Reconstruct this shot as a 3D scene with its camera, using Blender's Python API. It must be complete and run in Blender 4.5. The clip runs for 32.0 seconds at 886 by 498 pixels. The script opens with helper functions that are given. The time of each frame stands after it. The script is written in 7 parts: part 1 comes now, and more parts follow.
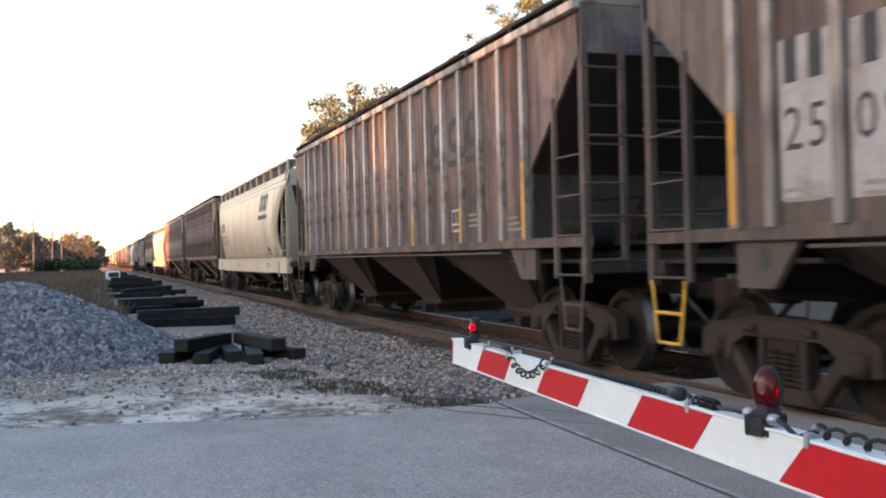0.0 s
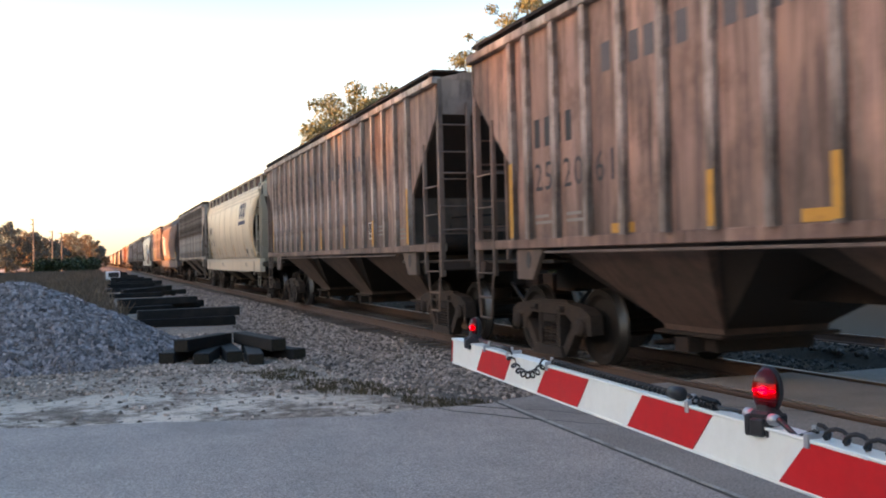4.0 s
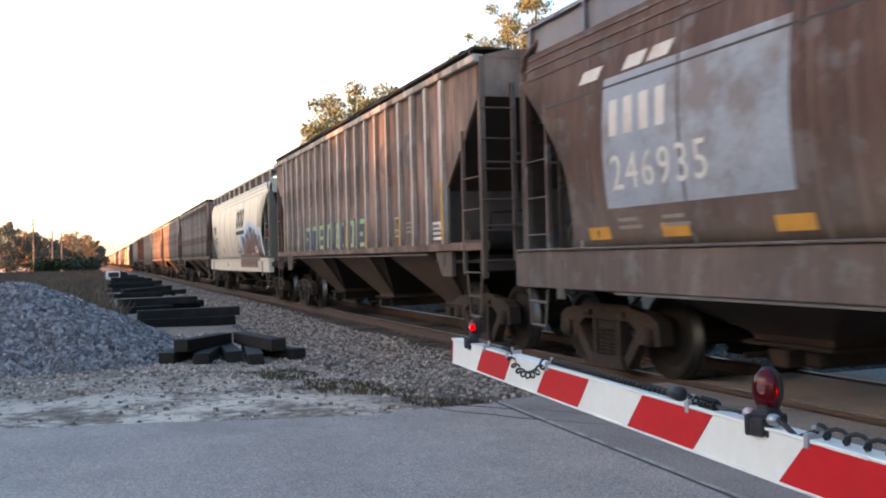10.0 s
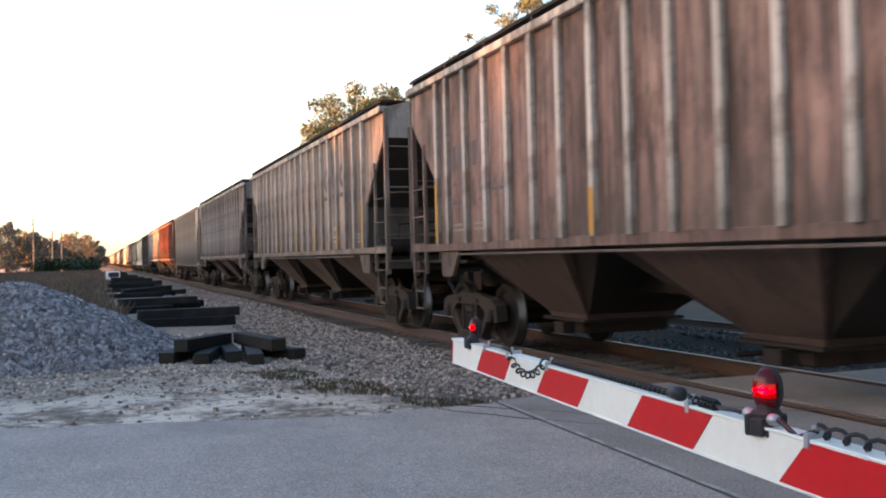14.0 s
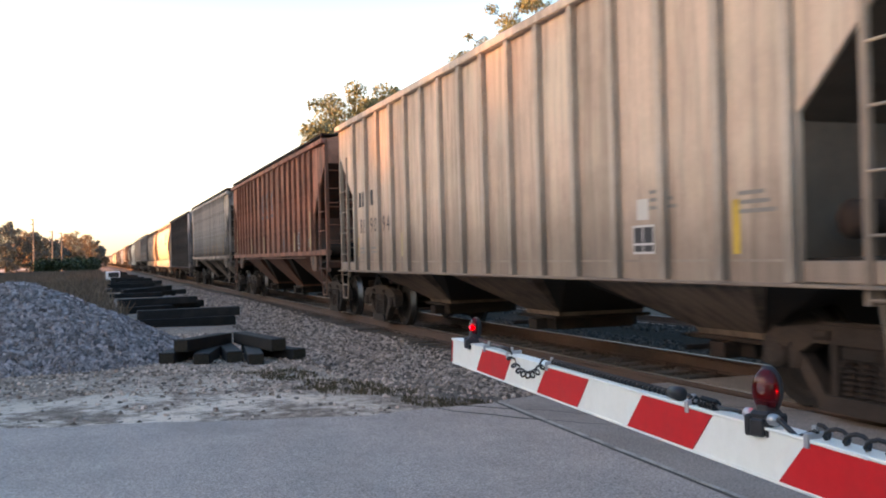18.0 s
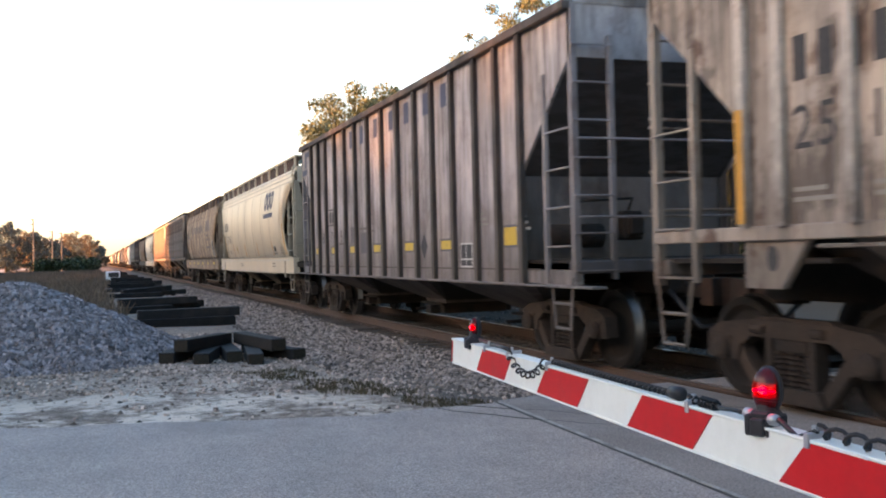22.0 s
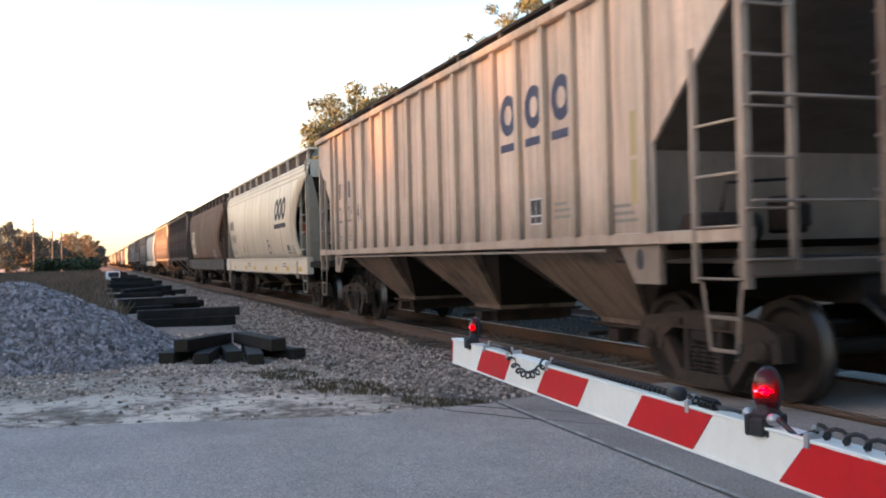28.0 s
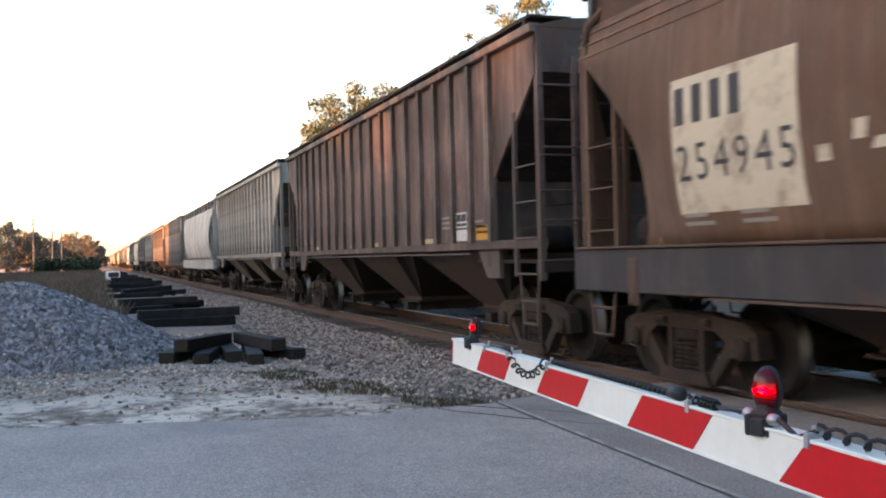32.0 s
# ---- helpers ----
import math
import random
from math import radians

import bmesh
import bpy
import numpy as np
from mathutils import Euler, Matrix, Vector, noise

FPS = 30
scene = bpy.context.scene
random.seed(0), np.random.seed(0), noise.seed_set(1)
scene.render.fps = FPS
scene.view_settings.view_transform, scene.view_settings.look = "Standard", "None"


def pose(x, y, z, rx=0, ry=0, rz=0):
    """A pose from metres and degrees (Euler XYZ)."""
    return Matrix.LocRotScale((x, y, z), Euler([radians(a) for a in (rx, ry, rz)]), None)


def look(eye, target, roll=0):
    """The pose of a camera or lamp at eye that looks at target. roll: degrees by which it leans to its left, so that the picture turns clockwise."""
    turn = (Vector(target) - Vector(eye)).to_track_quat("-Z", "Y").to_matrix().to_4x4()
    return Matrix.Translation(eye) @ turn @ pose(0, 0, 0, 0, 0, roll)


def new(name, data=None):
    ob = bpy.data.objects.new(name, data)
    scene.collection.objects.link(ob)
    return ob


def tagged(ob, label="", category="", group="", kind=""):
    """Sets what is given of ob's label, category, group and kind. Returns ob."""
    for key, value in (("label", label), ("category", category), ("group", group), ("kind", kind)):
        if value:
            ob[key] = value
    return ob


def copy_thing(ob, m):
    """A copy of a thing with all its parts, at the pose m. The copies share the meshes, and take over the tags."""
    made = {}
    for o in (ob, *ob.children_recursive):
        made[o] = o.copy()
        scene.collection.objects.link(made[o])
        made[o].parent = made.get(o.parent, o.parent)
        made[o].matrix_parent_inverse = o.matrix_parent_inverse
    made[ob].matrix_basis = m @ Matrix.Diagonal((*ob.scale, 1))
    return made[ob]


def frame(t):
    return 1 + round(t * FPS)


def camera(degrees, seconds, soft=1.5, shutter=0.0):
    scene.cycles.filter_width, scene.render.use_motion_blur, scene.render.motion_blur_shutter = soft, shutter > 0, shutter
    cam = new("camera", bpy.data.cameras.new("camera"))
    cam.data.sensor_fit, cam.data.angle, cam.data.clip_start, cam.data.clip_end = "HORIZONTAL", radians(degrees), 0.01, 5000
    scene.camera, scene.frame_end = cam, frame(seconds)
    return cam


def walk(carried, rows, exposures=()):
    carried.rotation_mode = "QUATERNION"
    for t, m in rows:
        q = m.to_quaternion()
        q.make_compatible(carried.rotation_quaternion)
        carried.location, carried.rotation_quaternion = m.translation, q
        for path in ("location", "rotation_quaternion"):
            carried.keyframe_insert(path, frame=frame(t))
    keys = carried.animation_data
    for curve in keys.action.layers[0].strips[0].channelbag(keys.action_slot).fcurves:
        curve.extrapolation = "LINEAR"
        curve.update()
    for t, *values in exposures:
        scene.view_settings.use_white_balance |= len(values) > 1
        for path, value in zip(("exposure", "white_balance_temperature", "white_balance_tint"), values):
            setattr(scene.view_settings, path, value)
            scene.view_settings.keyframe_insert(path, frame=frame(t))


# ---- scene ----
# Coordinates: the railway runs along Y, the train comes towards -Y; the near rail is at X 5.74, rail heads at Z 0.
SPEED = 11.6           # metres a second
TRACK_X = 6.49         # centre line of the near track
EYE_Z = 1.377

cam = camera(50.03, 32.0, soft=1.9, shutter=0.2)
AIM = Vector((math.sin(radians(20.0)), math.cos(radians(20.0)), math.tan(radians(0.31))))
# the iris opens for dark cars and closes for pale ones: seconds, stops
EXPOSURE = ((0, 0.58), (1, 0.45), (2, 0.07), (3, 0.12), (6, 0.37), (7, 0.02), (8, 0.2), (9, 0.39), (10, 0.42), (11, 0.42), (12, 0.15), (13, 0.0), (14, 0.4), (17, 0.45),
            (18, 0.32), (19, 0.28), (20, 0.44), (21, 0.46), (22, 0.42), (23, 0.28), (24, 0.0), (25, 0.05), (28, 0.3), (29, 0.1), (30, -0.1), (31, 0.22), (32.0, 0.48))
stand = look((0, 0, EYE_Z), Vector((0, 0, EYE_Z)) + AIM, -1.4)
walk(cam, [(0, stand), (32.0, stand)], exposures=[(t, 2.14 + e, 8950, 27) for t, e in EXPOSURE])

# ---- light ----
SUN_ELEVATION, SUN_AZIMUTH = 9.0, -85.0    # azimuth: degrees from +Y, clockwise seen from above
world = bpy.data.worlds.new("sky")
scene.world = world
world.use_nodes = True
sky = world.node_tree.nodes.new("ShaderNodeTexSky")
sky.sky_type, sky.sun_disc = "NISHITA", False
sky.sun_elevation, sky.sun_rotation = radians(SUN_ELEVATION), radians(SUN_AZIMUTH)
sky.air_density, sky.dust_density, sky.ozone_density = 1.0, 1.2, 2.0
background = world.node_tree.nodes["Background"]
background.inputs[1].default_value = 0.15
haze = world.node_tree.nodes.new("ShaderNodeHueSaturation")       # haze pales the sky towards the horizon
direction, height, pale = (world.node_tree.nodes.new(n) for n in ("ShaderNodeTexCoord", "ShaderNodeSeparateXYZ", "ShaderNodeMapRange"))
pale.inputs["From Max"].default_value, pale.inputs["To Min"].default_value, pale.inputs["To Max"].default_value = 0.3, 0.5, 1.3
world.node_tree.links.new(direction.outputs["Generated"], height.inputs[0])
world.node_tree.links.new(height.outputs["Z"], pale.inputs["Value"])
world.node_tree.links.new(pale.outputs[0], haze.inputs["Saturation"])
world.node_tree.links.new(sky.outputs[0], haze.inputs["Color"])
world.node_tree.links.new(haze.outputs[0], background.inputs[0])
sun = new("sun", bpy.data.lights.new("sun", "SUN"))
sun.data.energy, sun.data.angle, sun.data.color = 3.8, radians(1.8), (1.0, 0.5, 0.22)
az, el = radians(SUN_AZIMUTH), radians(SUN_ELEVATION)
sun.matrix_world = look((math.sin(az) * math.cos(el) * 100, math.cos(az) * math.cos(el) * 100, math.sin(el) * 100), (0, 0, 0))


# ---- materials ----
def surface(name, c1, c2, rough=0.8, metal=0.0, scale=3.0, fine=40.0, bump=0.3, depth=0.01, stain=None, stain_scale=0.8,
            stain_amount=0.5, streak=None, streak_amount=0.5, seed=0.0, vary=0.0, spec=0.3, islands=0.0, lower=None, fade=None, fade_amount=0.5, grime=0.0, upper=None, edge=(0.5, 0.66), weights=(0.6, 0.5), contrast=(0.36, 0.74), panels=0.0, runs=0.0, chips=0.0):
    """Two colours mixed by coarse and fine noise, blotches of a third, runs down the surface of a fourth, relief."""
    m = bpy.data.materials.new(name)
    m.use_nodes = True
    nt = m.node_tree
    N, L = nt.nodes, nt.links.new
    b = N["Principled BSDF"]
    b.inputs["Roughness"].default_value, b.inputs["Metallic"].default_value = rough, metal
    b.inputs["Specular IOR Level"].default_value = spec
    tc, mp = N.new("ShaderNodeTexCoord"), N.new("ShaderNodeMapping")
    mp.inputs["Location"].default_value = (seed * 3.7, seed * 11.3, seed * 5.1)
    L(tc.outputs["Object"], mp.inputs["Vector"])

    def noise_at(s, detail=4.0, vec=None, r=0.55):
        n = N.new("ShaderNodeTexNoise")
        n.inputs["Scale"].default_value, n.inputs["Detail"].default_value, n.inputs["Roughness"].default_value = s, detail, r
        L((vec or mp).outputs["Vector"], n.inputs["Vector"])
        return n.outputs["Fac"]

    def ramp(src, lo, hi, amount=1.0):
        r = N.new("ShaderNodeMapRange")
        r.inputs["From Min"].default_value, r.inputs["From Max"].default_value, r.inputs["To Max"].default_value = lo, hi, amount
        L(src, r.inputs["Value"])
        return r.outputs["Result"]

    def mix(fac, a, c):
        x = N.new("ShaderNodeMix")
        x.data_type = "RGBA"
        L(fac, x.inputs["Factor"])
        for sock, v in ((x.inputs["A"], a), (x.inputs["B"], c)):
            if isinstance(v, tuple):
                sock.default_value = (*v, 1)
            else:
                L(v, sock)
        return x.outputs["Result"]

    coarse, small = noise_at(scale, 5), noise_at(fine, 3)
    both = N.new("ShaderNodeMath")
    both.operation = "MULTIPLY_ADD"
    both.inputs[1].default_value, both.inputs[2].default_value = weights[1], 0.0
    L(small, both.inputs[0])
    add = N.new("ShaderNodeMath")
    add.operation = "MULTIPLY_ADD"
    add.inputs[1].default_value = weights[0]
    L(coarse, add.inputs[0])
    L(both.outputs[0], add.inputs[2])
    col = mix(ramp(add.outputs[0], *contrast), c1, c2)
    if stain:
        col = mix(ramp(noise_at(stain_scale, 8, r=0.68), *edge, stain_amount), col, stain)
    if streak:
        st = N.new("ShaderNodeMapping")
        st.inputs["Scale"].default_value = (1.0, 4.5, 0.28)
        st.inputs["Location"].default_value = (seed * 2.1, seed * 7.9, seed * 1.3)
        L(tc.outputs["Object"], st.inputs["Vector"])
        col = mix(ramp(noise_at(1.7, 7, st, 0.66), 0.48, 0.58, streak_amount), col, streak)
    if fade:
        st = N.new("ShaderNodeMapping")
        st.inputs["Scale"].default_value = (1.0, 1.7, 0.62)
        st.inputs["Location"].default_value = (seed * 4.3, seed * 3.9, seed * 6.1)
        L(tc.outputs["Object"], st.inputs["Vector"])
        col = mix(ramp(noise_at(1.25, 8, st, 0.66), 0.47, 0.6, fade_amount), col, fade)
    if upper:     # (colour, amount, height): rust that runs down from the roof edge
        st = N.new("ShaderNodeMapping")
        st.inputs["Scale"].default_value = (1.0, 3.2, 0.2)
        st.inputs["Location"].default_value = (seed * 1.7, seed * 5.3, seed * 2.9)
        L(tc.outputs["Object"], st.inputs["Vector"])
        sep = N.new("ShaderNodeSeparateXYZ")
        L(tc.outputs["Object"], sep.inputs[0])
        up = N.new("ShaderNodeMath")
        up.operation = "MULTIPLY_ADD"
        up.inputs[1].default_value = 0.13
        L(sep.outputs["Z"], up.inputs[0])
        L(noise_at(1.4, 6, st, 0.62), up.inputs[2])
        col = mix(ramp(up.outputs[0], 0.5 + 0.13 * upper[2], 0.6 + 0.13 * upper[2], upper[1]), col, upper[0])
    def stretched(sc, at=0.0):
        st = N.new("ShaderNodeMapping")
        st.inputs["Scale"].default_value = sc
        st.inputs["Location"].default_value = (seed * 1.9 + at, seed * 8.3 + at, seed * 3.3 - at)
        L(tc.outputs["Object"], st.inputs["Vector"])
        return st
    if runs:      # narrow dark and pale runs of dirt
        col = mix(ramp(noise_at(1.0, 5, stretched((0.3, 9.0, 0.3)), 0.62), 0.5, 0.66, runs), col, (0.032, 0.024, 0.02))
        col = mix(ramp(noise_at(1.0, 5, stretched((0.3, 13.0, 0.45), 7.0), 0.62), 0.56, 0.7, runs * 0.5), col, (0.42, 0.36, 0.31))
    if chips:     # patches where the paint has come away
        col = mix(ramp(noise_at(1.0, 6, stretched((1.0, 2.0, 0.8), 3.0), 0.7), 0.53, 0.58, chips), col, (0.045, 0.03, 0.024))
    if panels:    # each sheet between two ribs has weathered its own way
        v = N.new("ShaderNodeHueSaturation")
        r = N.new("ShaderNodeMapRange")
        r.inputs["From Min"].default_value, r.inputs["From Max"].default_value = 0.32, 0.68
        r.inputs["To Min"].default_value, r.inputs["To Max"].default_value = 1 - panels, 1 + panels
        L(noise_at(1.0, 2, stretched((0.1, 1.25, 0.16), 5.0), 0.5), r.inputs["Value"])
        L(r.outputs["Result"], v.inputs["Value"])
        L(col, v.inputs["Color"])
        col = v.outputs["Color"]
    if grime:     # broad sooty clouds
        col = mix(ramp(noise_at(0.5, 6, r=0.66), 0.47, 0.68, grime), col, (0.03, 0.024, 0.021))
    if lower:    # (colour, height up to which it lies thick, height at which it ends, amount): splashed road dirt
        sep = N.new("ShaderNodeSeparateXYZ")
        L(tc.outputs["Object"], sep.inputs[0])
        hi = N.new("ShaderNodeMath")
        hi.operation = "MULTIPLY_ADD"
        hi.inputs[1].default_value = 0.9
        L(noise_at(1.9, 6), hi.inputs[0])
        L(sep.outputs["Z"], hi.inputs[2])
        col = mix(ramp(hi.outputs[0], lower[2] + 0.45, lower[1] + 0.45, lower[3]), col, lower[0])
    if vary or islands:
        v = N.new("ShaderNodeHueSaturation")
        src = N.new("ShaderNodeObjectInfo").outputs["Random"] if vary else N.new("ShaderNodeNewGeometry").outputs["Random Per Island"]
        r = N.new("ShaderNodeMapRange")
        a = vary or islands
        r.inputs["To Min"].default_value, r.inputs["To Max"].default_value = 1 - a, 1 + a
        L(src, r.inputs["Value"])
        L(r.outputs["Result"], v.inputs["Value"])
        L(col, v.inputs["Color"])
        col = v.outputs["Color"]
    L(col, b.inputs["Base Color"])
    rr = N.new("ShaderNodeMapRange")
    rr.inputs["To Min"].default_value, rr.inputs["To Max"].default_value = max(0.05, rough - 0.12), min(1, rough + 0.12)
    L(coarse, rr.inputs["Value"])
    L(rr.outputs["Result"], b.inputs["Roughness"])
    if bump:
        bp = N.new("ShaderNodeBump")
        bp.inputs["Strength"].default_value, bp.inputs["Distance"].default_value = bump, depth
        L(add.outputs[0], bp.inputs["Height"])
        L(bp.outputs["Normal"], b.inputs["Normal"])
    return m


def glow(name, colour, strength):
    m = bpy.data.materials.new(name)
    m.use_nodes = True
    b = m.node_tree.nodes["Principled BSDF"]
    b.inputs["Base Color"].default_value = (*colour, 1)
    b.inputs["Emission Color"].default_value = (*colour, 1)
    b.inputs["Emission Strength"].default_value = strength
    return m


def lens(name, colour, rough=0.12):
    m = bpy.data.materials.new(name)
    m.use_nodes = True
    b = m.node_tree.nodes["Principled BSDF"]
    b.inputs["Base Color"].default_value = (*colour, 1)
    b.inputs["Roughness"].default_value = rough
    b.inputs["Transmission Weight"].default_value = 0.85
    b.inputs["IOR"].default_value = 1.35
    return m


DIRT, RUST, SOOT = (0.05, 0.036, 0.028), (0.11, 0.045, 0.024), (0.02, 0.017, 0.015)
truck_steel = surface("truck_steel", (0.014, 0.01, 0.008), (0.033, 0.023, 0.018), 0.85, 0.1, 3, 30, 0.3, 0.006, stain=RUST, stain_amount=0.35)
frame_steel = surface("frame_steel", (0.021, 0.0145, 0.0115), (0.052, 0.0365, 0.029), 0.85, 0.1, 3, 30, 0.3, 0.006, stain=(0.075, 0.045, 0.03), stain_scale=2.5, stain_amount=0.5)
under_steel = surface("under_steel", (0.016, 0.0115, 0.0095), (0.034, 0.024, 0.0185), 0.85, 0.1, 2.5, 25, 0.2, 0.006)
wheel_steel = surface("wheel_steel", (0.011, 0.0085, 0.007), (0.026, 0.019, 0.015), 0.75, 0.3, 4, 30, 0.2, 0.004)
tread_steel = surface("tread_steel", (0.15, 0.14, 0.13), (0.1, 0.094, 0.088), 0.45, 1.0, 6, 60, 0.05, 0.002)
spring_steel = surface("spring_steel", (0.03, 0.021, 0.017), (0.05, 0.034, 0.026), 0.8, 0.2, 5, 30)
rail_rust = surface("rail_rust", (0.07, 0.044, 0.034), (0.115, 0.074, 0.058), 0.85, 0.1, 2, 30, 0.3, 0.004, stain=(0.09, 0.06, 0.05), stain_amount=0.5)
rail_head = surface("rail_head", (0.3, 0.24, 0.2), (0.4, 0.34, 0.3), 0.4, 0.9, 2, 40, 0.05, 0.002)
asphalt = surface("asphalt", (0.1462, 0.116, 0.1037), (0.6281, 0.512, 0.4552), 0.92, 0, 1.1, 75, 0.9, 0.008, weights=(0.2, 0.9), contrast=(0.32, 0.78), stain=(0.2383, 0.196, 0.1709), stain_scale=0.7, stain_amount=0.45, spec=0.2)
asphalt_light = surface("asphalt_light", (0.1245, 0.1, 0.0884), (0.4549, 0.375, 0.3313), 0.9, 0, 0.9, 75, 0.8, 0.006, weights=(0.25, 0.85), contrast=(0.32, 0.78), stain=(0.1625, 0.145, 0.1344), stain_scale=0.6, stain_amount=0.5, spec=0.2)
seam_pale = surface("seam_pale", (0.24, 0.215, 0.195), (0.52, 0.47, 0.43), 0.92, 0, 3, 60, 0.8, 0.006, stain=(0.09, 0.08, 0.072), stain_scale=4, stain_amount=0.7)
tar = surface("tar", (0.045, 0.041, 0.038), (0.09, 0.083, 0.076), 0.8, 0, 4, 40, 0.4, 0.004)
stone_rust = surface("stone_rust", (0.075, 0.055, 0.044), (0.15, 0.115, 0.095), 0.88, 0, 9, 60, 0.3, 0.006, islands=0.5, spec=0.2)
stone_grey = surface("stone_grey", (0.1325, 0.111, 0.1108), (0.355, 0.3014, 0.2993), 0.85, 0, 9, 60, 0.3, 0.006, islands=0.6, spec=0.2)
stone_warm = surface("stone_warm", (0.1515, 0.1124, 0.095), (0.3846, 0.2994, 0.2539), 0.88, 0, 9, 60, 0.3, 0.006, islands=0.75, spec=0.2)
stone_pale = surface("stone_pale", (0.2108, 0.1504, 0.1235), (0.5456, 0.4069, 0.3372), 0.9, 0, 9, 60, 0.3, 0.006, islands=0.7, spec=0.15)
stone_dark = surface("stone_dark", (0.05, 0.042, 0.038), (0.115, 0.099, 0.09), 0.88, 0, 9, 60, 0.3, 0.006, islands=0.5, spec=0.2)
creosote = surface("creosote", (0.008, 0.0072, 0.0075), (0.02, 0.017, 0.016), 0.75, 0, 3, 30, 0.5, 0.006, stain=(0.034, 0.027, 0.022), stain_scale=2, stain_amount=0.5, vary=0.4, spec=0.25)
tie_old = surface("tie_old", (0.07, 0.05, 0.04), (0.13, 0.1, 0.08), 0.9, 0, 3, 30, 0.5, 0.008, vary=0.25)
cut_wood = surface("cut_wood", (0.016, 0.012, 0.009), (0.036, 0.028, 0.019), 0.9, 0, 6, 40, 0.3, 0.004)
gate_white = surface("gate_white", (0.73, 0.75, 0.69), (0.8, 0.82, 0.76), 0.45, 0, 2, 30, 0.05, 0.001, stain=(0.55, 0.54, 0.5), stain_scale=3, stain_amount=0.3, spec=0.4)
plate_red = surface("plate_red", (0.34, 0.06, 0.035), (0.42, 0.09, 0.05), 0.6, 0, 3, 30, 0.05, 0.001)
gate_red = surface("gate_red", (0.6, 0.006, 0.01), (0.68, 0.012, 0.016), 0.45, 0, 2, 30, 0.05, 0.001, stain=(0.35, 0.02, 0.02), stain_scale=3, stain_amount=0.3, spec=0.4)
black_plastic = surface("black_plastic", (0.015, 0.015, 0.017), (0.03, 0.03, 0.033), 0.5, 0, 6, 60, 0.1, 0.001)
cable_black = surface("cable_black", (0.012, 0.012, 0.013), (0.022, 0.022, 0.024), 0.45, 0, 6, 60, 0.1, 0.001)
galvanised = surface("galvanised", (0.36, 0.37, 0.38), (0.5, 0.5, 0.51), 0.45, 0.7, 6, 50, 0.1, 0.002)
red_lens = lens("red_lens", (0.42, 0.01, 0.015))
lamp_lit = glow("lamp_lit", (1.0, 0.035, 0.06), 6.0)
lamp_dim = glow("lamp_dim", (1.0, 0.02, 0.04), 2.6)
lamp_dark = surface("lamp_dark", (0.12, 0.01, 0.01), (0.2, 0.02, 0.02), 0.35, 0, 9, 50, 0)
bark = surface("bark", (0.06, 0.048, 0.038), (0.12, 0.1, 0.08), 0.95, 0, 3, 20, 0.8, 0.03)
leaf_olive = surface("leaf_olive", (0.1, 0.113, 0.06), (0.165, 0.168, 0.088), 0.65, 0, 0.5, 4, 0, islands=0.3)
leaf_dark = surface("leaf_dark", (0.02, 0.032, 0.012), (0.045, 0.055, 0.02), 0.6, 0, 1.5, 9, 0, islands=0.5)
# leaves of far trees: greyed and blued in the base colour to imitate haze
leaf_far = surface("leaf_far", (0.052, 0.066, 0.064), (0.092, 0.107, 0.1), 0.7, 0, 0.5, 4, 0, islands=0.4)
leaf_autumn = surface("leaf_autumn", (0.16, 0.105, 0.06), (0.23, 0.16, 0.1), 0.7, 0, 0.5, 4, 0, islands=0.3)
leaf_bright = surface("leaf_bright", (0.08, 0.11, 0.02), (0.15, 0.16, 0.03), 0.6, 0, 1.5, 9, 0, islands=0.4)
grass_dry = surface("grass_dry", (0.13, 0.09, 0.065), (0.2, 0.14, 0.1), 0.95, 0, 1, 9, 0, islands=0.4)
board_brown = surface("board_brown", (0.05, 0.028, 0.022), (0.09, 0.05, 0.038), 0.85, 0, 3, 30, 0.3, 0.004)
grass_green = surface("grass_green", (0.0562, 0.0441, 0.0216), (0.1125, 0.0784, 0.0414), 0.9, 0, 1, 9, 0, islands=0.4)
white_metal = surface("white_metal", (0.7, 0.7, 0.68), (0.8, 0.8, 0.78), 0.5, 0, 2, 20, 0.05, 0.002)
pole_wood = surface("pole_wood", (0.12, 0.1, 0.085), (0.2, 0.17, 0.145), 0.9, 0, 2, 20, 0.4, 0.01)
grating_grey = surface("grating_grey", (0.12, 0.125, 0.15), (0.2, 0.205, 0.23), 0.6, 0.3, 3, 30, 0.2, 0.004)
yellow_paint = surface("yellow_paint", (0.62, 0.3, 0.03), (0.72, 0.38, 0.05), 0.6, 0, 3, 30, 0.1, 0.002, stain=(0.2, 0.1, 0.04), stain_scale=4, stain_amount=0.5)
faint_mark = surface("faint_mark", (0.4, 0.31, 0.17), (0.46, 0.36, 0.2), 0.8, 0, 3, 30, 0.05, 0.001)
orange_mark = surface("orange_mark", (0.52, 0.23, 0.04), (0.6, 0.29, 0.06), 0.6, 0, 3, 30, 0.05, 0.001, stain=(0.25, 0.12, 0.05), stain_scale=4, stain_amount=0.5)
yellow_mark = surface("yellow_mark", (0.55, 0.34, 0.05), (0.62, 0.4, 0.07), 0.6, 0, 3, 30, 0.05, 0.001, stain=(0.25, 0.15, 0.05), stain_scale=4, stain_amount=0.5)
white_mark = surface("white_mark", (0.5, 0.475, 0.44), (0.62, 0.59, 0.55), 0.7, 0, 3, 30, 0.05, 0.001, stain=(0.3, 0.25, 0.2), stain_scale=3, stain_amount=0.6)
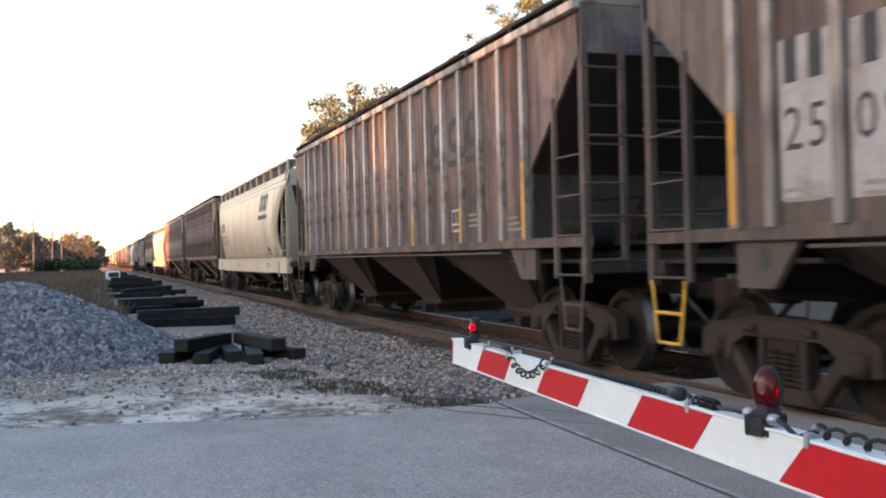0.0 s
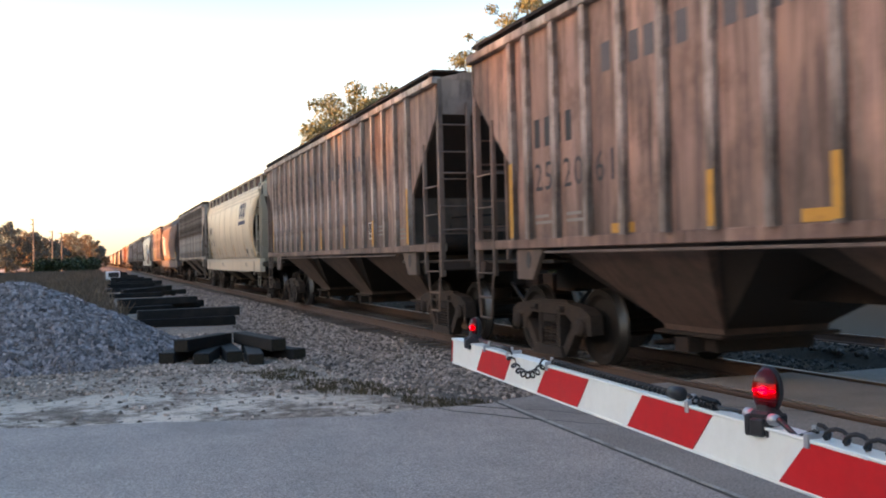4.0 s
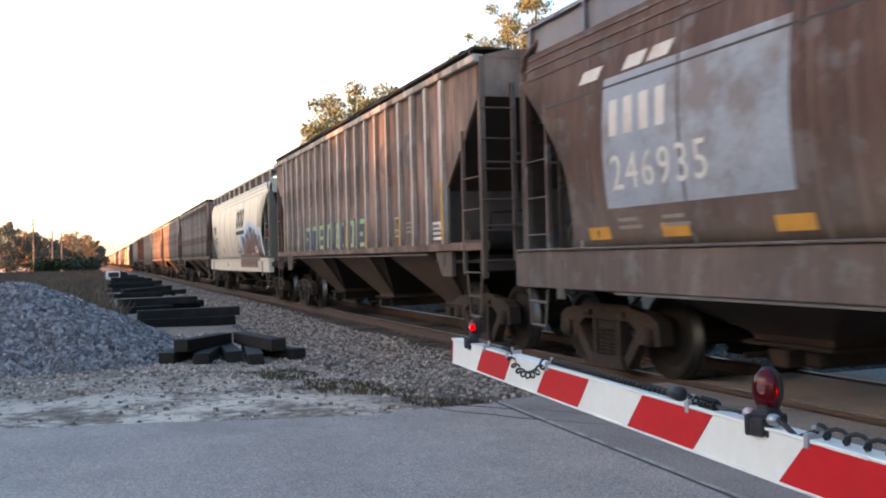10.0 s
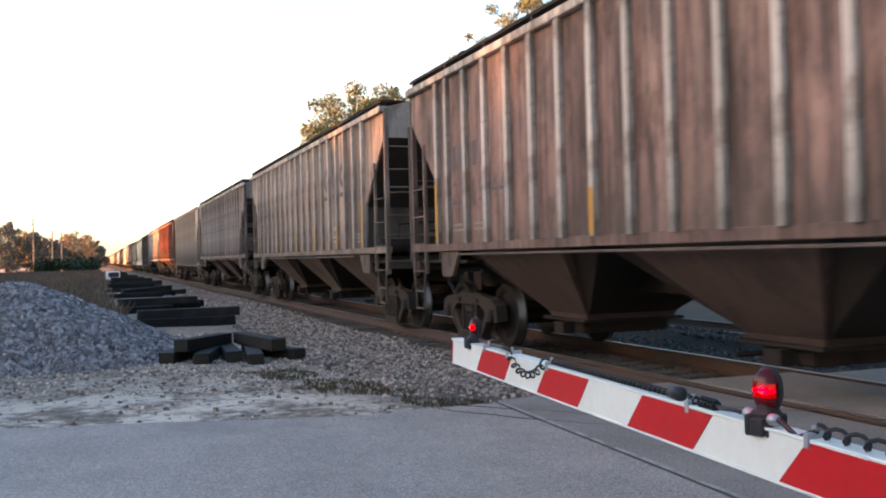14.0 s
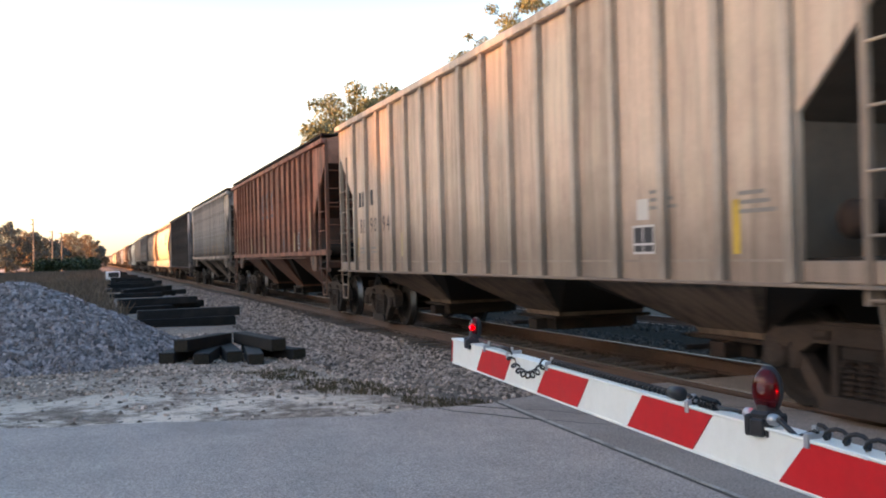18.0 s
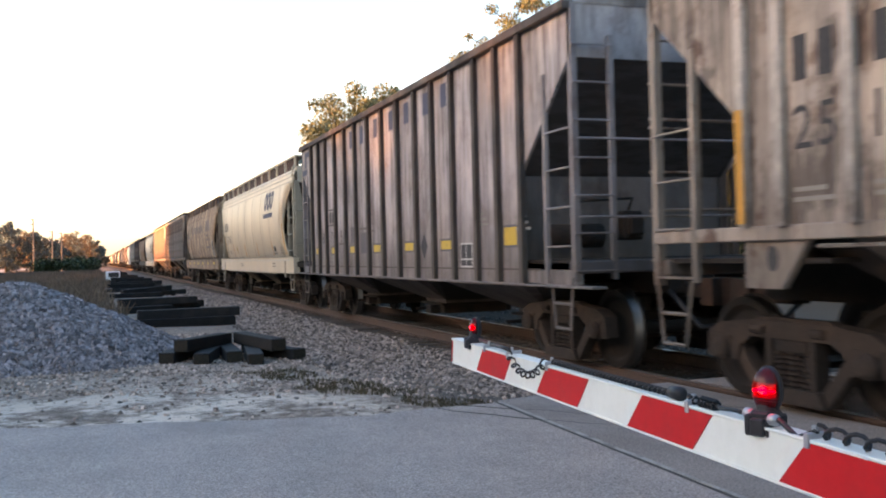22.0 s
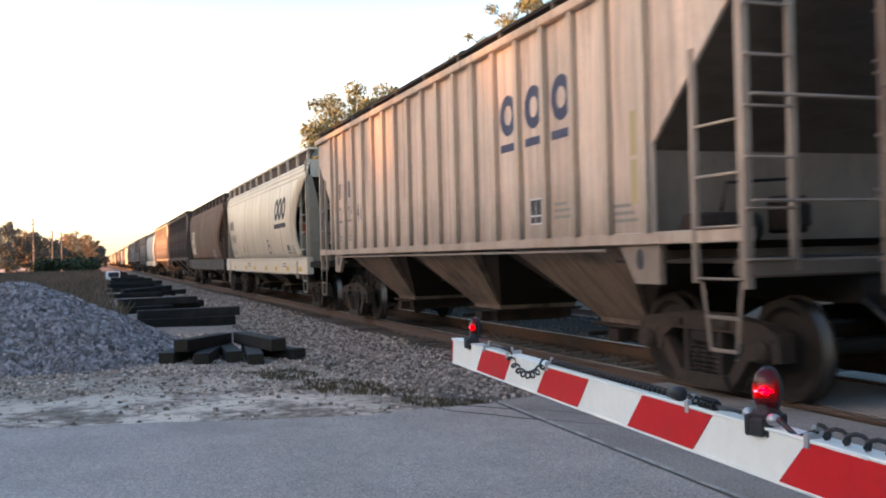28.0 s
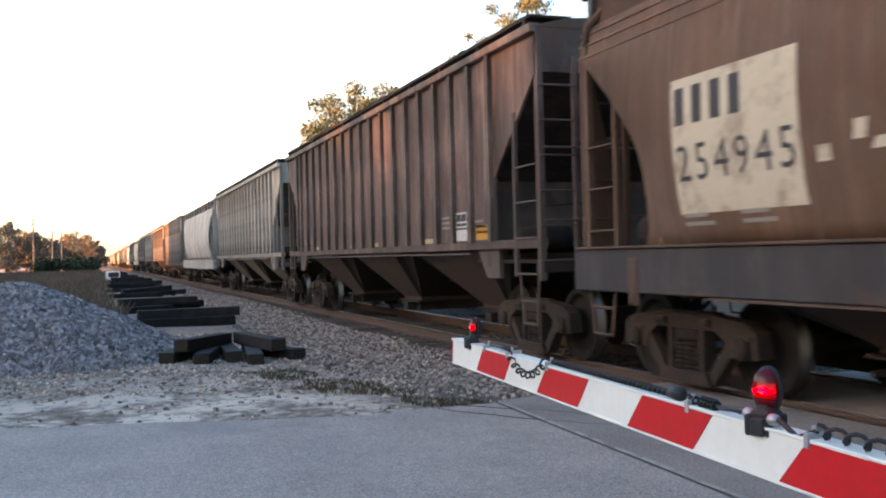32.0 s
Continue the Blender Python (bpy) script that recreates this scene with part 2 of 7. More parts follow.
tan_mark = surface("tan_mark", (0.44, 0.38, 0.29), (0.52, 0.45, 0.35), 0.75, 0, 3, 30, 0.05, 0.001, stain=(0.2, 0.13, 0.09), stain_scale=2.5, stain_amount=0.7)
black_mark = surface("black_mark", (0.035, 0.034, 0.036), (0.06, 0.057, 0.057), 0.7, 0, 3, 30, 0.05, 0.001)
navy_mark = surface("navy_mark", (0.045, 0.055, 0.095), (0.065, 0.075, 0.12), 0.7, 0, 3, 30, 0.05, 0.001, stain=(0.12, 0.12, 0.14), stain_scale=3, stain_amount=0.4)
faded_mark = surface("faded_mark", (0.1, 0.09, 0.095), (0.15, 0.13, 0.13), 0.8, 0, 3, 30, 0.05, 0.001)
ghost_mark = surface("ghost_mark", (0.1, 0.085, 0.078), (0.17, 0.14, 0.125), 0.8, 0, 3, 30, 0.05, 0.001, stain=(0.11, 0.065, 0.045), stain_scale=2.5, stain_amount=0.9)
dull_mark = surface("dull_mark", (0.31, 0.285, 0.275), (0.4, 0.37, 0.355), 0.8, 0, 3, 30, 0.05, 0.001, stain=(0.16, 0.115, 0.09), stain_scale=2, stain_amount=0.6)
lilac_mark = surface("lilac_mark", (0.26, 0.225, 0.23), (0.34, 0.3, 0.305), 0.8, 0, 3, 30, 0.05, 0.001, stain=(0.15, 0.09, 0.07), stain_scale=1.6, stain_amount=0.7)
grey_mark = surface("grey_mark", (0.2, 0.18, 0.16), (0.27, 0.25, 0.22), 0.8, 0, 3, 30, 0.05, 0.001)
panel_blue = surface("panel_blue", (0.2, 0.25, 0.3), (0.3, 0.34, 0.38), 0.7, 0, 2, 20, 0.05, 0.001, stain=(0.14, 0.08, 0.06), stain_scale=1.6, stain_amount=0.6)
spray_pale = surface("spray_pale", (0.34, 0.52, 0.68), (0.48, 0.62, 0.72), 0.7, 0, 2, 20, 0.05, 0.001)
spray_green = surface("spray_green", (0.26, 0.4, 0.2), (0.36, 0.5, 0.28), 0.6, 0, 3, 30, 0.05, 0.001)
spray_blue = surface("spray_blue", (0.12, 0.26, 0.5), (0.2, 0.36, 0.6), 0.6, 0, 3, 30, 0.05, 0.001)
spray_brown = surface("spray_brown", (0.16, 0.08, 0.06), (0.24, 0.12, 0.09), 0.6, 0, 3, 30, 0.05, 0.001)


def ground_cover():
    """Dirt with pale sandy patches near the road, crushed stone towards the track, dry litter in the field."""
    m = bpy.data.materials.new("ground_cover")
    m.use_nodes = True
    nt = m.node_tree
    N, L = nt.nodes, nt.links.new
    b = N["Principled BSDF"]
    b.inputs["Roughness"].default_value, b.inputs["Specular IOR Level"].default_value = 0.95, 0.1
    tc, sep = N.new("ShaderNodeTexCoord"), N.new("ShaderNodeSeparateXYZ")
    L(tc.outputs["Object"], sep.inputs[0])

    def noise_at(s, detail=5.0, r=0.6):
        n = N.new("ShaderNodeTexNoise")
        n.inputs["Scale"].default_value, n.inputs["Detail"].default_value, n.inputs["Roughness"].default_value = s, detail, r
        L(tc.outputs["Object"], n.inputs["Vector"])
        return n.outputs["Fac"]

    def madd(a, k, c):
        n = N.new("ShaderNodeMath")
        n.operation = "MULTIPLY_ADD"
        L(a, n.inputs[0])
        n.inputs[1].default_value = k
        if isinstance(c, float):
            n.inputs[2].default_value = c
        else:
            L(c, n.inputs[2])
        return n.outputs[0]

    def ramp(src, lo, hi, top=1.0):
        r = N.new("ShaderNodeMapRange")
        r.inputs["From Min"].default_value, r.inputs["From Max"].default_value, r.inputs["To Max"].default_value = lo, hi, top
        L(src, r.inputs["Value"])
        return r.outputs["Result"]

    def mix(fac, a, c):
        x = N.new("ShaderNodeMix")
        x.data_type = "RGBA"
        L(fac, x.inputs["Factor"])
        for sock, v in ((x.inputs["A"], a), (x.inputs["B"], c)):
            if isinstance(v, tuple):
                sock.default_value = (*v, 1)
            else:
                L(v, sock)
        return x.outputs["Result"]

    def times(a, c):
        n = N.new("ShaderNodeMath")
        n.operation = "MULTIPLY"
        L(a, n.inputs[0])
        L(c, n.inputs[1])
        return n.outputs[0]

    grain, clump, broad, wide = noise_at(48, 4, 0.7), noise_at(6.5, 6, 0.68), noise_at(0.85, 9, 0.7), noise_at(0.4, 3)
    col = mix(ramp(madd(clump, 0.6, madd(grain, 0.6, 0.0)), 0.42, 0.82), (0.125, 0.088, 0.068), (0.47, 0.355, 0.288))
    # pale sand: thick within some four metres of the road, breaking up into patches
    near = ramp(madd(wide, 2.6, sep.outputs["Y"]), 15.6, 11.4)
    left = ramp(madd(wide, 2.0, sep.outputs["X"]), 4.6, 2.9)
    pale = mix(ramp(grain, 0.3, 0.7), (0.68, 0.53, 0.43), (0.93, 0.78, 0.65))
    patch = times(times(ramp(madd(clump, 0.5, broad), 0.68, 0.82, 0.85), near), left)
    col = mix(patch, col, pale)
    brown = times(ramp(madd(broad, 1.0, madd(clump, 0.3, 0.0)), 0.56, 0.44, 0.6), near)
    col = mix(brown, col, (0.085, 0.068, 0.052))
    # crushed stone
    stone = mix(ramp(madd(grain, 0.5, madd(clump, 0.5, 0.0)), 0.36, 0.66), (0.07, 0.055, 0.046), (0.245, 0.195, 0.168))
    col = mix(ramp(madd(broad, 2.6, sep.outputs["X"]), 4.3, 5.0), col, stone)
    rusty = mix(ramp(grain, 0.35, 0.7), (0.04, 0.03, 0.024), (0.12, 0.085, 0.065))
    col = mix(ramp(madd(broad, 0.6, sep.outputs["X"]), 5.45, 5.75), col, rusty)
    # beyond both tracks the dirt comes back
    col = mix(ramp(madd(broad, 1.0, sep.outputs["X"]), 15.6, 16.2), col, (0.14, 0.115, 0.09))
    # dead grass litter in the field
    field = times(ramp(madd(wide, 6.0, sep.outputs["Y"]), 25.0, 28.0), ramp(madd(broad, 1.2, sep.outputs["X"]), 1.6, 0.4))
    col = mix(field, col, mix(clump, (0.13, 0.09, 0.065), (0.2, 0.14, 0.1)))
    L(col, b.inputs["Base Color"])
    bp = N.new("ShaderNodeBump")
    bp.inputs["Strength"].default_value, bp.inputs["Distance"].default_value = 0.9, 0.035
    L(madd(clump, 0.6, madd(grain, 0.4, 0.0)), bp.inputs["Height"])
    L(bp.outputs["Normal"], b.inputs["Normal"])
    return m


# ---- building helpers ----
def part(name, bm, material, parent=None, label="", smooth=False):
    """Links a bmesh as one mesh object, under a thing or a part."""
    me = bpy.data.meshes.new(name)
    bm.to_mesh(me)
    bm.free()
    me.materials.append(material)
    if smooth:
        me.polygons.foreach_set("use_smooth", [True] * len(me.polygons))
    ob = new(name, me)
    ob.parent = parent
    if label:
        ob["label"] = label
    return ob


def again(ob, m, parent):
    """Another object on ob's mesh, at the pose m under parent."""
    o = new(ob.name.split(".")[0], ob.data)
    o.parent = parent
    o.matrix_local = m
    return o


def box(bm, x0, x1, y0, y1, z0, z1, m=None, bevel=0.0):
    vs = [bm.verts.new(Vector((x, y, z))) for x in (x0, x1) for y in (y0, y1) for z in (z0, z1)]
    fs = [bm.faces.new([vs[i] for i in f]) for f in ((0, 1, 3, 2), (4, 6, 7, 5), (0, 4, 5, 1), (2, 3, 7, 6), (0, 2, 6, 4), (1, 5, 7, 3))]
    if bevel:
        r = bmesh.ops.bevel(bm, geom=list({e for f in fs for e in f.edges}), offset=bevel, segments=1, affect="EDGES")
        vs = list({v for f in r["faces"] for v in f.verts} | {v for v in vs if v.is_valid})
    if m is not None:
        bmesh.ops.transform(bm, matrix=m, verts=vs)
    return vs


def prism(bm, poly, axis, a0, a1):
    """A polygon of pairs, drawn out along axis: x: pairs are (y, z); y: (x, z); z: (x, y)."""
    def at(p, a):
        return {"x": (a, p[0], p[1]), "y": (p[0], a, p[1]), "z": (p[0], p[1], a)}[axis]
    lo, hi = [bm.verts.new(at(p, a0)) for p in poly], [bm.verts.new(at(p, a1)) for p in poly]
    n = len(poly)
    fs = [bm.faces.new(lo[::-1]), bm.faces.new(hi)] + [bm.faces.new((lo[i], lo[(i + 1) % n], hi[(i + 1) % n], hi[i])) for i in range(n)]
    bmesh.ops.recalc_face_normals(bm, faces=fs)
    return lo + hi


def tube(bm, points, r, sides=6, r_end=None):
    """A round bar along points."""
    points = [Vector(p) for p in points]
    rings = []
    for i, p in enumerate(points):
        d = (points[min(i + 1, len(points) - 1)] - points[max(i - 1, 0)]).normalized()
        u = d.cross(Vector((0, 0, 1)) if abs(d.z) < 0.9 else Vector((1, 0, 0))).normalized()
        w = d.cross(u)
        rr = r if r_end is None else r + (r_end - r) * i / (len(points) - 1)
        rings.append([bm.verts.new(p + (u * math.cos(a) + w * math.sin(a)) * rr) for a in (2 * math.pi * k / sides for k in range(sides))])
    for a, c in zip(rings, rings[1:]):
        for k in range(sides):
            bm.faces.new((a[k], a[(k + 1) % sides], c[(k + 1) % sides], c[k]))
    bm.faces.new(rings[0][::-1])
    bm.faces.new(rings[-1])


def lathe(bm, profile, axis="x", sides=24, centre=(0, 0, 0)):
    """Pairs (along the axis, radius), turned round."""
    rings = []
    for a, r in profile:
        ring = []
        for k in range(sides):
            c, s = r * math.cos(2 * math.pi * k / sides), r * math.sin(2 * math.pi * k / sides)
            p = {"x": (a, c, s), "y": (c, a, s), "z": (c, s, a)}[axis]
            ring.append(bm.verts.new(Vector(p) + Vector(centre)))
        rings.append(ring)
    fs = []
    for a, c in zip(rings, rings[1:]):
        fs += [bm.faces.new((a[k], a[(k + 1) % sides], c[(k + 1) % sides], c[k])) for k in range(sides)]
    fs += [bm.faces.new(rings[0][::-1]), bm.faces.new(rings[-1])]
    bmesh.ops.recalc_face_normals(bm, faces=fs)
    return [v for r in rings for v in r]


def empty(name, label, category, m=None, group=""):
    ob = new(name)
    ob.empty_display_size = 0.2
    if m is not None:
        ob.matrix_world = m
    return tagged(ob, label, category, group)


def stuff(name, verts, faces, material, label, category):
    me = bpy.data.meshes.new(name)
    me.from_pydata(verts, [], faces)
    me.materials.append(material)
    ob = new(name, me)
    return tagged(ob, label, category, kind="stuff")


# ---- ground, road, railway ----
ROAD_EDGE = 8.75      # the road's far edge; it runs along X
rng = np.random.default_rng(7)


def ground_height(x, y):
    """Height of the ground beside road and railway."""
    d = abs(x - TRACK_X)
    z = -0.12
    if x > 10.2:
        z = -0.12 - 0.55 * min(1, (x - 10.2) / 1.6)
    if d < 3.6:
        bed = -0.21 - 0.09 * max(0, d - 1.4) / 2.2
        if x < TRACK_X:          # near the road the stone bed runs out level with the dirt
            level = max(0.0, min(1.0, (13.5 - y) / 2.5))
            bed += level * 0.18 * max(0, d - 1.4) / 2.2
        z = bed if x < 9.5 else z
    z += 0.035 * noise.noise((x * 0.5, y * 0.5, 3.1)) + 0.05 * noise.noise((x * 0.11, y * 0.11, 8.0))
    if -1.5 < y < ROAD_EDGE + 0.4:
        z = min(z, -0.075 if y > 8.1 else -0.16)
    return z


def steps(lo, hi, fine_lo, fine_hi, fine, growth=1.22):
    out = list(np.arange(fine_lo, fine_hi + 1e-6, fine))
    s = fine
    while out[-1] < hi:
        s *= growth
        out.append(out[-1] + s)
    s = fine
    while out[0] > lo:
        s *= growth
        out.insert(0, out[0] - s)
    return out


gx, gy = steps(-2200, 2200, -5, 16, 0.3), steps(-900, 3400, 8, 40, 0.4)
verts = [(x, y, ground_height(x, y)) for y in gy for x in gx]
nx = len(gx)
me = bpy.data.meshes.new("ground")
me.from_pydata(verts, [], [(j * nx + i, j * nx + i + 1, (j + 1) * nx + i + 1, (j + 1) * nx + i) for j in range(len(gy) - 1) for i in range(nx - 1)])
me.polygons.foreach_set("use_smooth", [True] * len(me.polygons))
me.materials.append(ground_cover())
tagged(new("ground", me), "dusty pale earth, crushed stone and dry grass beside the railway", "ground", kind="structure")

bm = bmesh.new()
edge = [(-60, 10.6)] + [(x, max(9.02 - (0.286 if x > -0.79 else 0.12) * (x + 0.79), 8.15 + 0.12 * (x - 2.25)) + 0.07 * noise.noise((x * 1.3, 0, 0)) + 0.05 * noise.noise((x * 5.1, 4, 0))) for x in np.arange(-6, 3.5, 0.15)] + [(3.5, 8.32)]
prism(bm, [(3.09, -1.2), *edge[::-1], (-60, -1.2)], "z", -0.3, -0.035)
road = tagged(part("road", bm, asphalt), "worn grey asphalt road up to the crossing", "road", kind="structure")
bm = bmesh.new()
prism(bm, [(3.15, -1.2), (5.62, -1.2), (5.62, 8.6), (4.9, 8.6), (4.1, 8.46), (3.56, 8.35)], "z", -0.3, -0.03)
apron = tagged(part("road", bm, asphalt_light), "lighter asphalt apron between road and rails", "road", kind="structure")
bm = bmesh.new()
prism(bm, [(5.86, -1.2), (7.13, -1.2), (7.13, 8.5), (5.86, 8.55)], "z", -0.3, -0.012)
prism(bm, [(7.36, -1.2), (11.9, -1.2), (11.9, 8.5), (7.36, 8.5)], "z", -0.3, -0.05)
tagged(part("crossing_surface", bm, asphalt_light), "pale asphalt filling between the rails of the crossing", "crossing", kind="structure")
bm = bmesh.new()
prism(bm, [(14.6, -1.2), (60, -1.2), (60, 8.5), (14.6, 8.5)], "z", -0.6, -0.3)
tagged(part("road", bm, asphalt_light), "grey road going on beyond both tracks", "road", kind="structure")
def seam_x(y):
    return 3.5 - 0.0437 * (8.3 - y)


for x0, x1, coat, label, z in ((-0.004, 0.021, tar, "thin dark tar seam between two asphalt surfaces", -0.0305), (0.022, 0.056, seam_pale, "worn pale edge beside the tar seam", -0.0265)):
    bm = bmesh.new()
    ys = np.arange(-1.2, 8.35, 0.15)
    prism(bm, [(seam_x(y) + x0 + 0.008 * noise.noise((0, y * 2.2, 0)), y) for y in ys] + [(seam_x(y) + x1 + 0.012 * noise.noise((3, y * 2.6, 0)), y) for y in ys[::-1]], "z", -0.3, z)
    tagged(part("joint", bm, coat), label, "seam", kind="structure")
for k, (x0, y0, ang, n) in enumerate(((-1.35, 8.2, 250, 9), (2.9, 8.2, -75, 10), (4.3, 8.3, -80, 12), (3.15, 8.25, -62, 8))):
    bm = bmesh.new()
    pts, a = [(x0, y0)], radians(ang)
    for i in range(n):
        a += random.uniform(-0.35, 0.35)
        pts.append((pts[-1][0] + 0.22 * math.cos(a), pts[-1][1] + 0.22 * math.sin(a)))
    w = 0.006
    prism(bm, [(x - w, y) for x, y in pts] + [(x + w * (1 if i else 0.2), y) for i, (x, y) in enumerate(pts[::-1])], "z", -0.06, -0.0285)
    tagged(part("crack", bm, tar), "thin dark crack in the asphalt", "crack", kind="structure")

RAIL = [(-0.07, -0.18), (0.07, -0.18), (0.07, -0.166), (0.012, -0.15), (0.01, -0.045), (0.036, -0.032), (0.037, -0.006), (0.03, 0), (-0.03, 0), (-0.037, -0.006), (-0.036, -0.032), (-0.01, -0.045), (-0.012, -0.15), (-0.07, -0.166)]


def track(centre, z, label, y0, y1, ties, tie_from):
    base = empty("railway_track", label, "track", pose(centre, 0, z))
    base["kind"] = "structure"
    for s in (-1, 1):
        bm = bmesh.new()
        prism(bm, [(s * 0.7525 + a, b) for a, b in RAIL], "y", y0, y1)
        rail = part("rail", bm, rail_rust, base)
        bm = bmesh.new()
        box(bm, s * 0.7525 - 0.03, s * 0.7525 + 0.03, y0, y1, 0.0, 0.003)
        part("running_surface", bm, rail_head, rail, "rail top polished by wheels")
    bm = bmesh.new()
    box(bm, -1.3, 1.3, -0.115, 0.115, -0.36, -0.185, bevel=0.01)
    first = part("tie", bm, tie_old, base)
    bm = bmesh.new()
    for s in (-1, 1):
        box(bm, s * 0.7525 - 0.17, s * 0.7525 + 0.17, -0.09, 0.09, -0.186, -0.176)
        for q in (-0.1, 0.1):
            box(bm, s * 0.7525 + q - 0.014, s * 0.7525 + q + 0.014, -0.05, -0.02, -0.18, -0.15)
    plate = part("tie_plate", bm, rail_rust, first)
    first.matrix_local = pose(0, tie_from, 0)
    for i in range(1, ties):
        t = again(first, pose(random.uniform(-0.03, 0.03), tie_from + 0.52 * i, random.uniform(-0.008, 0.004), 0, 0, random.uniform(-0.7, 0.7)), base)
        if i < 60 and centre < 10:
            again(plate, Matrix(), t)
    return base


track(TRACK_X, 0.0, "rusty railway track on old wooden ties", -60, 1500, 150, 8.9)
track(13.3, -0.42, "second rusty track beyond the train", -60, 600, 110, 8.9)


def stones(points, sizes, name, material, label, category):
    """Broken stones: boxes with shifted corners, each turned its own way."""
    n = len(points)
    cube = np.array([(x, y, z) for x in (-1, 1) for y in (-1, 1) for z in (-1, 1)], float)
    v = cube[None] * (0.32 + 0.2 * rng.random((n, 1, 3))) + rng.normal(0, 0.1, (n, 8, 3))
    a = rng.normal(size=(n, 4))
    a /= np.linalg.norm(a, axis=1)[:, None]
    w, x, y, z = a.T
    R = np.stack([1 - 2 * (y * y + z * z), 2 * (x * y - z * w), 2 * (x * z + y * w), 2 * (x * y + z * w), 1 - 2 * (x * x + z * z), 2 * (y * z - x * w),
                  2 * (x * z - y * w), 2 * (y * z + x * w), 1 - 2 * (x * x + y * y)], 1).reshape(n, 3, 3)
    v = np.einsum("nij,nkj->nki", R, v) * np.asarray(sizes)[:, None, None] + np.asarray(points)[:, None]
    q = np.array([(0, 1, 3, 2), (4, 6, 7, 5), (0, 4, 5, 1), (2, 3, 7, 6), (0, 2, 6, 4), (1, 5, 7, 3)])
    f = (q[None] + 8 * np.arange(n)[:, None, None]).reshape(-1, 4)
    return stuff(name, v.reshape(-1, 3).tolist(), f.tolist(), material, label, category)


def scatter(n, x0, x1, y0, y1, power=1.0, lift=0.0):
    xs = rng.uniform(x0, x1, n)
    ys = y0 + (y1 - y0) * rng.random(n) ** power
    return [(x, y, ground_height(x, y) + lift) for x, y in zip(xs, ys)]


pts = [p for p in scatter(30000, 2.6, 5.62, 8.9, 60, 2.0) if p[0] > 3.3 + 0.8 * noise.noise((p[0], p[1] * 0.4, 0)) + random.uniform(-0.7, 0.2) and p[0] < 5.35 and p[0] > 3.33 + 0.42 * (11.9 - p[1]) + random.uniform(-0.35, 0.1)]
stones(pts, rng.uniform(0.035, 0.075, len(pts)), "ballast", stone_warm, "loose grey-brown crushed stone along the track", "ballast")
pts = scatter(4200, 5.2, 7.9, 8.7, 30, 1.6, 0.0) 
stones(pts, rng.uniform(0.03, 0.065, len(pts)), "ballast", stone_rust, "oily rust-brown crushed stone between the rails", "ballast")
pts = scatter(6500, 7.6, 11.2, 8.7, 42, 1.7, 0.0)
stones(pts, rng.uniform(0.035, 0.075, len(pts)), "ballast", stone_dark, "dark crushed stone beyond the rails", "ballast")
pts = [p for p in scatter(26000, -5.5, 4.4, 8.2, 20, 1.2, 0.0) if p[1] > 9.2 - 0.29 * (p[0] + 0.79) and (p[1] > 11.4 - 0.5 * p[0] or random.random() < 0.14)]
stones(pts, 0.01 + 0.042 * rng.random(len(pts)) ** 2.4, "pebbles", stone_pale, "scattered pebbles and chips on pale dirt", "pebbles")

# heap of crushed stone
HEAP = (-1.15, 15.9)


def heap_height(x, y):
    d = math.hypot((x - HEAP[0]) / 1.12, y - HEAP[1])
    a = math.atan2(y - HEAP[1], x - HEAP[0])
    R = 2.35 + 0.16 * math.sin(2.3 * a + 1) + 0.1 * math.sin(5 * a)
    top = 1.32
    h = top * (1 - d / R) if d < R else -0.1
    return min(h, 1.2 - 0.06 * d * d) + 0.05 * noise.noise((x * 2, y * 2, 5)) - 0.17


heap = empty("gravel_heap", "heap of blue-grey crushed stone on the dirt", "gravel heap", pose(HEAP[0], HEAP[1], 0))
bm = bmesh.new()
side = 44
grid = [[bm.verts.new((-2.9 + 5.8 * i / side, -2.9 + 5.8 * j / side, heap_height(HEAP[0] - 2.9 + 5.8 * i / side, HEAP[1] - 2.9 + 5.8 * j / side))) for i in range(side + 1)] for j in range(side + 1)]
for j in range(side):
    for i in range(side):
        bm.faces.new((grid[j][i], grid[j][i + 1], grid[j + 1][i + 1], grid[j + 1][i]))
part("core", bm, surface("heap_core", (0.06, 0.055, 0.056), (0.14, 0.13, 0.132), 0.9, 0, 12, 50, 0.9, 0.03), heap, smooth=True)
pts = []
while len(pts) < 23000:
    x, y = HEAP[0] + rng.uniform(-2.8, 2.9), HEAP[1] + rng.uniform(-2.9, 1.4)
    h = heap_height(x, y)
    if h > -0.16 or (rng.random() < 0.05 and h > -0.22):
        pts.append((x - HEAP[0], y - HEAP[1], h + 0.012))
ob = stones(pts, 0.032 + 0.055 * rng.random(len(pts)) ** 1.5, "crushed_stone", stone_grey, "", "")
ob.parent = heap

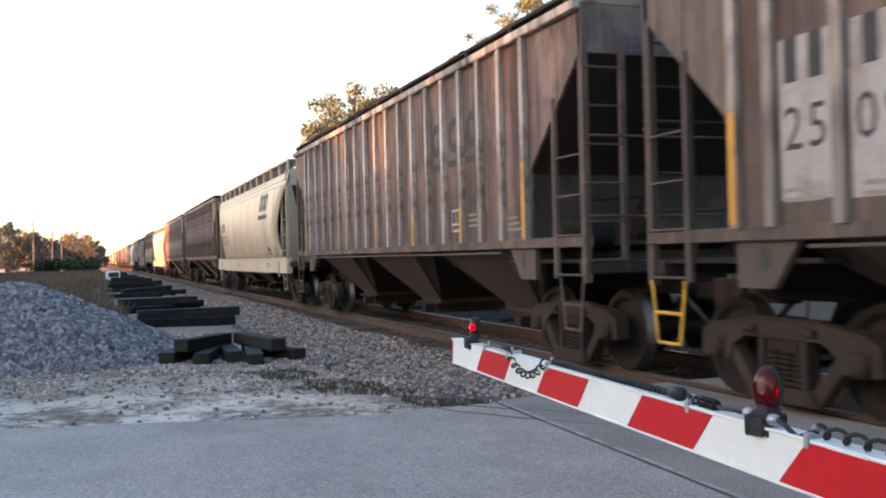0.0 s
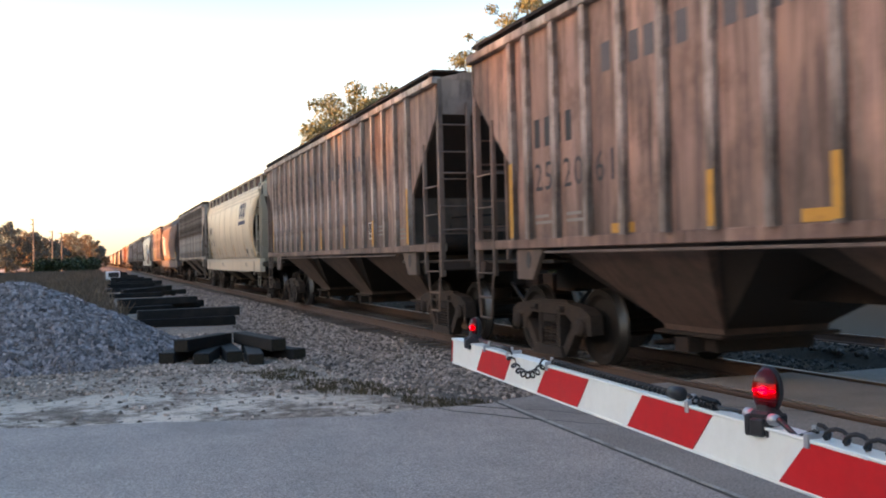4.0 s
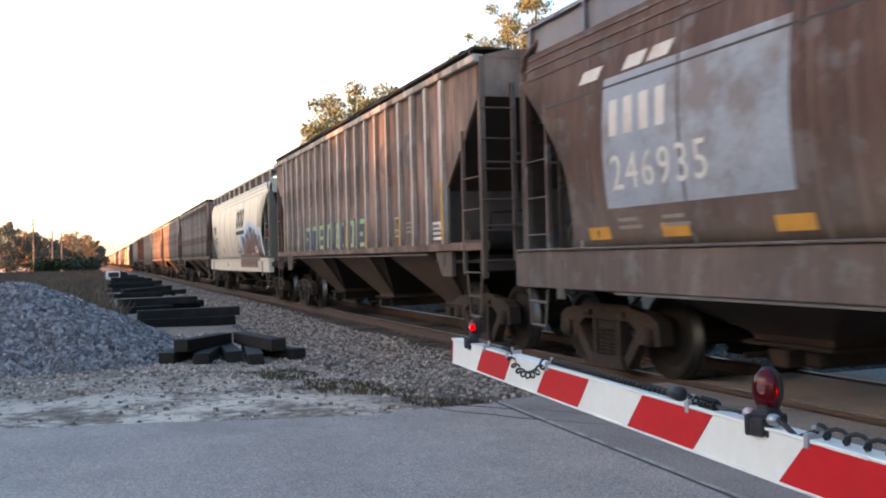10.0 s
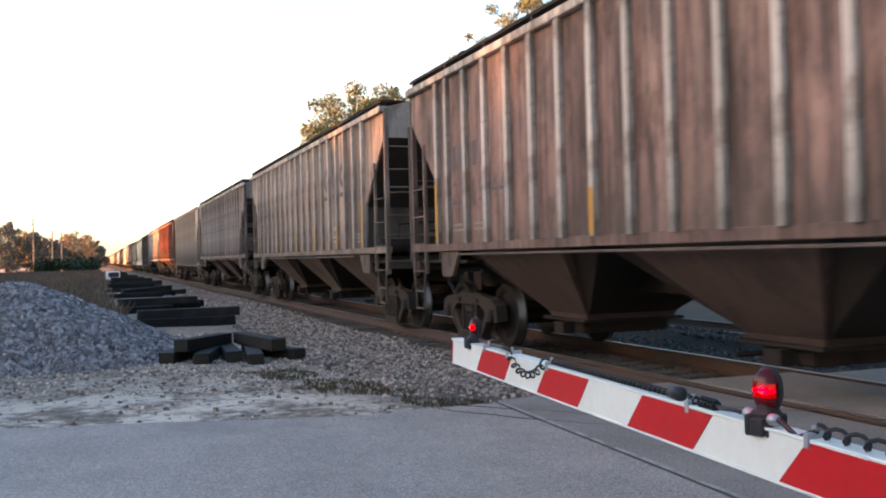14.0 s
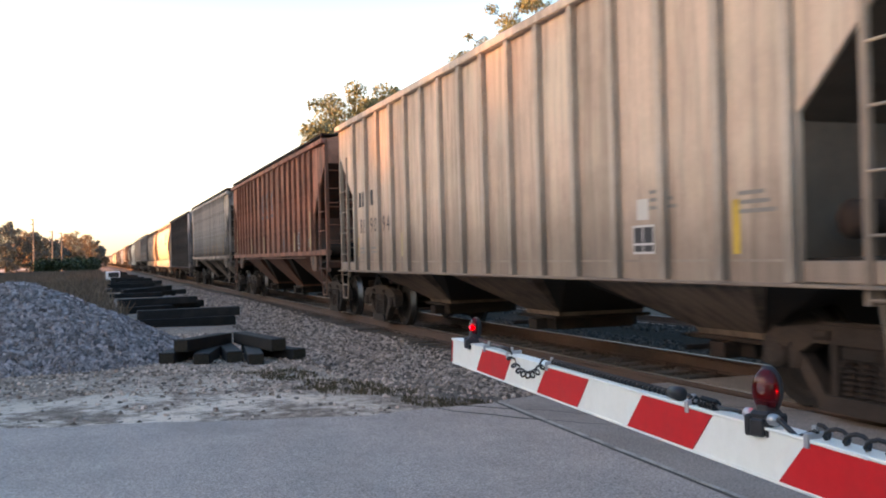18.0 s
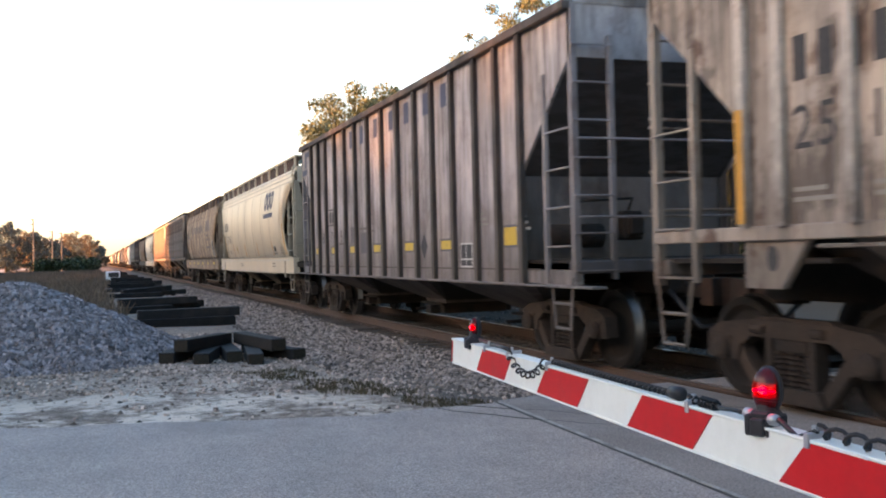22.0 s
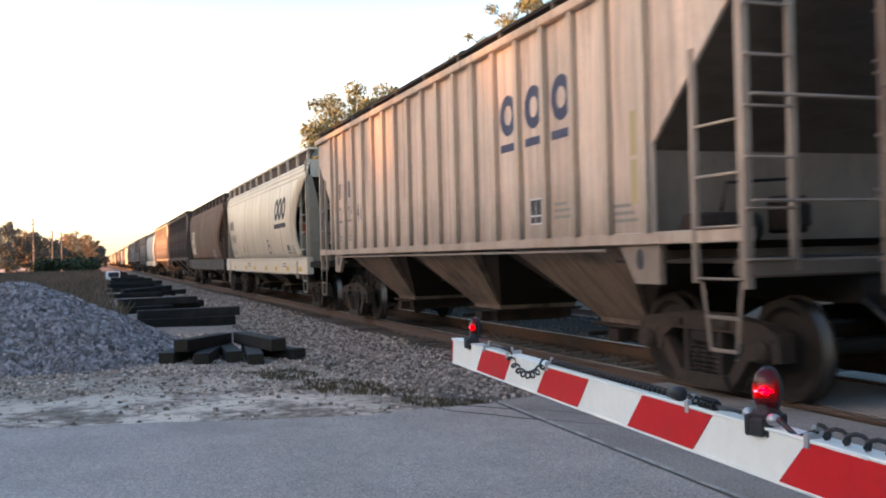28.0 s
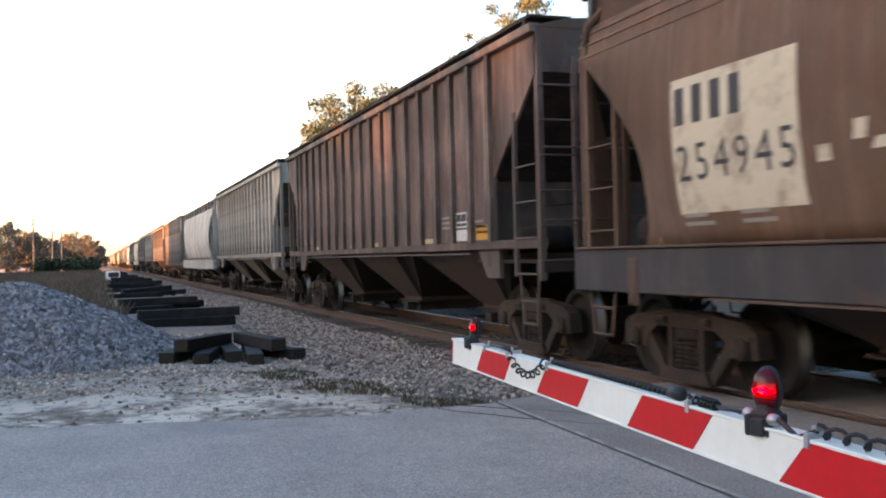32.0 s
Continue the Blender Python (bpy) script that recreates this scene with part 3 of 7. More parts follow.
# stacked and scattered old ties
bm = bmesh.new()
box(bm, -1.16, 1.16, -0.125, 0.125, -0.105, 0.105, bevel=0.012)
TIE = part("railway_tie", bm, creosote)
tagged(TIE, "old black creosoted railway tie lying on the dirt", "railway tie", "discarded ties")
TIE.matrix_world = pose(2.1, 24.0, 0.0, 0, 0, 4)
spots = [  # x, y, height of its middle over the ground, turn, tilt
    (1.84, 22.6, 0.09, 3, 0), (1.98, 22.82, 0.3, 5, 0),
    (0.98, 28.8, 0.09, 28, 0), (1.78, 30.0, 0.09, 12, 0), (1.68, 29.8, 0.3, 10, 0), (2.1, 31.5, 0.09, 20, 0),
    (1.35, 40.8, 0.09, 14, 0), (2.0, 42.2, 0.09, 20, 0), (1.9, 41.6, 0.29, 30, -3), (2.6, 44.6, 0.1, 10, 0),
    (1.2, 50.2, 0.09, 5, 0), (1.8, 51.6, 0.09, 10, 0), (1.6, 51.0, 0.3, 8, 0), (2.2, 54.0, 0.1, 12, 0), (2.3, 57.0, 0.3, 4, 0), (2.2, 56.6, 0.09, 6, 0),
    (1.9, 64.0, 0.09, 4, 0), (2.2, 65.5, 0.3, 9, 0), (1.8, 72, 0.09, 6, 0), (2.0, 73, 0.3, 2, 0), (2.1, 81, 0.09, 6, 0), (1.9, 82, 0.3, 6, 0),
    (2.1, 97, 0.15, 5, 0), (1.9, 110, 0.15, 3, 0), (2.2, 124, 0.15, 5, 0), (2.0, 140, 0.15, 4, 0)]
for i, (x, y, h, a, tilt) in enumerate(spots):
    m = pose(x, y, ground_height(x, y) + h, 0, tilt, a)
    if i:
        copy_thing(TIE, m)
    else:
        TIE.matrix_world = m
# the nearest bundle points towards the road
bm = bmesh.new()
box(bm, -0.75, 0.75, -0.115, 0.115, -0.09, 0.09, bevel=0.012)
TIE_END = part("railway_tie", bm, creosote)
tagged(TIE_END, "short black railway tie with a sawn end in a loose bundle", "railway tie", "discarded ties")
bm = bmesh.new()
box(bm, -0.753, -0.749, -0.1, 0.1, -0.075, 0.075)
part("sawn_end", bm, cut_wood, TIE_END, "dark weathered sawn end grain")
near_bundle = [(1.2, 14.9, 0.09, 66, 0), (1.54, 14.62, 0.09, 76, 0), (1.86, 14.7, 0.1, 88, 0), (2.15, 14.28, 0.09, 84, 0), (2.5, 14.66, 0.09, 112, 0), (1.5, 14.86, 0.262, 58, 1), (2.3, 14.7, 0.265, 104, -1)]
for i, (x, y, h, a, tilt) in enumerate(near_bundle):
    m = pose(x, y, ground_height(x, y) + h - 0.02, 0, tilt, a)
    if i:
        copy_thing(TIE_END, m)
    else:
        TIE_END.matrix_world = m

# ---- crossing gate ----
UNIT = 0.406          # width of one stripe
GATE = Matrix(((-0.0764, 0.9971, 0, 1.757), (-0.9971, -0.0764, 0, 4.33), (0, 0, 1, 0.805), (0, 0, 0, 1)))
# along local x towards the mast, local y away from the road user (-y is the striped face), z up
gate = empty("crossing_gate", "lowered red and white striped railway crossing gate arm", "crossing gate", GATE)
ARM = 0.122           # height of the arm
bm = bmesh.new()
box(bm, -1.06 * UNIT, 12.2 * UNIT, -0.018, 0.034, -0.006, ARM - 0.006, bevel=0.003)
arm = part("arm", bm, gate_white, gate, "white aluminium gate arm")
bm = bmesh.new()
for z0, z1 in ((-0.011, -0.003), (ARM - 0.009, ARM)):
    box(bm, -1.07 * UNIT, 12.2 * UNIT, -0.022, 0.04, z0, z1, bevel=0.002)
part("flange", bm, gate_white, arm)
bm = bmesh.new()
prism(bm, [(-1.075 * UNIT, 0.0), (-1.055 * UNIT, 0.0), (-1.0 * UNIT, 0.11), (-1.02 * UNIT, 0.11)], "y", -0.0235, -0.02)
part("stripe", bm, gate_red, arm, "red reflective stripe")
stripe = None
for n in (0, 2, 4, 6, 8, 10):
    if stripe is None:
        bm = bmesh.new()
        prism(bm, [(-0.002, -0.002), (UNIT - 0.002, -0.002), (UNIT + 0.108, ARM - 0.01), (0.108, ARM - 0.01)], "y", -0.021, -0.0185)
        stripe = part("stripe", bm, gate_red, arm, "red reflective stripe")
    else:
        again(stripe, pose(n * UNIT, 0, 0), arm)["label"] = "red reflective stripe"


def lamp_on_gate(n, lit, label, size, turn):
    base = part("lamp_bracket", lamp_bracket(size), black_plastic, gate, "black plastic lamp bracket")
    base.matrix_local = pose(n * UNIT, 0.008, ARM, 0, 0, turn)
    bm = bmesh.new()
    prof = [(0.03, 0.0), (0.028, 0.03), (0.012, 0.044), (-0.002, 0.046), (-0.006, 0.04)]
    vs = lathe(bm, prof, "y", 20)
    bmesh.ops.transform(bm, matrix=Matrix.Diagonal((0.84 * size, size, 1.36 * size, 1)), verts=vs)
    housing = part("housing", bm, black_plastic, base, "dark grey lamp housing", True)
    housing.matrix_local = pose(0, 0.012, 0.032 + 0.052 * size)
    bm = bmesh.new()
    prof = [(0.0, 0.042), (-0.01, 0.042), (-0.022, 0.037), (-0.03, 0.024), (-0.033, 0.0)]
    vs = lathe(bm, prof, "y", 20)
    bmesh.ops.transform(bm, matrix=Matrix.Diagonal((0.84 * size, size, 1.36 * size, 1)), verts=vs)
    glass = part("red_lens", bm, red_lens, base, label, True)
    glass.matrix_local = pose(0, 0.008, 0.032 + 0.052 * size)
    glass.visible_shadow = False
    bm = bmesh.new()
    lathe(bm, [(-0.02, 0.0), (-0.017, 0.005), (-0.009, 0.009), (-0.001, 0.01)], "y", 14)
    box(bm, -0.027, 0.027, -0.005, -0.0005, -0.0022, 0.0022)
    glower = part("light_source", bm, lit, base, "glowing red light source")
    bm = bmesh.new()
    box(bm, -0.031, 0.031, 0.0, 0.005, -0.019, 0.019)
    part("shade", bm, lamp_dark, glower, "dark red back of the turning light source")
    glower.matrix_local = pose(0, -0.004, 0.032 + 0.052 * size)
    return base, glower


def lamp_bracket(size):
    bm = bmesh.new()
    box(bm, -0.03 * size, 0.03 * size, -0.034, 0.034, -0.004, 0.036, bevel=0.008)
    for s in (-1, 1):      # cheeks that grip the arm
        box(bm, min(s * 0.02, s * 0.038) * size, max(s * 0.02, s * 0.038) * size, -0.044, 0.04, -0.028, 0.026, bevel=0.005)
    box(bm, -0.02 * size, 0.02 * size, -0.048, -0.03, -0.026, 0.018, bevel=0.004)
    lathe(bm, [(0.03, 0.026), (0.06, 0.02)], "z", 12)
    return bm


lamp_main, beacon = lamp_on_gate(5.78, lamp_lit, "flashing red lamp lens", 1.0, 24)
lamp_tip, _ = lamp_on_gate(-0.3, lamp_dim, "steadily lit small red lamp lens", 0.85, 5)

wire = [(-0.15, 0.02, 0.142), (0.3, 0.01, 0.135), (0.8, 0.0, 0.14), (1.2, -0.02, 0.142)]


def coil(bm, a0, a1, turns, r, wire_r, sag=0.0, y=0.0, z=0.125, sag2=0.0):
    pts = []
    n = turns * 9
    for i in range(n + 1):
        u = i / n
        ph = 2 * math.pi * turns * u
        pts.append((UNIT * (a0 + (a1 - a0) * u) + r * 0.35 * math.sin(ph), y + r * math.sin(ph), z - 4 * sag * u * (1 - u) + sag2 * u + r * math.cos(ph)))
    tube(bm, pts, wire_r, 5)


bm = bmesh.new()
tube(bm, [(UNIT * a, y, z) for a, y, z in wire], 0.009, 6)
coil(bm, 1.2, 2.3, 8, 0.014, 0.0045, 0.075, -0.03, 0.135)
coil(bm, 2.3, 4.62, 34, 0.008, 0.005, 0.0, 0.0, 0.136)
coil(bm, 4.85, 5.0, 3, 0.011, 0.0045, 0.0, 0.0, 0.135)
coil(bm, 5.05, 5.25, 5, 0.013, 0.006, 0.0, 0.0, 0.136)
tube(bm, [(UNIT * a, y, z) for a, y, z in ((5.25, 0, 0.136), (5.34, -0.01, 0.135), (5.5, -0.01, 0.14), (5.66, 0, 0.135))], 0.006, 6)
tube(bm, [(UNIT * a, y, z) for a, y, z in ((5.9, 0.0, 0.145), (6.0, -0.01, 0.142), (6.15, -0.01, 0.115), (6.3, 0, 0.14))], 0.007, 6)
coil(bm, 6.3, 8.6, 14, 0.014, 0.0055, 0.0, 0.0, 0.142)
part("cable", bm, cable_black, gate, "black coiled lamp cable", True)
bm = bmesh.new()
lathe(bm, [(-0.035, 0.012), (-0.03, 0.02), (0.02, 0.022), (0.032, 0.014)], "x", 12, (4.72 * UNIT, 0.0, 0.142))
part("plug", bm, cable_black, gate, "black cable plug", True)
for a in (5.66, 5.92):
    bm = bmesh.new()
    lathe(bm, [(-0.012, 0.008), (-0.008, 0.015), (0.01, 0.015), (0.014, 0.006)], "x", 10, (a * UNIT, -0.01, 0.142))
    part("connector", bm, galvanised, gate, "grey cable connector", True)
for a in (0.35, 1.15, 2.3, 4.95, 6.28, 8.0):
    bm = bmesh.new()
    box(bm, a * UNIT - 0.008, a * UNIT + 0.008, -0.028, 0.044, 0.1, 0.136, bevel=0.002)
    box(bm, a * UNIT - 0.008, a * UNIT + 0.008, -0.004, 0.004, 0.136, 0.152)
    part("clip", bm, galvanised, gate, "metal cable clip")
bm = bmesh.new()
for k in range(7):
    box(bm, (6.45 + 0.05 * k) * UNIT, (6.475 + 0.05 * k) * UNIT, -0.0235, -0.0225, 0.113, 0.12)
part("marking", bm, white_metal, gate, "small pale maker's marking")
# mast that carries the arm
mast = empty("gate_mast", "galvanised crossing gate mast with black machine box", "gate mast", pose(0.83, -0.86, 0))
bm = bmesh.new()
lathe(bm, [(-0.12, 0.2), (-0.04, 0.2), (-0.04, 0.065), (2.6, 0.06)], "z", 16)
part("pole", bm, galvanised, mast, smooth=True)
bm = bmesh.new()
box(bm, -0.2, 0.55, -0.2, 0.18, 0.62, 1.1, bevel=0.02)
part("machine_box", bm, black_plastic, mast)

# box beside the far ties
crate = empty("utility_box", "white metal utility box with a dark opening among the ties", "utility box", pose(1.06, 76.0, ground_height(1.06, 76) - 0.02) @ Matrix.Diagonal((0.85, 0.85, 0.85, 1)))
bm = bmesh.new()
box(bm, -0.6, 0.6, -0.6, 0.6, 0.15, 0.95, bevel=0.04)
part("body", bm, white_metal, crate)
bm = bmesh.new()
box(bm, -0.38, 0.5, -0.62, -0.598, 0.45, 0.86)
part("opening", bm, black_plastic, crate)
bm = bmesh.new()
box(bm, -0.5, 0.5, -0.5, 0.5, -0.05, 0.15)
part("foot", bm, creosote, crate)


# ---- the train ----
TRUCK_Y = 6.54        # from a car's middle to the middle of its trucks
HALF = 7.85           # from a car's middle to its corner posts
PITCH = 16.92         # from one car to the next
paint = surface("paint", (0.3, 0.25, 0.2), (0.34, 0.28, 0.23))
paint_rib = surface("paint_rib", (0.3, 0.25, 0.2), (0.34, 0.28, 0.23))
paint_sill = surface("paint_sill", (0.3, 0.25, 0.2), (0.34, 0.28, 0.23))
paint_end = surface("paint_end", (0.3, 0.25, 0.2), (0.34, 0.28, 0.23))
paint_post = surface("paint_post", (0.3, 0.25, 0.2), (0.34, 0.28, 0.23))
paint_bulk = surface("paint_bulk", (0.3, 0.25, 0.2), (0.34, 0.28, 0.23))
paint_hop = surface("paint_hop", (0.3, 0.25, 0.2), (0.34, 0.28, 0.23))
WHEELSETS = []


def side_frame_mesh():
    bm = bmesh.new()
    for s in (-1, 1):
        prism(bm, [(0, 0.735), (s * 0.5, 0.735), (s * 0.92, 0.69), (s * 1.09, 0.61), (s * 1.12, 0.38), (s * 1.01, 0.36), (s * 0.99, 0.53), (s * 0.79, 0.545), (s * 0.77, 0.36), (s * 0.69, 0.36), (s * 0.64, 0.5), (s * 0.48, 0.59), (0, 0.59)], "x", -0.085, 0.085)
        prism(bm, [(s * 0.75, 0.44), (s * 0.665, 0.53), (s * 0.345, 0.16), (s * 0.3, 0.07), (s * 0.43, 0.07)], "x", -0.065, 0.065)
        prism(bm, [(s * 0.235, 0.6), (s * 0.3, 0.6), (s * 0.3, 0.15), (s * 0.235, 0.15)], "x", -0.075, 0.075)
        lathe(bm, [(-0.15, 0.0), (-0.15, 0.06), (-0.12, 0.105), (0.06, 0.115), (0.07, 0.08)], "x", 14, (0, s * 0.889, 0.457))
        box(bm, -0.1, -0.06, s * 0.889 - 0.14, s * 0.889 + 0.14, 0.535, 0.575)
        tube(bm, [(-0.09, s * 0.3, 0.66), (-0.1, s * 0.44, 0.66)], 0.04, 8)
    prism(bm, [(-0.43, 0.06), (0.43, 0.06), (0.36, 0.185), (-0.36, 0.185)], "x", -0.11, 0.11)
    prism(bm, [(-0.5, 0.735), (0.5, 0.735), (0.44, 0.765), (-0.44, 0.765)], "x", -0.05, 0.05)
    return bm


def spring_mesh():
    bm = bmesh.new()
    prof = []
    for k in range(7):
        z = 0.19 + 0.045 * k
        prof += [(z, 0.05), (z + 0.014, 0.08), (z + 0.03, 0.05)]
    lathe(bm, prof, "z", 10)
    return bm


def wheelset_object():
    bm = bmesh.new()
    for s in (-1, 1):
        prof = [(0.835, 0.10), (0.835, 0.16), (0.79, 0.2), (0.775, 0.33), (0.81, 0.375), (0.83, 0.385), (0.83, 0.452), (0.825, 0.457), (0.715, 0.462), (0.705, 0.486), (0.692, 0.486), (0.69, 0.38), (0.735, 0.34), (0.72, 0.16), (0.69, 0.10)]
        lathe(bm, [(s * a, r) for a, r in prof], "x", 30)
    lathe(bm, [(-1.04, 0.075), (-0.9, 0.085), (-0.8, 0.09), (0, 0.08), (0.8, 0.09), (0.9, 0.085), (1.04, 0.075)], "x", 12)
    for s in (-1, 1):     # cap with three bolts on the end of the axle
        lathe(bm, [(s * 1.1, 0.0), (s * 1.1, 0.05), (s * 1.08, 0.085), (s * 1.0, 0.09)], "x", 12)
        for k in range(3):
            a = 2 * math.pi * k / 3
            box(bm, s * 1.11 - 0.012, s * 1.11 + 0.012, 0.055 * math.cos(a) - 0.014, 0.055 * math.cos(a) + 0.014, 0.055 * math.sin(a) - 0.014, 0.055 * math.sin(a) + 0.014)
    me = bpy.data.meshes.new("wheelset")
    bm.to_mesh(me)
    bm.free()
    me.materials.append(wheel_steel)
    me.materials.append(tread_steel)
    for p in me.polygons:
        c, n = p.center, p.normal
        if 0.452 < math.hypot(c.y, c.z) < 0.466 and abs(n.x) < 0.3:
            p.material_index = 1
    me.polygons.foreach_set("use_smooth", [abs(p.normal.x) < 0.9 for p in me.polygons])
    return me


SIDE_FRAME, SPRINGS, WHEELSET = side_frame_mesh(), spring_mesh(), wheelset_object()


def linked(bm, name, material):
    me = bpy.data.meshes.new(name)
    bm.to_mesh(me)
    bm.free()
    me.materials.append(material)
    return me


SIDE_FRAME, SPRINGS = linked(SIDE_FRAME, "side_frame", frame_steel), linked(SPRINGS, "springs", spring_steel)


def truck(car, y):
    bm = bmesh.new()
    box(bm, -1.07, 1.07, -0.21, 0.21, 0.46, 0.6, bevel=0.03)
    for sx in (-1, 1):     # friction wedges beside the bolster's ends
        for sy in (-1, 1):
            prism(bm, [(sy * 0.14, 0.46), (sy * 0.225, 0.46), (sy * 0.225, 0.34)], "x", sx * 1.0 - 0.05, sx * 1.0 + 0.05)
    lathe(bm, [(0.6, 0.2), (0.78, 0.2)], "z", 14)
    for s in (-1, 1):     # brake beams
        tube(bm, [(-0.8, s * 0.42, 0.3), (0, s * 0.3, 0.3), (0.8, s * 0.42, 0.3)], 0.035, 6)
    t = part("truck", bm, truck_steel, car, "rust-brown cast steel truck")
    t.matrix_local = pose(0, y, 0)
    for s in (-1, 1):
        for me, name, yy in ((SIDE_FRAME, "side_frame", 0), (SPRINGS, "spring", -0.16), (SPRINGS, "spring", 0.0), (SPRINGS, "spring", 0.16)):
            o = new(name, me)
            o.parent = t
            o.matrix_local = pose(s * 0.99, yy, 0)
    for s in (-1, 1):
        w = new("wheelset", WHEELSET)
        w.parent = t
        w.matrix_parent_inverse = pose(0, s * 0.889, 0.457)
    return t


def coupler(car, s):
    bm = bmesh.new()
    box(bm, -0.11, 0.11, min(s * 7.6, s * 8.3), max(s * 7.6, s * 8.3), 0.8, 0.98, bevel=0.02)
    prism(bm, [(-0.17, s * 8.2), (0.14, s * 8.2), (0.18, s * 8.4), (0.05, s * 8.52), (-0.06, s * 8.42), (-0.2, s * 8.46)], "z", 0.74, 1.04)
    part("coupler", bm, truck_steel, car, "dark steel knuckle coupler")
    bm = bmesh.new()
    tube(bm, [(0.38 * s, s * 7.9, 0.9), (0.36 * s, s * 8.15, 0.72), (0.26 * s, s * 8.32, 0.5), (0.1 * s, s * 8.45, 0.52)], 0.03, 7)
    part("air_hose", bm, cable_black, car, "black rubber air hose", True)


def hoppers(car, count, gap, top_len, zt, material, half_w=1.46):
    for k in range(count):
        y = (k - (count - 1) / 2) * gap - 0.2

        def funnel(rings):
            bm = bmesh.new()
            r = [[bm.verts.new((sx * hw, y + sy * hl, z)) for sx, sy in ((-1, -1), (1, -1), (1, 1), (-1, 1))] for hw, hl, z in rings]
            for a, c in zip(r, r[1:]):
                for i in range(4):
                    bm.faces.new((a[i], a[(i + 1) % 4], c[(i + 1) % 4], c[i]))
            bm.faces.new(r[-1])
            bm.faces.new(r[0][::-1])
            bmesh.ops.recalc_face_normals(bm, faces=bm.faces[:])
            return bm
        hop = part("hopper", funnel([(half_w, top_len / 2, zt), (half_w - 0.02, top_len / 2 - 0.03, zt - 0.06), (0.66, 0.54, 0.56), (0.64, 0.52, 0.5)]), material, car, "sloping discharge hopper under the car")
        # slopes facing the ground: their shade is painted in with near-black steel
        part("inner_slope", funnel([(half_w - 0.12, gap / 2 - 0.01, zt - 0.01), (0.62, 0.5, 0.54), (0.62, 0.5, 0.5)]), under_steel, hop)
        bm = bmesh.new()
        box(bm, -0.74, 0.74, y - 0.6, y + 0.6, 0.46, 0.5, bevel=0.01)
        box(bm, -0.62, 0.62, y - 0.34, y + 0.34, 0.3, 0.46, bevel=0.02)
        box(bm, -0.8, -0.62, y - 0.12, y + 0.12, 0.3, 0.45)
        box(bm, 0.62, 0.8, y - 0.12, y + 0.12, 0.3, 0.45)
        tube(bm, [(-0.95, y + 0.3, 0.38), (0.95, y + 0.3, 0.38)], 0.03, 6)
        part("outlet_gate", bm, truck_steel, hop)


def ladders(car, s, sx, z_low, z_top, stile_y, rungs, post_z0, bent=False, corner=HALF - 0.06):
    """Corner post, side ladder and end ladder at the corner (sx, s)."""
    x = sx * 1.53
    bm = bmesh.new()
    box(bm, min(x, x - sx * 0.075), max(x, x - sx * 0.075), s * corner - 0.045, s * corner + 0.045, post_z0, z_top)
    if bent:
        tube(bm, [(x, s * corner, z_top - 0.05), (x - sx * 0.02, s * (corner - 0.04), z_top + 0.15), (x - sx * 0.3, s * (corner - 0.25), z_top + 0.5)], 0.04, 6)
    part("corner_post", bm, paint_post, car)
    lad = bmesh.new()
    yy = s * stile_y
    box(lad, x - 0.025, x + 0.025, yy - 0.03, yy + 0.03, z_low - 0.4, z_low + rungs * 0.44 - 0.1)
    stile = part("side_ladder", lad, paint_post, car)
    for k in range(rungs):
        bm = bmesh.new()
        z = z_low - 0.36 + 0.44 * k
        tube(bm, [(x, yy, z), (x + sx * 0.03, yy + s * 0.05, z), (x + sx * 0.03, s * corner - s * 0.05, z), (x, s * corner, z)], 0.013, 5)
        part("rung", bm, paint_post, stile)
    lad = bmesh.new()
    xe = x - sx * 0.5
    ye = s * (corner + 0.03)
    box(lad, xe - 0.03, xe + 0.03, ye - 0.03, ye + 0.03, z_low - 0.3, z_top - 0.35)
    stile = part("end_ladder", lad, paint_post, car)
    z = z_low - 0.2
    while z < z_top - 0.4:
        bm = bmesh.new()
        tube(bm, [(x, ye, z), (x, ye + s * 0.04, z), (xe, ye + s * 0.04, z), (xe, ye, z)], 0.013, 5)
        part("rung", bm, paint_post, stile)
        z += 0.42
    bm = bmesh.new()
    for top_y, foot_y in ((0.02, 0.1), (0.56, 0.46)):
        tube(bm, [(x, s * (corner - top_y), post_z0 + 0.05), (x, s * (corner - foot_y), 0.5)], 0.017, 5)
    for zz, in_y in ((0.5, 0.0), (0.78, 0.04)):
        tube(bm, [(x, s * (corner - 0.1 + in_y), zz), (x, s * (corner - 0.46 - in_y), zz)], 0.018, 5)
    part("sill_step", bm, paint_post, car, "steel stirrup step")


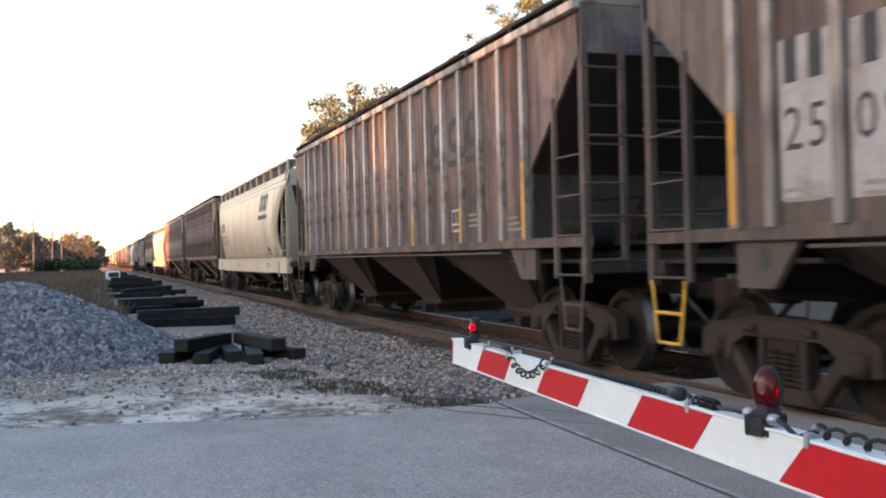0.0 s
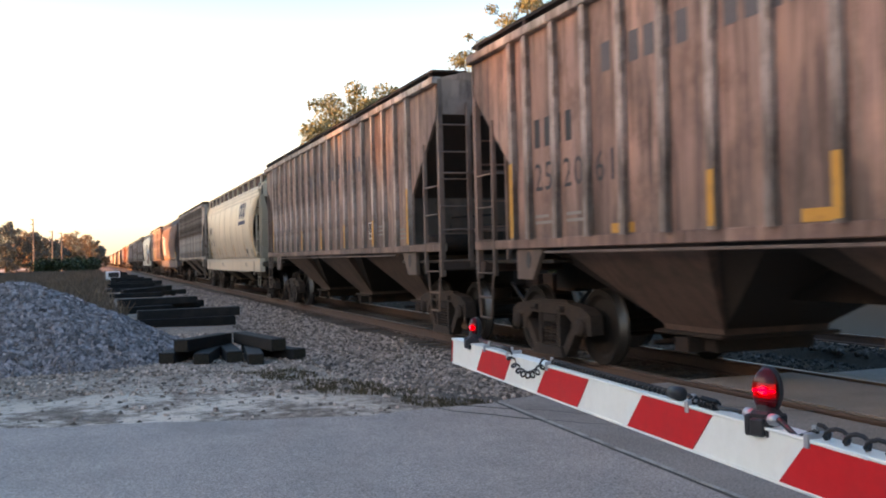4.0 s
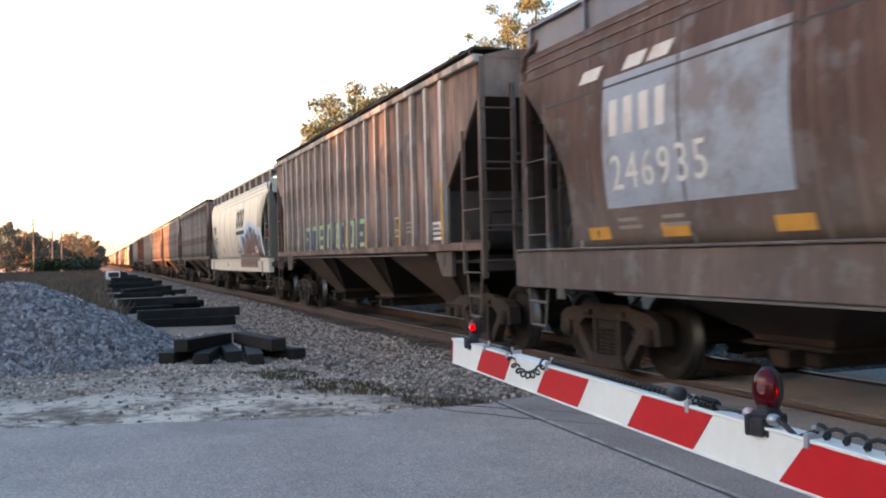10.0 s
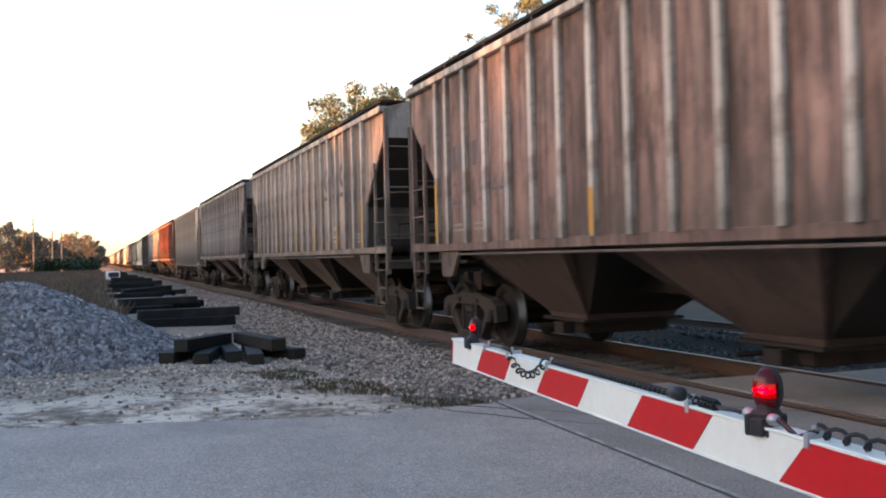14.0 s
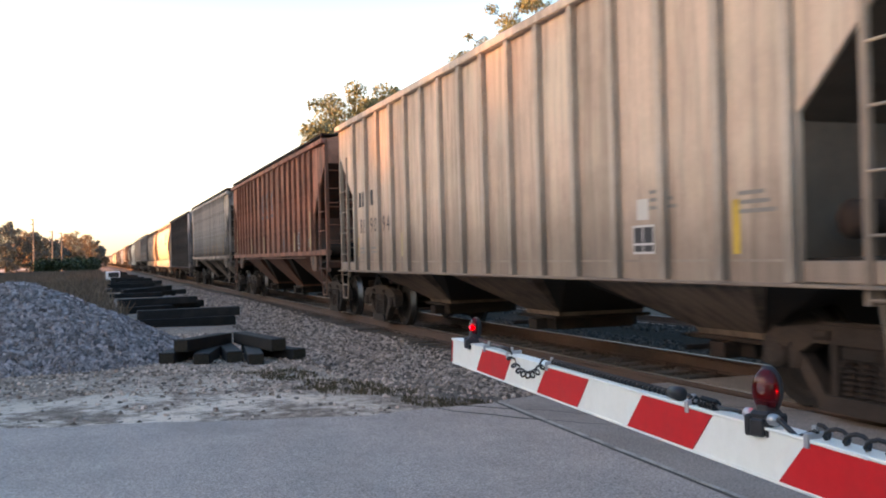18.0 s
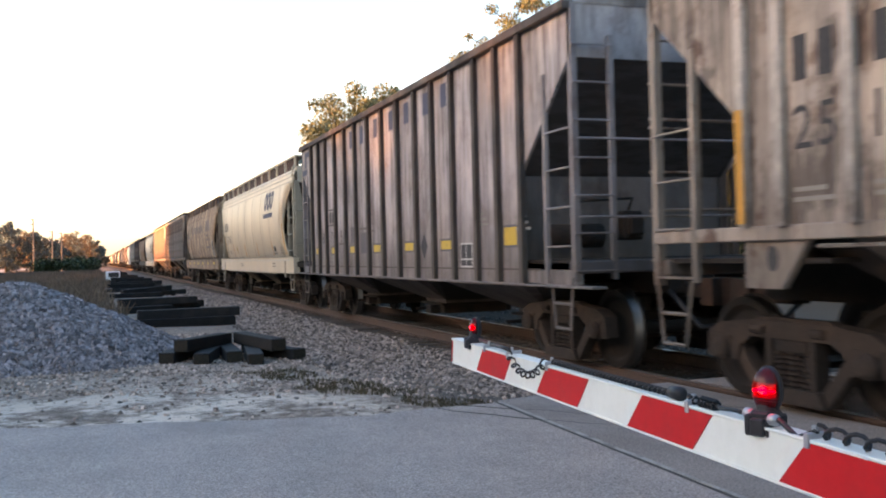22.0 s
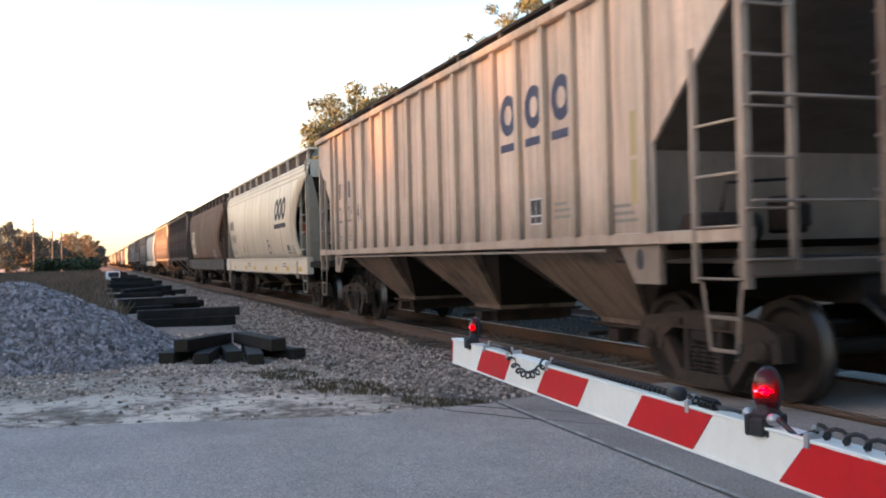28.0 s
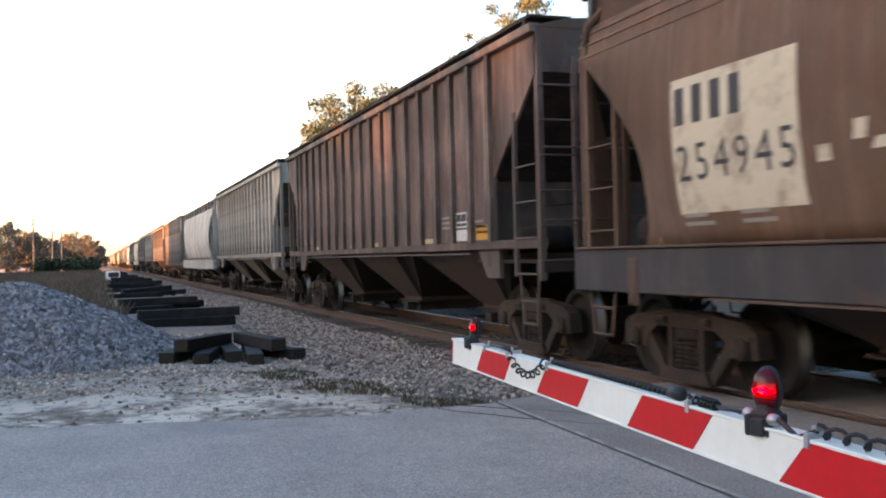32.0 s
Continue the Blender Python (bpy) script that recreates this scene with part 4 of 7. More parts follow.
def end_gear(car, s, zt, body):
    """Sill, platform, cross handrail and piping at one end."""
    bm = bmesh.new()
    box(bm, -1.5, 1.5, min(s * 7.62, s * 7.85), max(s * 7.62, s * 7.85), 1.12, 1.27, bevel=0.02)
    part("end_sill", bm, paint_end, car)
    bm = bmesh.new()
    box(bm, -1.45, 1.45, min(s * 5.6, s * 7.7), max(s * 5.6, s * 7.7), 1.24, 1.28)
    part("platform", bm, under_steel, car)
    bm = bmesh.new()
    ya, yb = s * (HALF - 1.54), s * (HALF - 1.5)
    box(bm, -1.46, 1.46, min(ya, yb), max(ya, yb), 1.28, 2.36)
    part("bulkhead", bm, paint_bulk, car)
    for xx in (-0.55, 0.55) if body is None else ():
        bm = bmesh.new()
        prism(bm, [(s * 5.75, 1.28), (s * 7.2, 1.28), (s * 7.2, 1.42), (s * 6.0, 2.42), (s * 5.75, 2.2)], "x", xx - 0.03, xx + 0.03)
        part("gusset", bm, paint_end, car)
    bm = bmesh.new()
    tube(bm, [(-1.5, s * 7.9, 2.62), (1.5, s * 7.9, 2.62)], 0.016, 5)
    tube(bm, [(-1.5, s * 7.9, 1.75), (1.5, s * 7.9, 1.75)], 0.016, 5)
    part("handrail", bm, paint_post, car)
    bm = bmesh.new()
    lathe(bm, [(-1.36, 0.05), (-1.33, 0.15), (-0.62, 0.15), (-0.59, 0.05)], "x", 14, (0, s * 6.78, 1.56))
    part("air_reservoir", bm, truck_steel, car, "round air tank on the end platform", True)
    bm = bmesh.new()
    box(bm, -0.34, -0.06, min(s * 6.6, s * 6.9), max(s * 6.6, s * 6.9), 1.5, 1.86, bevel=0.03)
    box(bm, -0.3, -0.1, min(s * 6.88, s * 6.98), max(s * 6.88, s * 6.98), 1.56, 1.78, bevel=0.02)
    part("brake_valve", bm, truck_steel, car, "dark cast brake valve")
    bm = bmesh.new()
    tube(bm, [(-0.98, s * 6.78, 1.72), (-0.98, s * 6.86, 1.98), (-0.2, s * 6.86, 2.02), (-0.2, s * 6.75, 1.84)], 0.018, 6)
    part("brake_pipe", bm, truck_steel, car, "thin steel brake pipe", True)
    if s > 0:
        bm = bmesh.new()
        tube(bm, [(0.55 + 0.27 * math.cos(a), s * 7.98, 2.2 + 0.27 * math.sin(a)) for a in np.linspace(0, 2 * math.pi, 19)], 0.018, 5)
        for a in (0, 2.1, 4.2):
            tube(bm, [(0.55, s * 7.98, 2.2), (0.55 + 0.27 * math.cos(a), s * 7.98, 2.2 + 0.27 * math.sin(a))], 0.012, 4)
        part("brake_wheel", bm, truck_steel, car)
        bm = bmesh.new()
        lathe(bm, [(0.5, 0.0), (0.5, 0.14), (0.95, 0.14), (0.95, 0.0)], "x", 14, (-0.9, s * 6.6, 1.5))
        part("brake_cylinder", bm, under_steel, car, smooth=True)
    coupler(car, s)


def roof_boards(car, z, x0, x1, material, posts, post_mat, gap):
    for s in (-1, 1):
        bm = bmesh.new()
        box(bm, min(s * x0, s * x1), max(s * x0, s * x1), -HALF + 0.1, HALF - 0.1, z, z + 0.035)
        for k in range(int(2 * HALF / 0.1) - 3):    # grating bars
            y = -HALF + 0.2 + 0.1 * k
            box(bm, min(s * x0, s * (x1 + 0.004)), max(s * x0, s * (x1 + 0.004)), y, y + 0.03, z + 0.036, z + 0.05)
        board = part("running_board", bm, material, car, "steel grating walkway along the roof edge")
        n = int((2 * HALF - 0.6) / gap)
        for k in range(n + 1):
            y = -HALF + 0.3 + (2 * HALF - 0.6) * k / n
            bm = bmesh.new()
            box(bm, min(s * (x1 - 0.06), s * x1), max(s * (x1 - 0.06), s * x1), y - 0.03, y + 0.03, z - posts, z + 0.03)
            part("bracket", bm, post_mat, board)


def ribbed_car(zb, zt, places, boards, lab):
    """A covered hopper with upright side ribs. zb: under edge of the sides, zt: their top, places: where the ribs stand."""
    car = empty("hopper_car", lab, "freight car", None, "cars of the train")
    cut = HALF - 1.37
    for s in (-1, 1):
        bm = bmesh.new()
        poly = [(-HALF + 0.05, zt), (HALF - 0.05, zt), (HALF - 0.05, 3.56), (cut, 2.37), (cut, zb), (-cut, zb), (-cut, 2.37), (-HALF + 0.05, 3.56)]
        prism(bm, poly, "x", s * 1.49, s * 1.53)
        wall = part("side_wall", bm, paint, car)
        rib = None
        for u in places:
            y = -u
            if rib is None:
                bm = bmesh.new()
                xa, xb = s * 1.525, s * 1.6
                box(bm, min(xa, xb), max(xa, xb), -0.03, 0.03, zb + 0.01, zt - 0.07)
                box(bm, min(s * 1.585, xb), max(s * 1.585, xb), -0.045, 0.06, zb + 0.01, zt - 0.07)
                rib = part("rib", bm, paint_rib, wall)
                rib.matrix_local = pose(0, y, 0)
            else:
                again(rib, pose(0, y, 0), wall)
        bm = bmesh.new()
        xa, xb = s * 1.47, s * 1.62
        box(bm, min(xa, xb), max(xa, xb), -HALF + 0.02, HALF - 0.02, zt - 0.08, zt + 0.03, bevel=0.012)
        part("top_chord", bm, paint_rib, car)
        bm = bmesh.new()
        xa, xb = s * 1.42, s * 1.548
        if zb > 1.3:
            box(bm, min(xa, xb), max(xa, xb), -HALF + 0.03, HALF - 0.03, zb - 0.1, zb + 0.02, bevel=0.01)
            part("side_sill", bm, paint_sill, car)
            bm = bmesh.new()      # thin pipe and brackets under the sill
            tube(bm, [(s * 1.56, -5.6, zb - 0.15), (s * 1.56, 5.6, zb - 0.15)], 0.018, 5)
            part("pipe", bm, paint_post, car)
            for e in (-1, 1):     # plates over the trucks; a black disc paints the dark of a jacking hole
                bm = bmesh.new()
                y0, y1 = e * 5.78, e * 6.52
                prism(bm, [(y0, zb - 0.1), (y1, zb - 0.1), (y1, 1.04), (y0 + e * 0.3, 1.04)], "x", s * 1.44, s * 1.5)
                plate = part("bolster_plate", bm, paint_post, car)
                bm = bmesh.new()
                vs = lathe(bm, [(s * 1.495, 0.08), (s * 1.506, 0.08)], "x", 16)
                bmesh.ops.transform(bm, matrix=pose(0, e * 6.18, 1.28) @ Matrix.Diagonal((1, 0.8, 1.3, 1)), verts=vs)
                part("jacking_hole", bm, black_mark, plate)
        else:
            box(bm, min(xa, s * 1.524), max(xa, s * 1.524), -HALF + 0.03, HALF - 0.03, zb + 0.004, zb + 0.17, bevel=0.01)
            sill = part("side_sill", bm, paint, car)
            bm = bmesh.new()
            box(bm, min(xa, s * 1.605), max(xa, s * 1.605), -HALF + 0.03, HALF - 0.03, zb - 0.028, zb, bevel=0.006)
            part("lower_lip", bm, paint_post, sill)
            bm = bmesh.new()
            box(bm, min(s * 1.525, s * 1.537), max(s * 1.525, s * 1.537), -HALF + 1.4, HALF - 1.4, zb + 0.165, zb + 0.185)
            part("seam", bm, paint_rib, wall)
        for e in (-1, 1):
            ladders(car, e, s, 1.47 if zb > 1.3 else 1.35, zt, HALF - 0.7, 4 if zb > 1.3 else 5, 1.03)
    bm = bmesh.new()
    prism(bm, [(-1.55, zt), (1.55, zt), (1.1, zt + 0.12), (0, zt + 0.2), (-1.1, zt + 0.12)], "y", -HALF + 0.05, HALF - 0.05)
    roof = part("roof", bm, paint, car)
    bm = bmesh.new()
    box(bm, -0.32, 0.32, -HALF + 0.7, HALF - 0.7, zt + 0.18, zt + 0.3, bevel=0.03)
    part("hatch", bm, paint_end, roof)
    for e in (-1, 1):
        bm = bmesh.new()
        ya, yb = e * (HALF - 0.12), e * (HALF - 0.06)
        box(bm, -1.49, 1.49, min(ya, yb), max(ya, yb), 3.54, zt)
        part("end_wall", bm, paint, car)
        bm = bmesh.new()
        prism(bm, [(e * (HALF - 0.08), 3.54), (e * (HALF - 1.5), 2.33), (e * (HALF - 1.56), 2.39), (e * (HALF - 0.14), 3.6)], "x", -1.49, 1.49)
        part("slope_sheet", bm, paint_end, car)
        end_gear(car, e, zt, paint)
        truck(car, e * TRUCK_Y)
    bm = bmesh.new()
    box(bm, -0.3, 0.3, -7.8, 7.8, 0.86, 1.24)
    part("centre_sill", bm, under_steel, car)
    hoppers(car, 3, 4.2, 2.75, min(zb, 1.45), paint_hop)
    if boards:
        roof_boards(car, zt + 0.12, 1.0, 1.56, under_steel, 0.14, paint_end, 1.42)
    return car


PROFILE = [(1.42, 1.38), (1.48, 1.55), (1.545, 1.85), (1.59, 2.2), (1.605, 2.5), (1.6, 2.8), (1.58, 3.1), (1.535, 3.42), (1.52, 3.46), (1.505, 3.58), (1.495, 3.59), (1.475, 3.7), (1.465, 3.71), (1.43, 3.79), (1.1, 3.88), (0.6, 3.95), (0.0, 3.98)]


def bulge(z):
    """Half the width of the smooth car at the height z."""
    for (x0, z0), (x1, z1) in zip(PROFILE, PROFILE[1:]):
        if z0 <= z <= z1:
            return x0 + (x1 - x0) * (z - z0) / (z1 - z0)
    return 1.4


def smooth_car(lab):
    """A covered hopper with plain bulging sides and a deep sill."""
    car = empty("hopper_car", lab, "freight car", None, "cars of the train")

    def reach(z):
        edge_line = ((1.0, 1.2), (1.38, 1.2), (1.52, 1.36), (1.85, 1.44), (2.25, 1.42), (2.55, 1.22), (2.9, 0.88), (3.2, 0.5), (3.45, 0.14), (4.5, 0.12), (9, 0.12))
        for (z0, d0), (z1, d1) in zip(edge_line, edge_line[1:]):
            if z0 <= z <= z1:
                return HALF - d0 - (d1 - d0) * (z - z0) / (z1 - z0)
        return HALF
    for s in (-1, 1):
        bm = bmesh.new()
        rows = []
        fine = []
        for (x0, z0), (x1, z1) in zip(PROFILE, PROFILE[1:]):
            k = max(1, int((z1 - z0) / 0.12))
            fine += [(x0 + (x1 - x0) * i / k, z0 + (z1 - z0) * i / k) for i in range(k)]
        fine.append(PROFILE[-1])
        for x, z in fine:
            r = reach(z)
            rows.append([bm.verts.new((s * x, -r + 2 * r * i / 12, z)) for i in range(13)])
        for a, c in zip(rows, rows[1:]):
            for i in range(12):
                bm.faces.new((a[i], a[i + 1], c[i + 1], c[i]))
        bmesh.ops.recalc_face_normals(bm, faces=bm.faces[:])
        bmesh.ops.solidify(bm, geom=bm.faces[:], thickness=0.03)
        wall = part("side_wall", bm, paint, car, smooth=False)
        for p in wall.data.polygons:
            p.use_smooth = p.center.z < 3.4
        for y in (-5.9, -4.22, -2.54, -0.86, 0.86, 2.54, 4.22, 5.9):   # seams where sheets overlap
            bm = bmesh.new()
            for (x0, z0), (x1, z1) in zip(PROFILE[:7], PROFILE[1:8]):
                vs = [bm.verts.new((s * (xx + o), y + q, zz)) for xx, zz in ((x0, z0), (x1, z1)) for q in (-0.018, 0.018) for o in (-0.01, 0.005)]
                for f in ((1, 3, 7, 5), (0, 1, 5, 4), (2, 6, 7, 3)):
                    bm.faces.new([vs[i] for i in f])
            part("seam", bm, paint_rib, wall)
        for zz in (3.45, 3.58, 3.7):     # pressed lines under the eaves
            bm = bmesh.new()
            xx = bulge(zz)
            box(bm, min(s * (xx - 0.02), s * (xx + 0.016)), max(s * (xx - 0.02), s * (xx + 0.016)), -HALF + 0.12, HALF - 0.12, zz - 0.012, zz + 0.012)
            part("eaves_line", bm, paint_rib, wall)
        bm = bmesh.new()
        xa, xb = s * 1.42, s * 1.585
        box(bm, min(xa, xb), max(xa, xb), -HALF + 0.02, HALF - 0.02, 0.95, 1.39, bevel=0.012)
        sill = part("side_sill", bm, paint_sill, car)
        bm = bmesh.new()
        box(bm, min(s * 1.4, s * 1.62), max(s * 1.4, s * 1.62), -HALF + 0.1, HALF - 0.1, 1.388, 1.415, bevel=0.006)
        part("ledge", bm, paint_post, sill)
        bm = bmesh.new()
        box(bm, min(s * 1.5, s * 1.61), max(s * 1.5, s * 1.61), -5.4, 5.4, 0.925, 0.947)
        part("lower_lip", bm, paint_post, sill)
        for e in (-1, 1):
            bm = bmesh.new()
            box(bm, min(s * 1.56, s * 1.6), max(s * 1.56, s * 1.6), e * 6.62 - 0.09, e * 6.62 + 0.09, 0.83, 1.3, bevel=0.02)
            lathe(bm, [(s * 1.6, 0.05), (s * 1.61, 0.05)], "x", 12, (0, e * 6.62, 0.92))
            part("jacking_pad", bm, paint_post, sill)
            ladders(car, e, s, 1.5, 3.62, 6.98, 4, 0.97, True, 7.6)
    for e in (-1, 1):
        bm = bmesh.new()
        ya, yb = e * (HALF - 0.16), e * (HALF - 0.1)
        box(bm, -1.42, 1.42, min(ya, yb), max(ya, yb), 3.4, 3.84)
        part("end_wall", bm, paint, car)
        bm = bmesh.new()
        prism(bm, [(e * (HALF - 0.12), 3.42), (e * (HALF - 1.5), 2.33), (e * (HALF - 1.56), 2.39), (e * (HALF - 0.18), 3.48)], "x", -1.44, 1.44)
        part("slope_sheet", bm, paint_end, car)
        for sx in (-1, 1):      # wide slanting braces behind the end ladders
            bm = bmesh.new()
            prism(bm, [(sx * 1.5, 3.45), (sx * 1.4, 3.45), (sx * 0.92, 1.28), (sx * 1.5, 1.28)], "y", e * (HALF - 0.12), e * (HALF - 0.08))
            part("end_brace", bm, paint_post, car)
        end_gear(car, e, 3.6, paint)
        truck(car, e * TRUCK_Y)
    bm = bmesh.new()
    box(bm, -0.3, 0.3, -7.8, 7.8, 0.86, 1.24)
    part("centre_sill", bm, under_steel, car)
    bm = bmesh.new()
    box(bm, -0.32, 0.32, -HALF + 0.7, HALF - 0.7, 3.96, 4.1, bevel=0.03)
    part("hatch", bm, paint_end, car)
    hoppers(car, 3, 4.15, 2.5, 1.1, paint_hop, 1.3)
    roof_boards(car, 4.1, 0.9, 1.46, paint_sill, 0.3, paint_sill, 1.36)
    for s in (-1, 1):       # dark grating that closes the walkway's side
        bm = bmesh.new()
        box(bm, min(s * 1.38, s * 1.4), max(s * 1.38, s * 1.4), -HALF + 0.12, HALF - 0.12, 3.78, 4.1)
        part("walkway_screen", bm, board_brown, car, "dark brown steel grating below the walkway")
    return car


RIBS = [6.42, 5.71, 4.99] + [4.28 - 0.733 * k for k in range(15)] + [-6.42]
RIBBED = ribbed_car(1.52, 4.08, RIBS, True, "covered hopper car")
PANELLED = ribbed_car(1.09, 4.14, [6.42 - 0.856 * k for k in range(16)], False, "covered hopper car")
SMOOTH = smooth_car("covered hopper car")
# a rust-red car of the same kind with ribs further apart in the middle
WIDE_RIBS = [6.42, 5.75, 5.1, 4.42, 3.72, 2.98, 2.17, 1.28, 0.42]
WIDE = ribbed_car(1.52, 4.08, WIDE_RIBS + [-u for u in reversed(WIDE_RIBS)], True, "covered hopper car")
# a grey car half a metre shorter at either end
SHORT = ribbed_car(0.99, 4.14, [6.04, 5.3, 4.56, 3.66, 2.78, 1.93, 0.98, 0.0, -0.98, -1.93, -2.78, -3.66, -4.56, -5.3, -6.04], False, "covered hopper car")
bpy.context.view_layer.update()
for o in SHORT.children:
    if o.type == "MESH":
        ys = [(o.matrix_local @ Vector(c)).y for c in o.bound_box]
        if max(ys) - min(ys) > 9:
            for v in o.data.vertices:
                if abs(v.co.y) > 5.8:
                    v.co.y -= math.copysign(0.5, v.co.y)
        elif abs(sum(ys)) / 8 > 5.3:
            o.matrix_local = pose(0, -math.copysign(0.5, sum(ys)), 0) @ o.matrix_local
    else:
        y = o.matrix_local.translation.y
        if abs(y) > 5.3:
            o.matrix_local = pose(0, -math.copysign(0.5, y), 0) @ o.matrix_local

# ---- lettering: digits are real characters, other marks plain shapes ----
GLYPHS = {}


def glyph(ch):
    if ch not in GLYPHS:
        cu = bpy.data.curves.new("digit", "FONT")
        cu.body, cu.resolution_u, cu.size = ch, 2, 1.4
        ob = bpy.data.objects.new("digit", cu)
        me = bpy.data.meshes.new_from_object(ob)
        GLYPHS[ch] = ([v.co.copy() for v in me.vertices], [tuple(p.vertices) for p in me.polygons])
        bpy.data.objects.remove(ob)
        bpy.data.meshes.remove(me)
        bpy.data.curves.remove(cu)
    return GLYPHS[ch]


def on_side(bm, quad, wall_x):
    """A four-cornered mark on the car's near side: corners (u, z), u to the right as one faces the side."""
    k = max(1, int((max(z for _, z in quad) - min(z for _, z in quad)) / 0.15))
    (a, b, c, d) = quad      # bottom left, bottom right, top right, top left
    for i in range(k):
        f0, f1 = i / k, (i + 1) / k
        pts = [(a[j] + (d[j] - a[j]) * f0 for j in (0, 1)), (b[j] + (c[j] - b[j]) * f0 for j in (0, 1)), (b[j] + (c[j] - b[j]) * f1 for j in (0, 1)), (a[j] + (d[j] - a[j]) * f1 for j in (0, 1))]
        vs = []
        for p in pts:
            u, z = p
            vs.append(bm.verts.new((-wall_x(z) - 0.007, -u, z)))
        bm.faces.new(vs)


def rect(bm, u0, u1, z0, z1, wall_x, slant=0.0):
    on_side(bm, [(u0, z0), (u1, z0), (u1 + slant, z1), (u0 + slant, z1)], wall_x)


def mark(car, name, rects, material, wall_x, label):
    """One painted mark; rects: (u0, u1, z0, z1), with a slant, or with one for each edge."""
    bm = bmesh.new()
    for r in rects:
        left = r[4] if len(r) > 4 else 0.0
        right = r[5] if len(r) > 5 else left
        on_side(bm, [(r[0], r[2]), (r[1], r[2]), (r[1] + right, r[3]), (r[0] + left, r[3])], wall_x)
    bmesh.ops.remove_doubles(bm, verts=bm.verts[:], dist=0.0005)
    return part(name, bm, material, car, label)


def numerals(car, text, places, z, h, material, wall_x, label):
    for ch, u in zip(text, places):
        bm = bmesh.new()
        vs, fs = glyph(ch)
        made = [bm.verts.new((-wall_x(z + v.y * h) - 0.007, -(u + v.x * h * 0.95), z + v.y * h)) for v in vs]
        for f in fs:
            bm.faces.new([made[i] for i in f])
        part("digit", bm, material, car, label)


def letter_row(car, name, us, z, h, w, material, wall_x, label, slant=0.0):
    """A row of letters, each a plain bar and a part of its own."""
    for r in block_letters(us, z, h, w, slant):
        mark(car, name, [r], material, wall_x, label)


flat_wall = lambda z: 1.53
SILL_X = lambda z: 1.586


def block_letters(us, z, h, w, slant=0.0):
    """Each letter as a plain upright bar."""
    return [(u + w * 0.12, u + w * 0.88, z, z + h, slant) for u in us]


def ellipse(u, z, a, c, n=9, lean=0.0):
    """A disc of spray paint as narrow level strips."""
    out = []
    for i in range(n):
        z0, z1 = -c + 2 * c * i / n, -c + 2 * c * (i + 1) / n
        w0, w1 = (a * math.sqrt(max(0.001, 1 - (q / c) ** 2)) for q in (z0, z1))
        s0, s1 = lean * (z0 + c), lean * (z1 + c)
        out.append((u - w0 + s0, u + w0 + s0, z + z0, z + z1, w0 - w1 + s1 - s0, w1 - w0 + s1 - s0))
    return out


def ring(car, u, z, w, h, slant, thick, material, wall_x, label, name="emblem_ring"):
    """An oval band, leaning by slant over its height."""
    bm = bmesh.new()
    rows = []
    n = 24
    for i in range(n):
        a = 2 * math.pi * i / n
        row = []
        for f in (1.0, 1.0 - 2 * thick):
            du, dz = math.cos(a) * w / 2 * f, math.sin(a) * h / 2 * (f if f == 1 else 1 - 2 * thick * w / h)
            zz = z + h / 2 + dz
            row.append(bm.verts.new((-wall_x(zz) - 0.007, -(u + w / 2 + du + slant * (dz / h + 0.5)), zz)))
        rows.append(row)
    for (a0, a1), (b0, b1) in zip(rows, rows[1:] + rows[:1]):
        bm.faces.new((a0, b0, b1, a1))
    return part(name, bm, material, car, label)


def block_rings(car, us, z, h, w, slant, material, wall_x, label):
    """Each big letter of an emblem as a plain oval ring, a part of its own."""
    for u in us:
        ring(car, u, z, w, h, slant, 0.27, material, wall_x, label)


def fine_print(car, name, lines, mat, wall_x, label):
    """Lines of unreadable writing, each a thin bar of its own."""
    for r in lines:
        mark(car, name, [r], mat, wall_x, label)


def placard(car, u, z, wall_x, w=0.28, h=0.34):
    mark(car, "service_panel", [(u, u + w, z, z + h)], black_mark, wall_x, "black service stencil panel")
    bm = bmesh.new()
    t = 0.022
    wx = lambda q: wall_x(q) + 0.004
    for r in ((u, u + w, z, z + t), (u, u + w, z + h - t, z + h), (u, u + t, z, z + h), (u + w - t, u + w, z, z + h), (u, u + w, z + h * 0.3, z + h * 0.3 + t), (u + w * 0.45, u + w * 0.5, z, z + h)):
        rect(bm, *r, wx)
    part("panel_border", bm, white_mark, car, "thin white border of the service panel")


def small_lines(u, z, n, w, step=0.075, h=0.035):
    return [(u, u + w * (0.7 + 0.3 * ((k * 7) % 3) / 2), z - k * step, z - k * step + h) for k in range(n)]


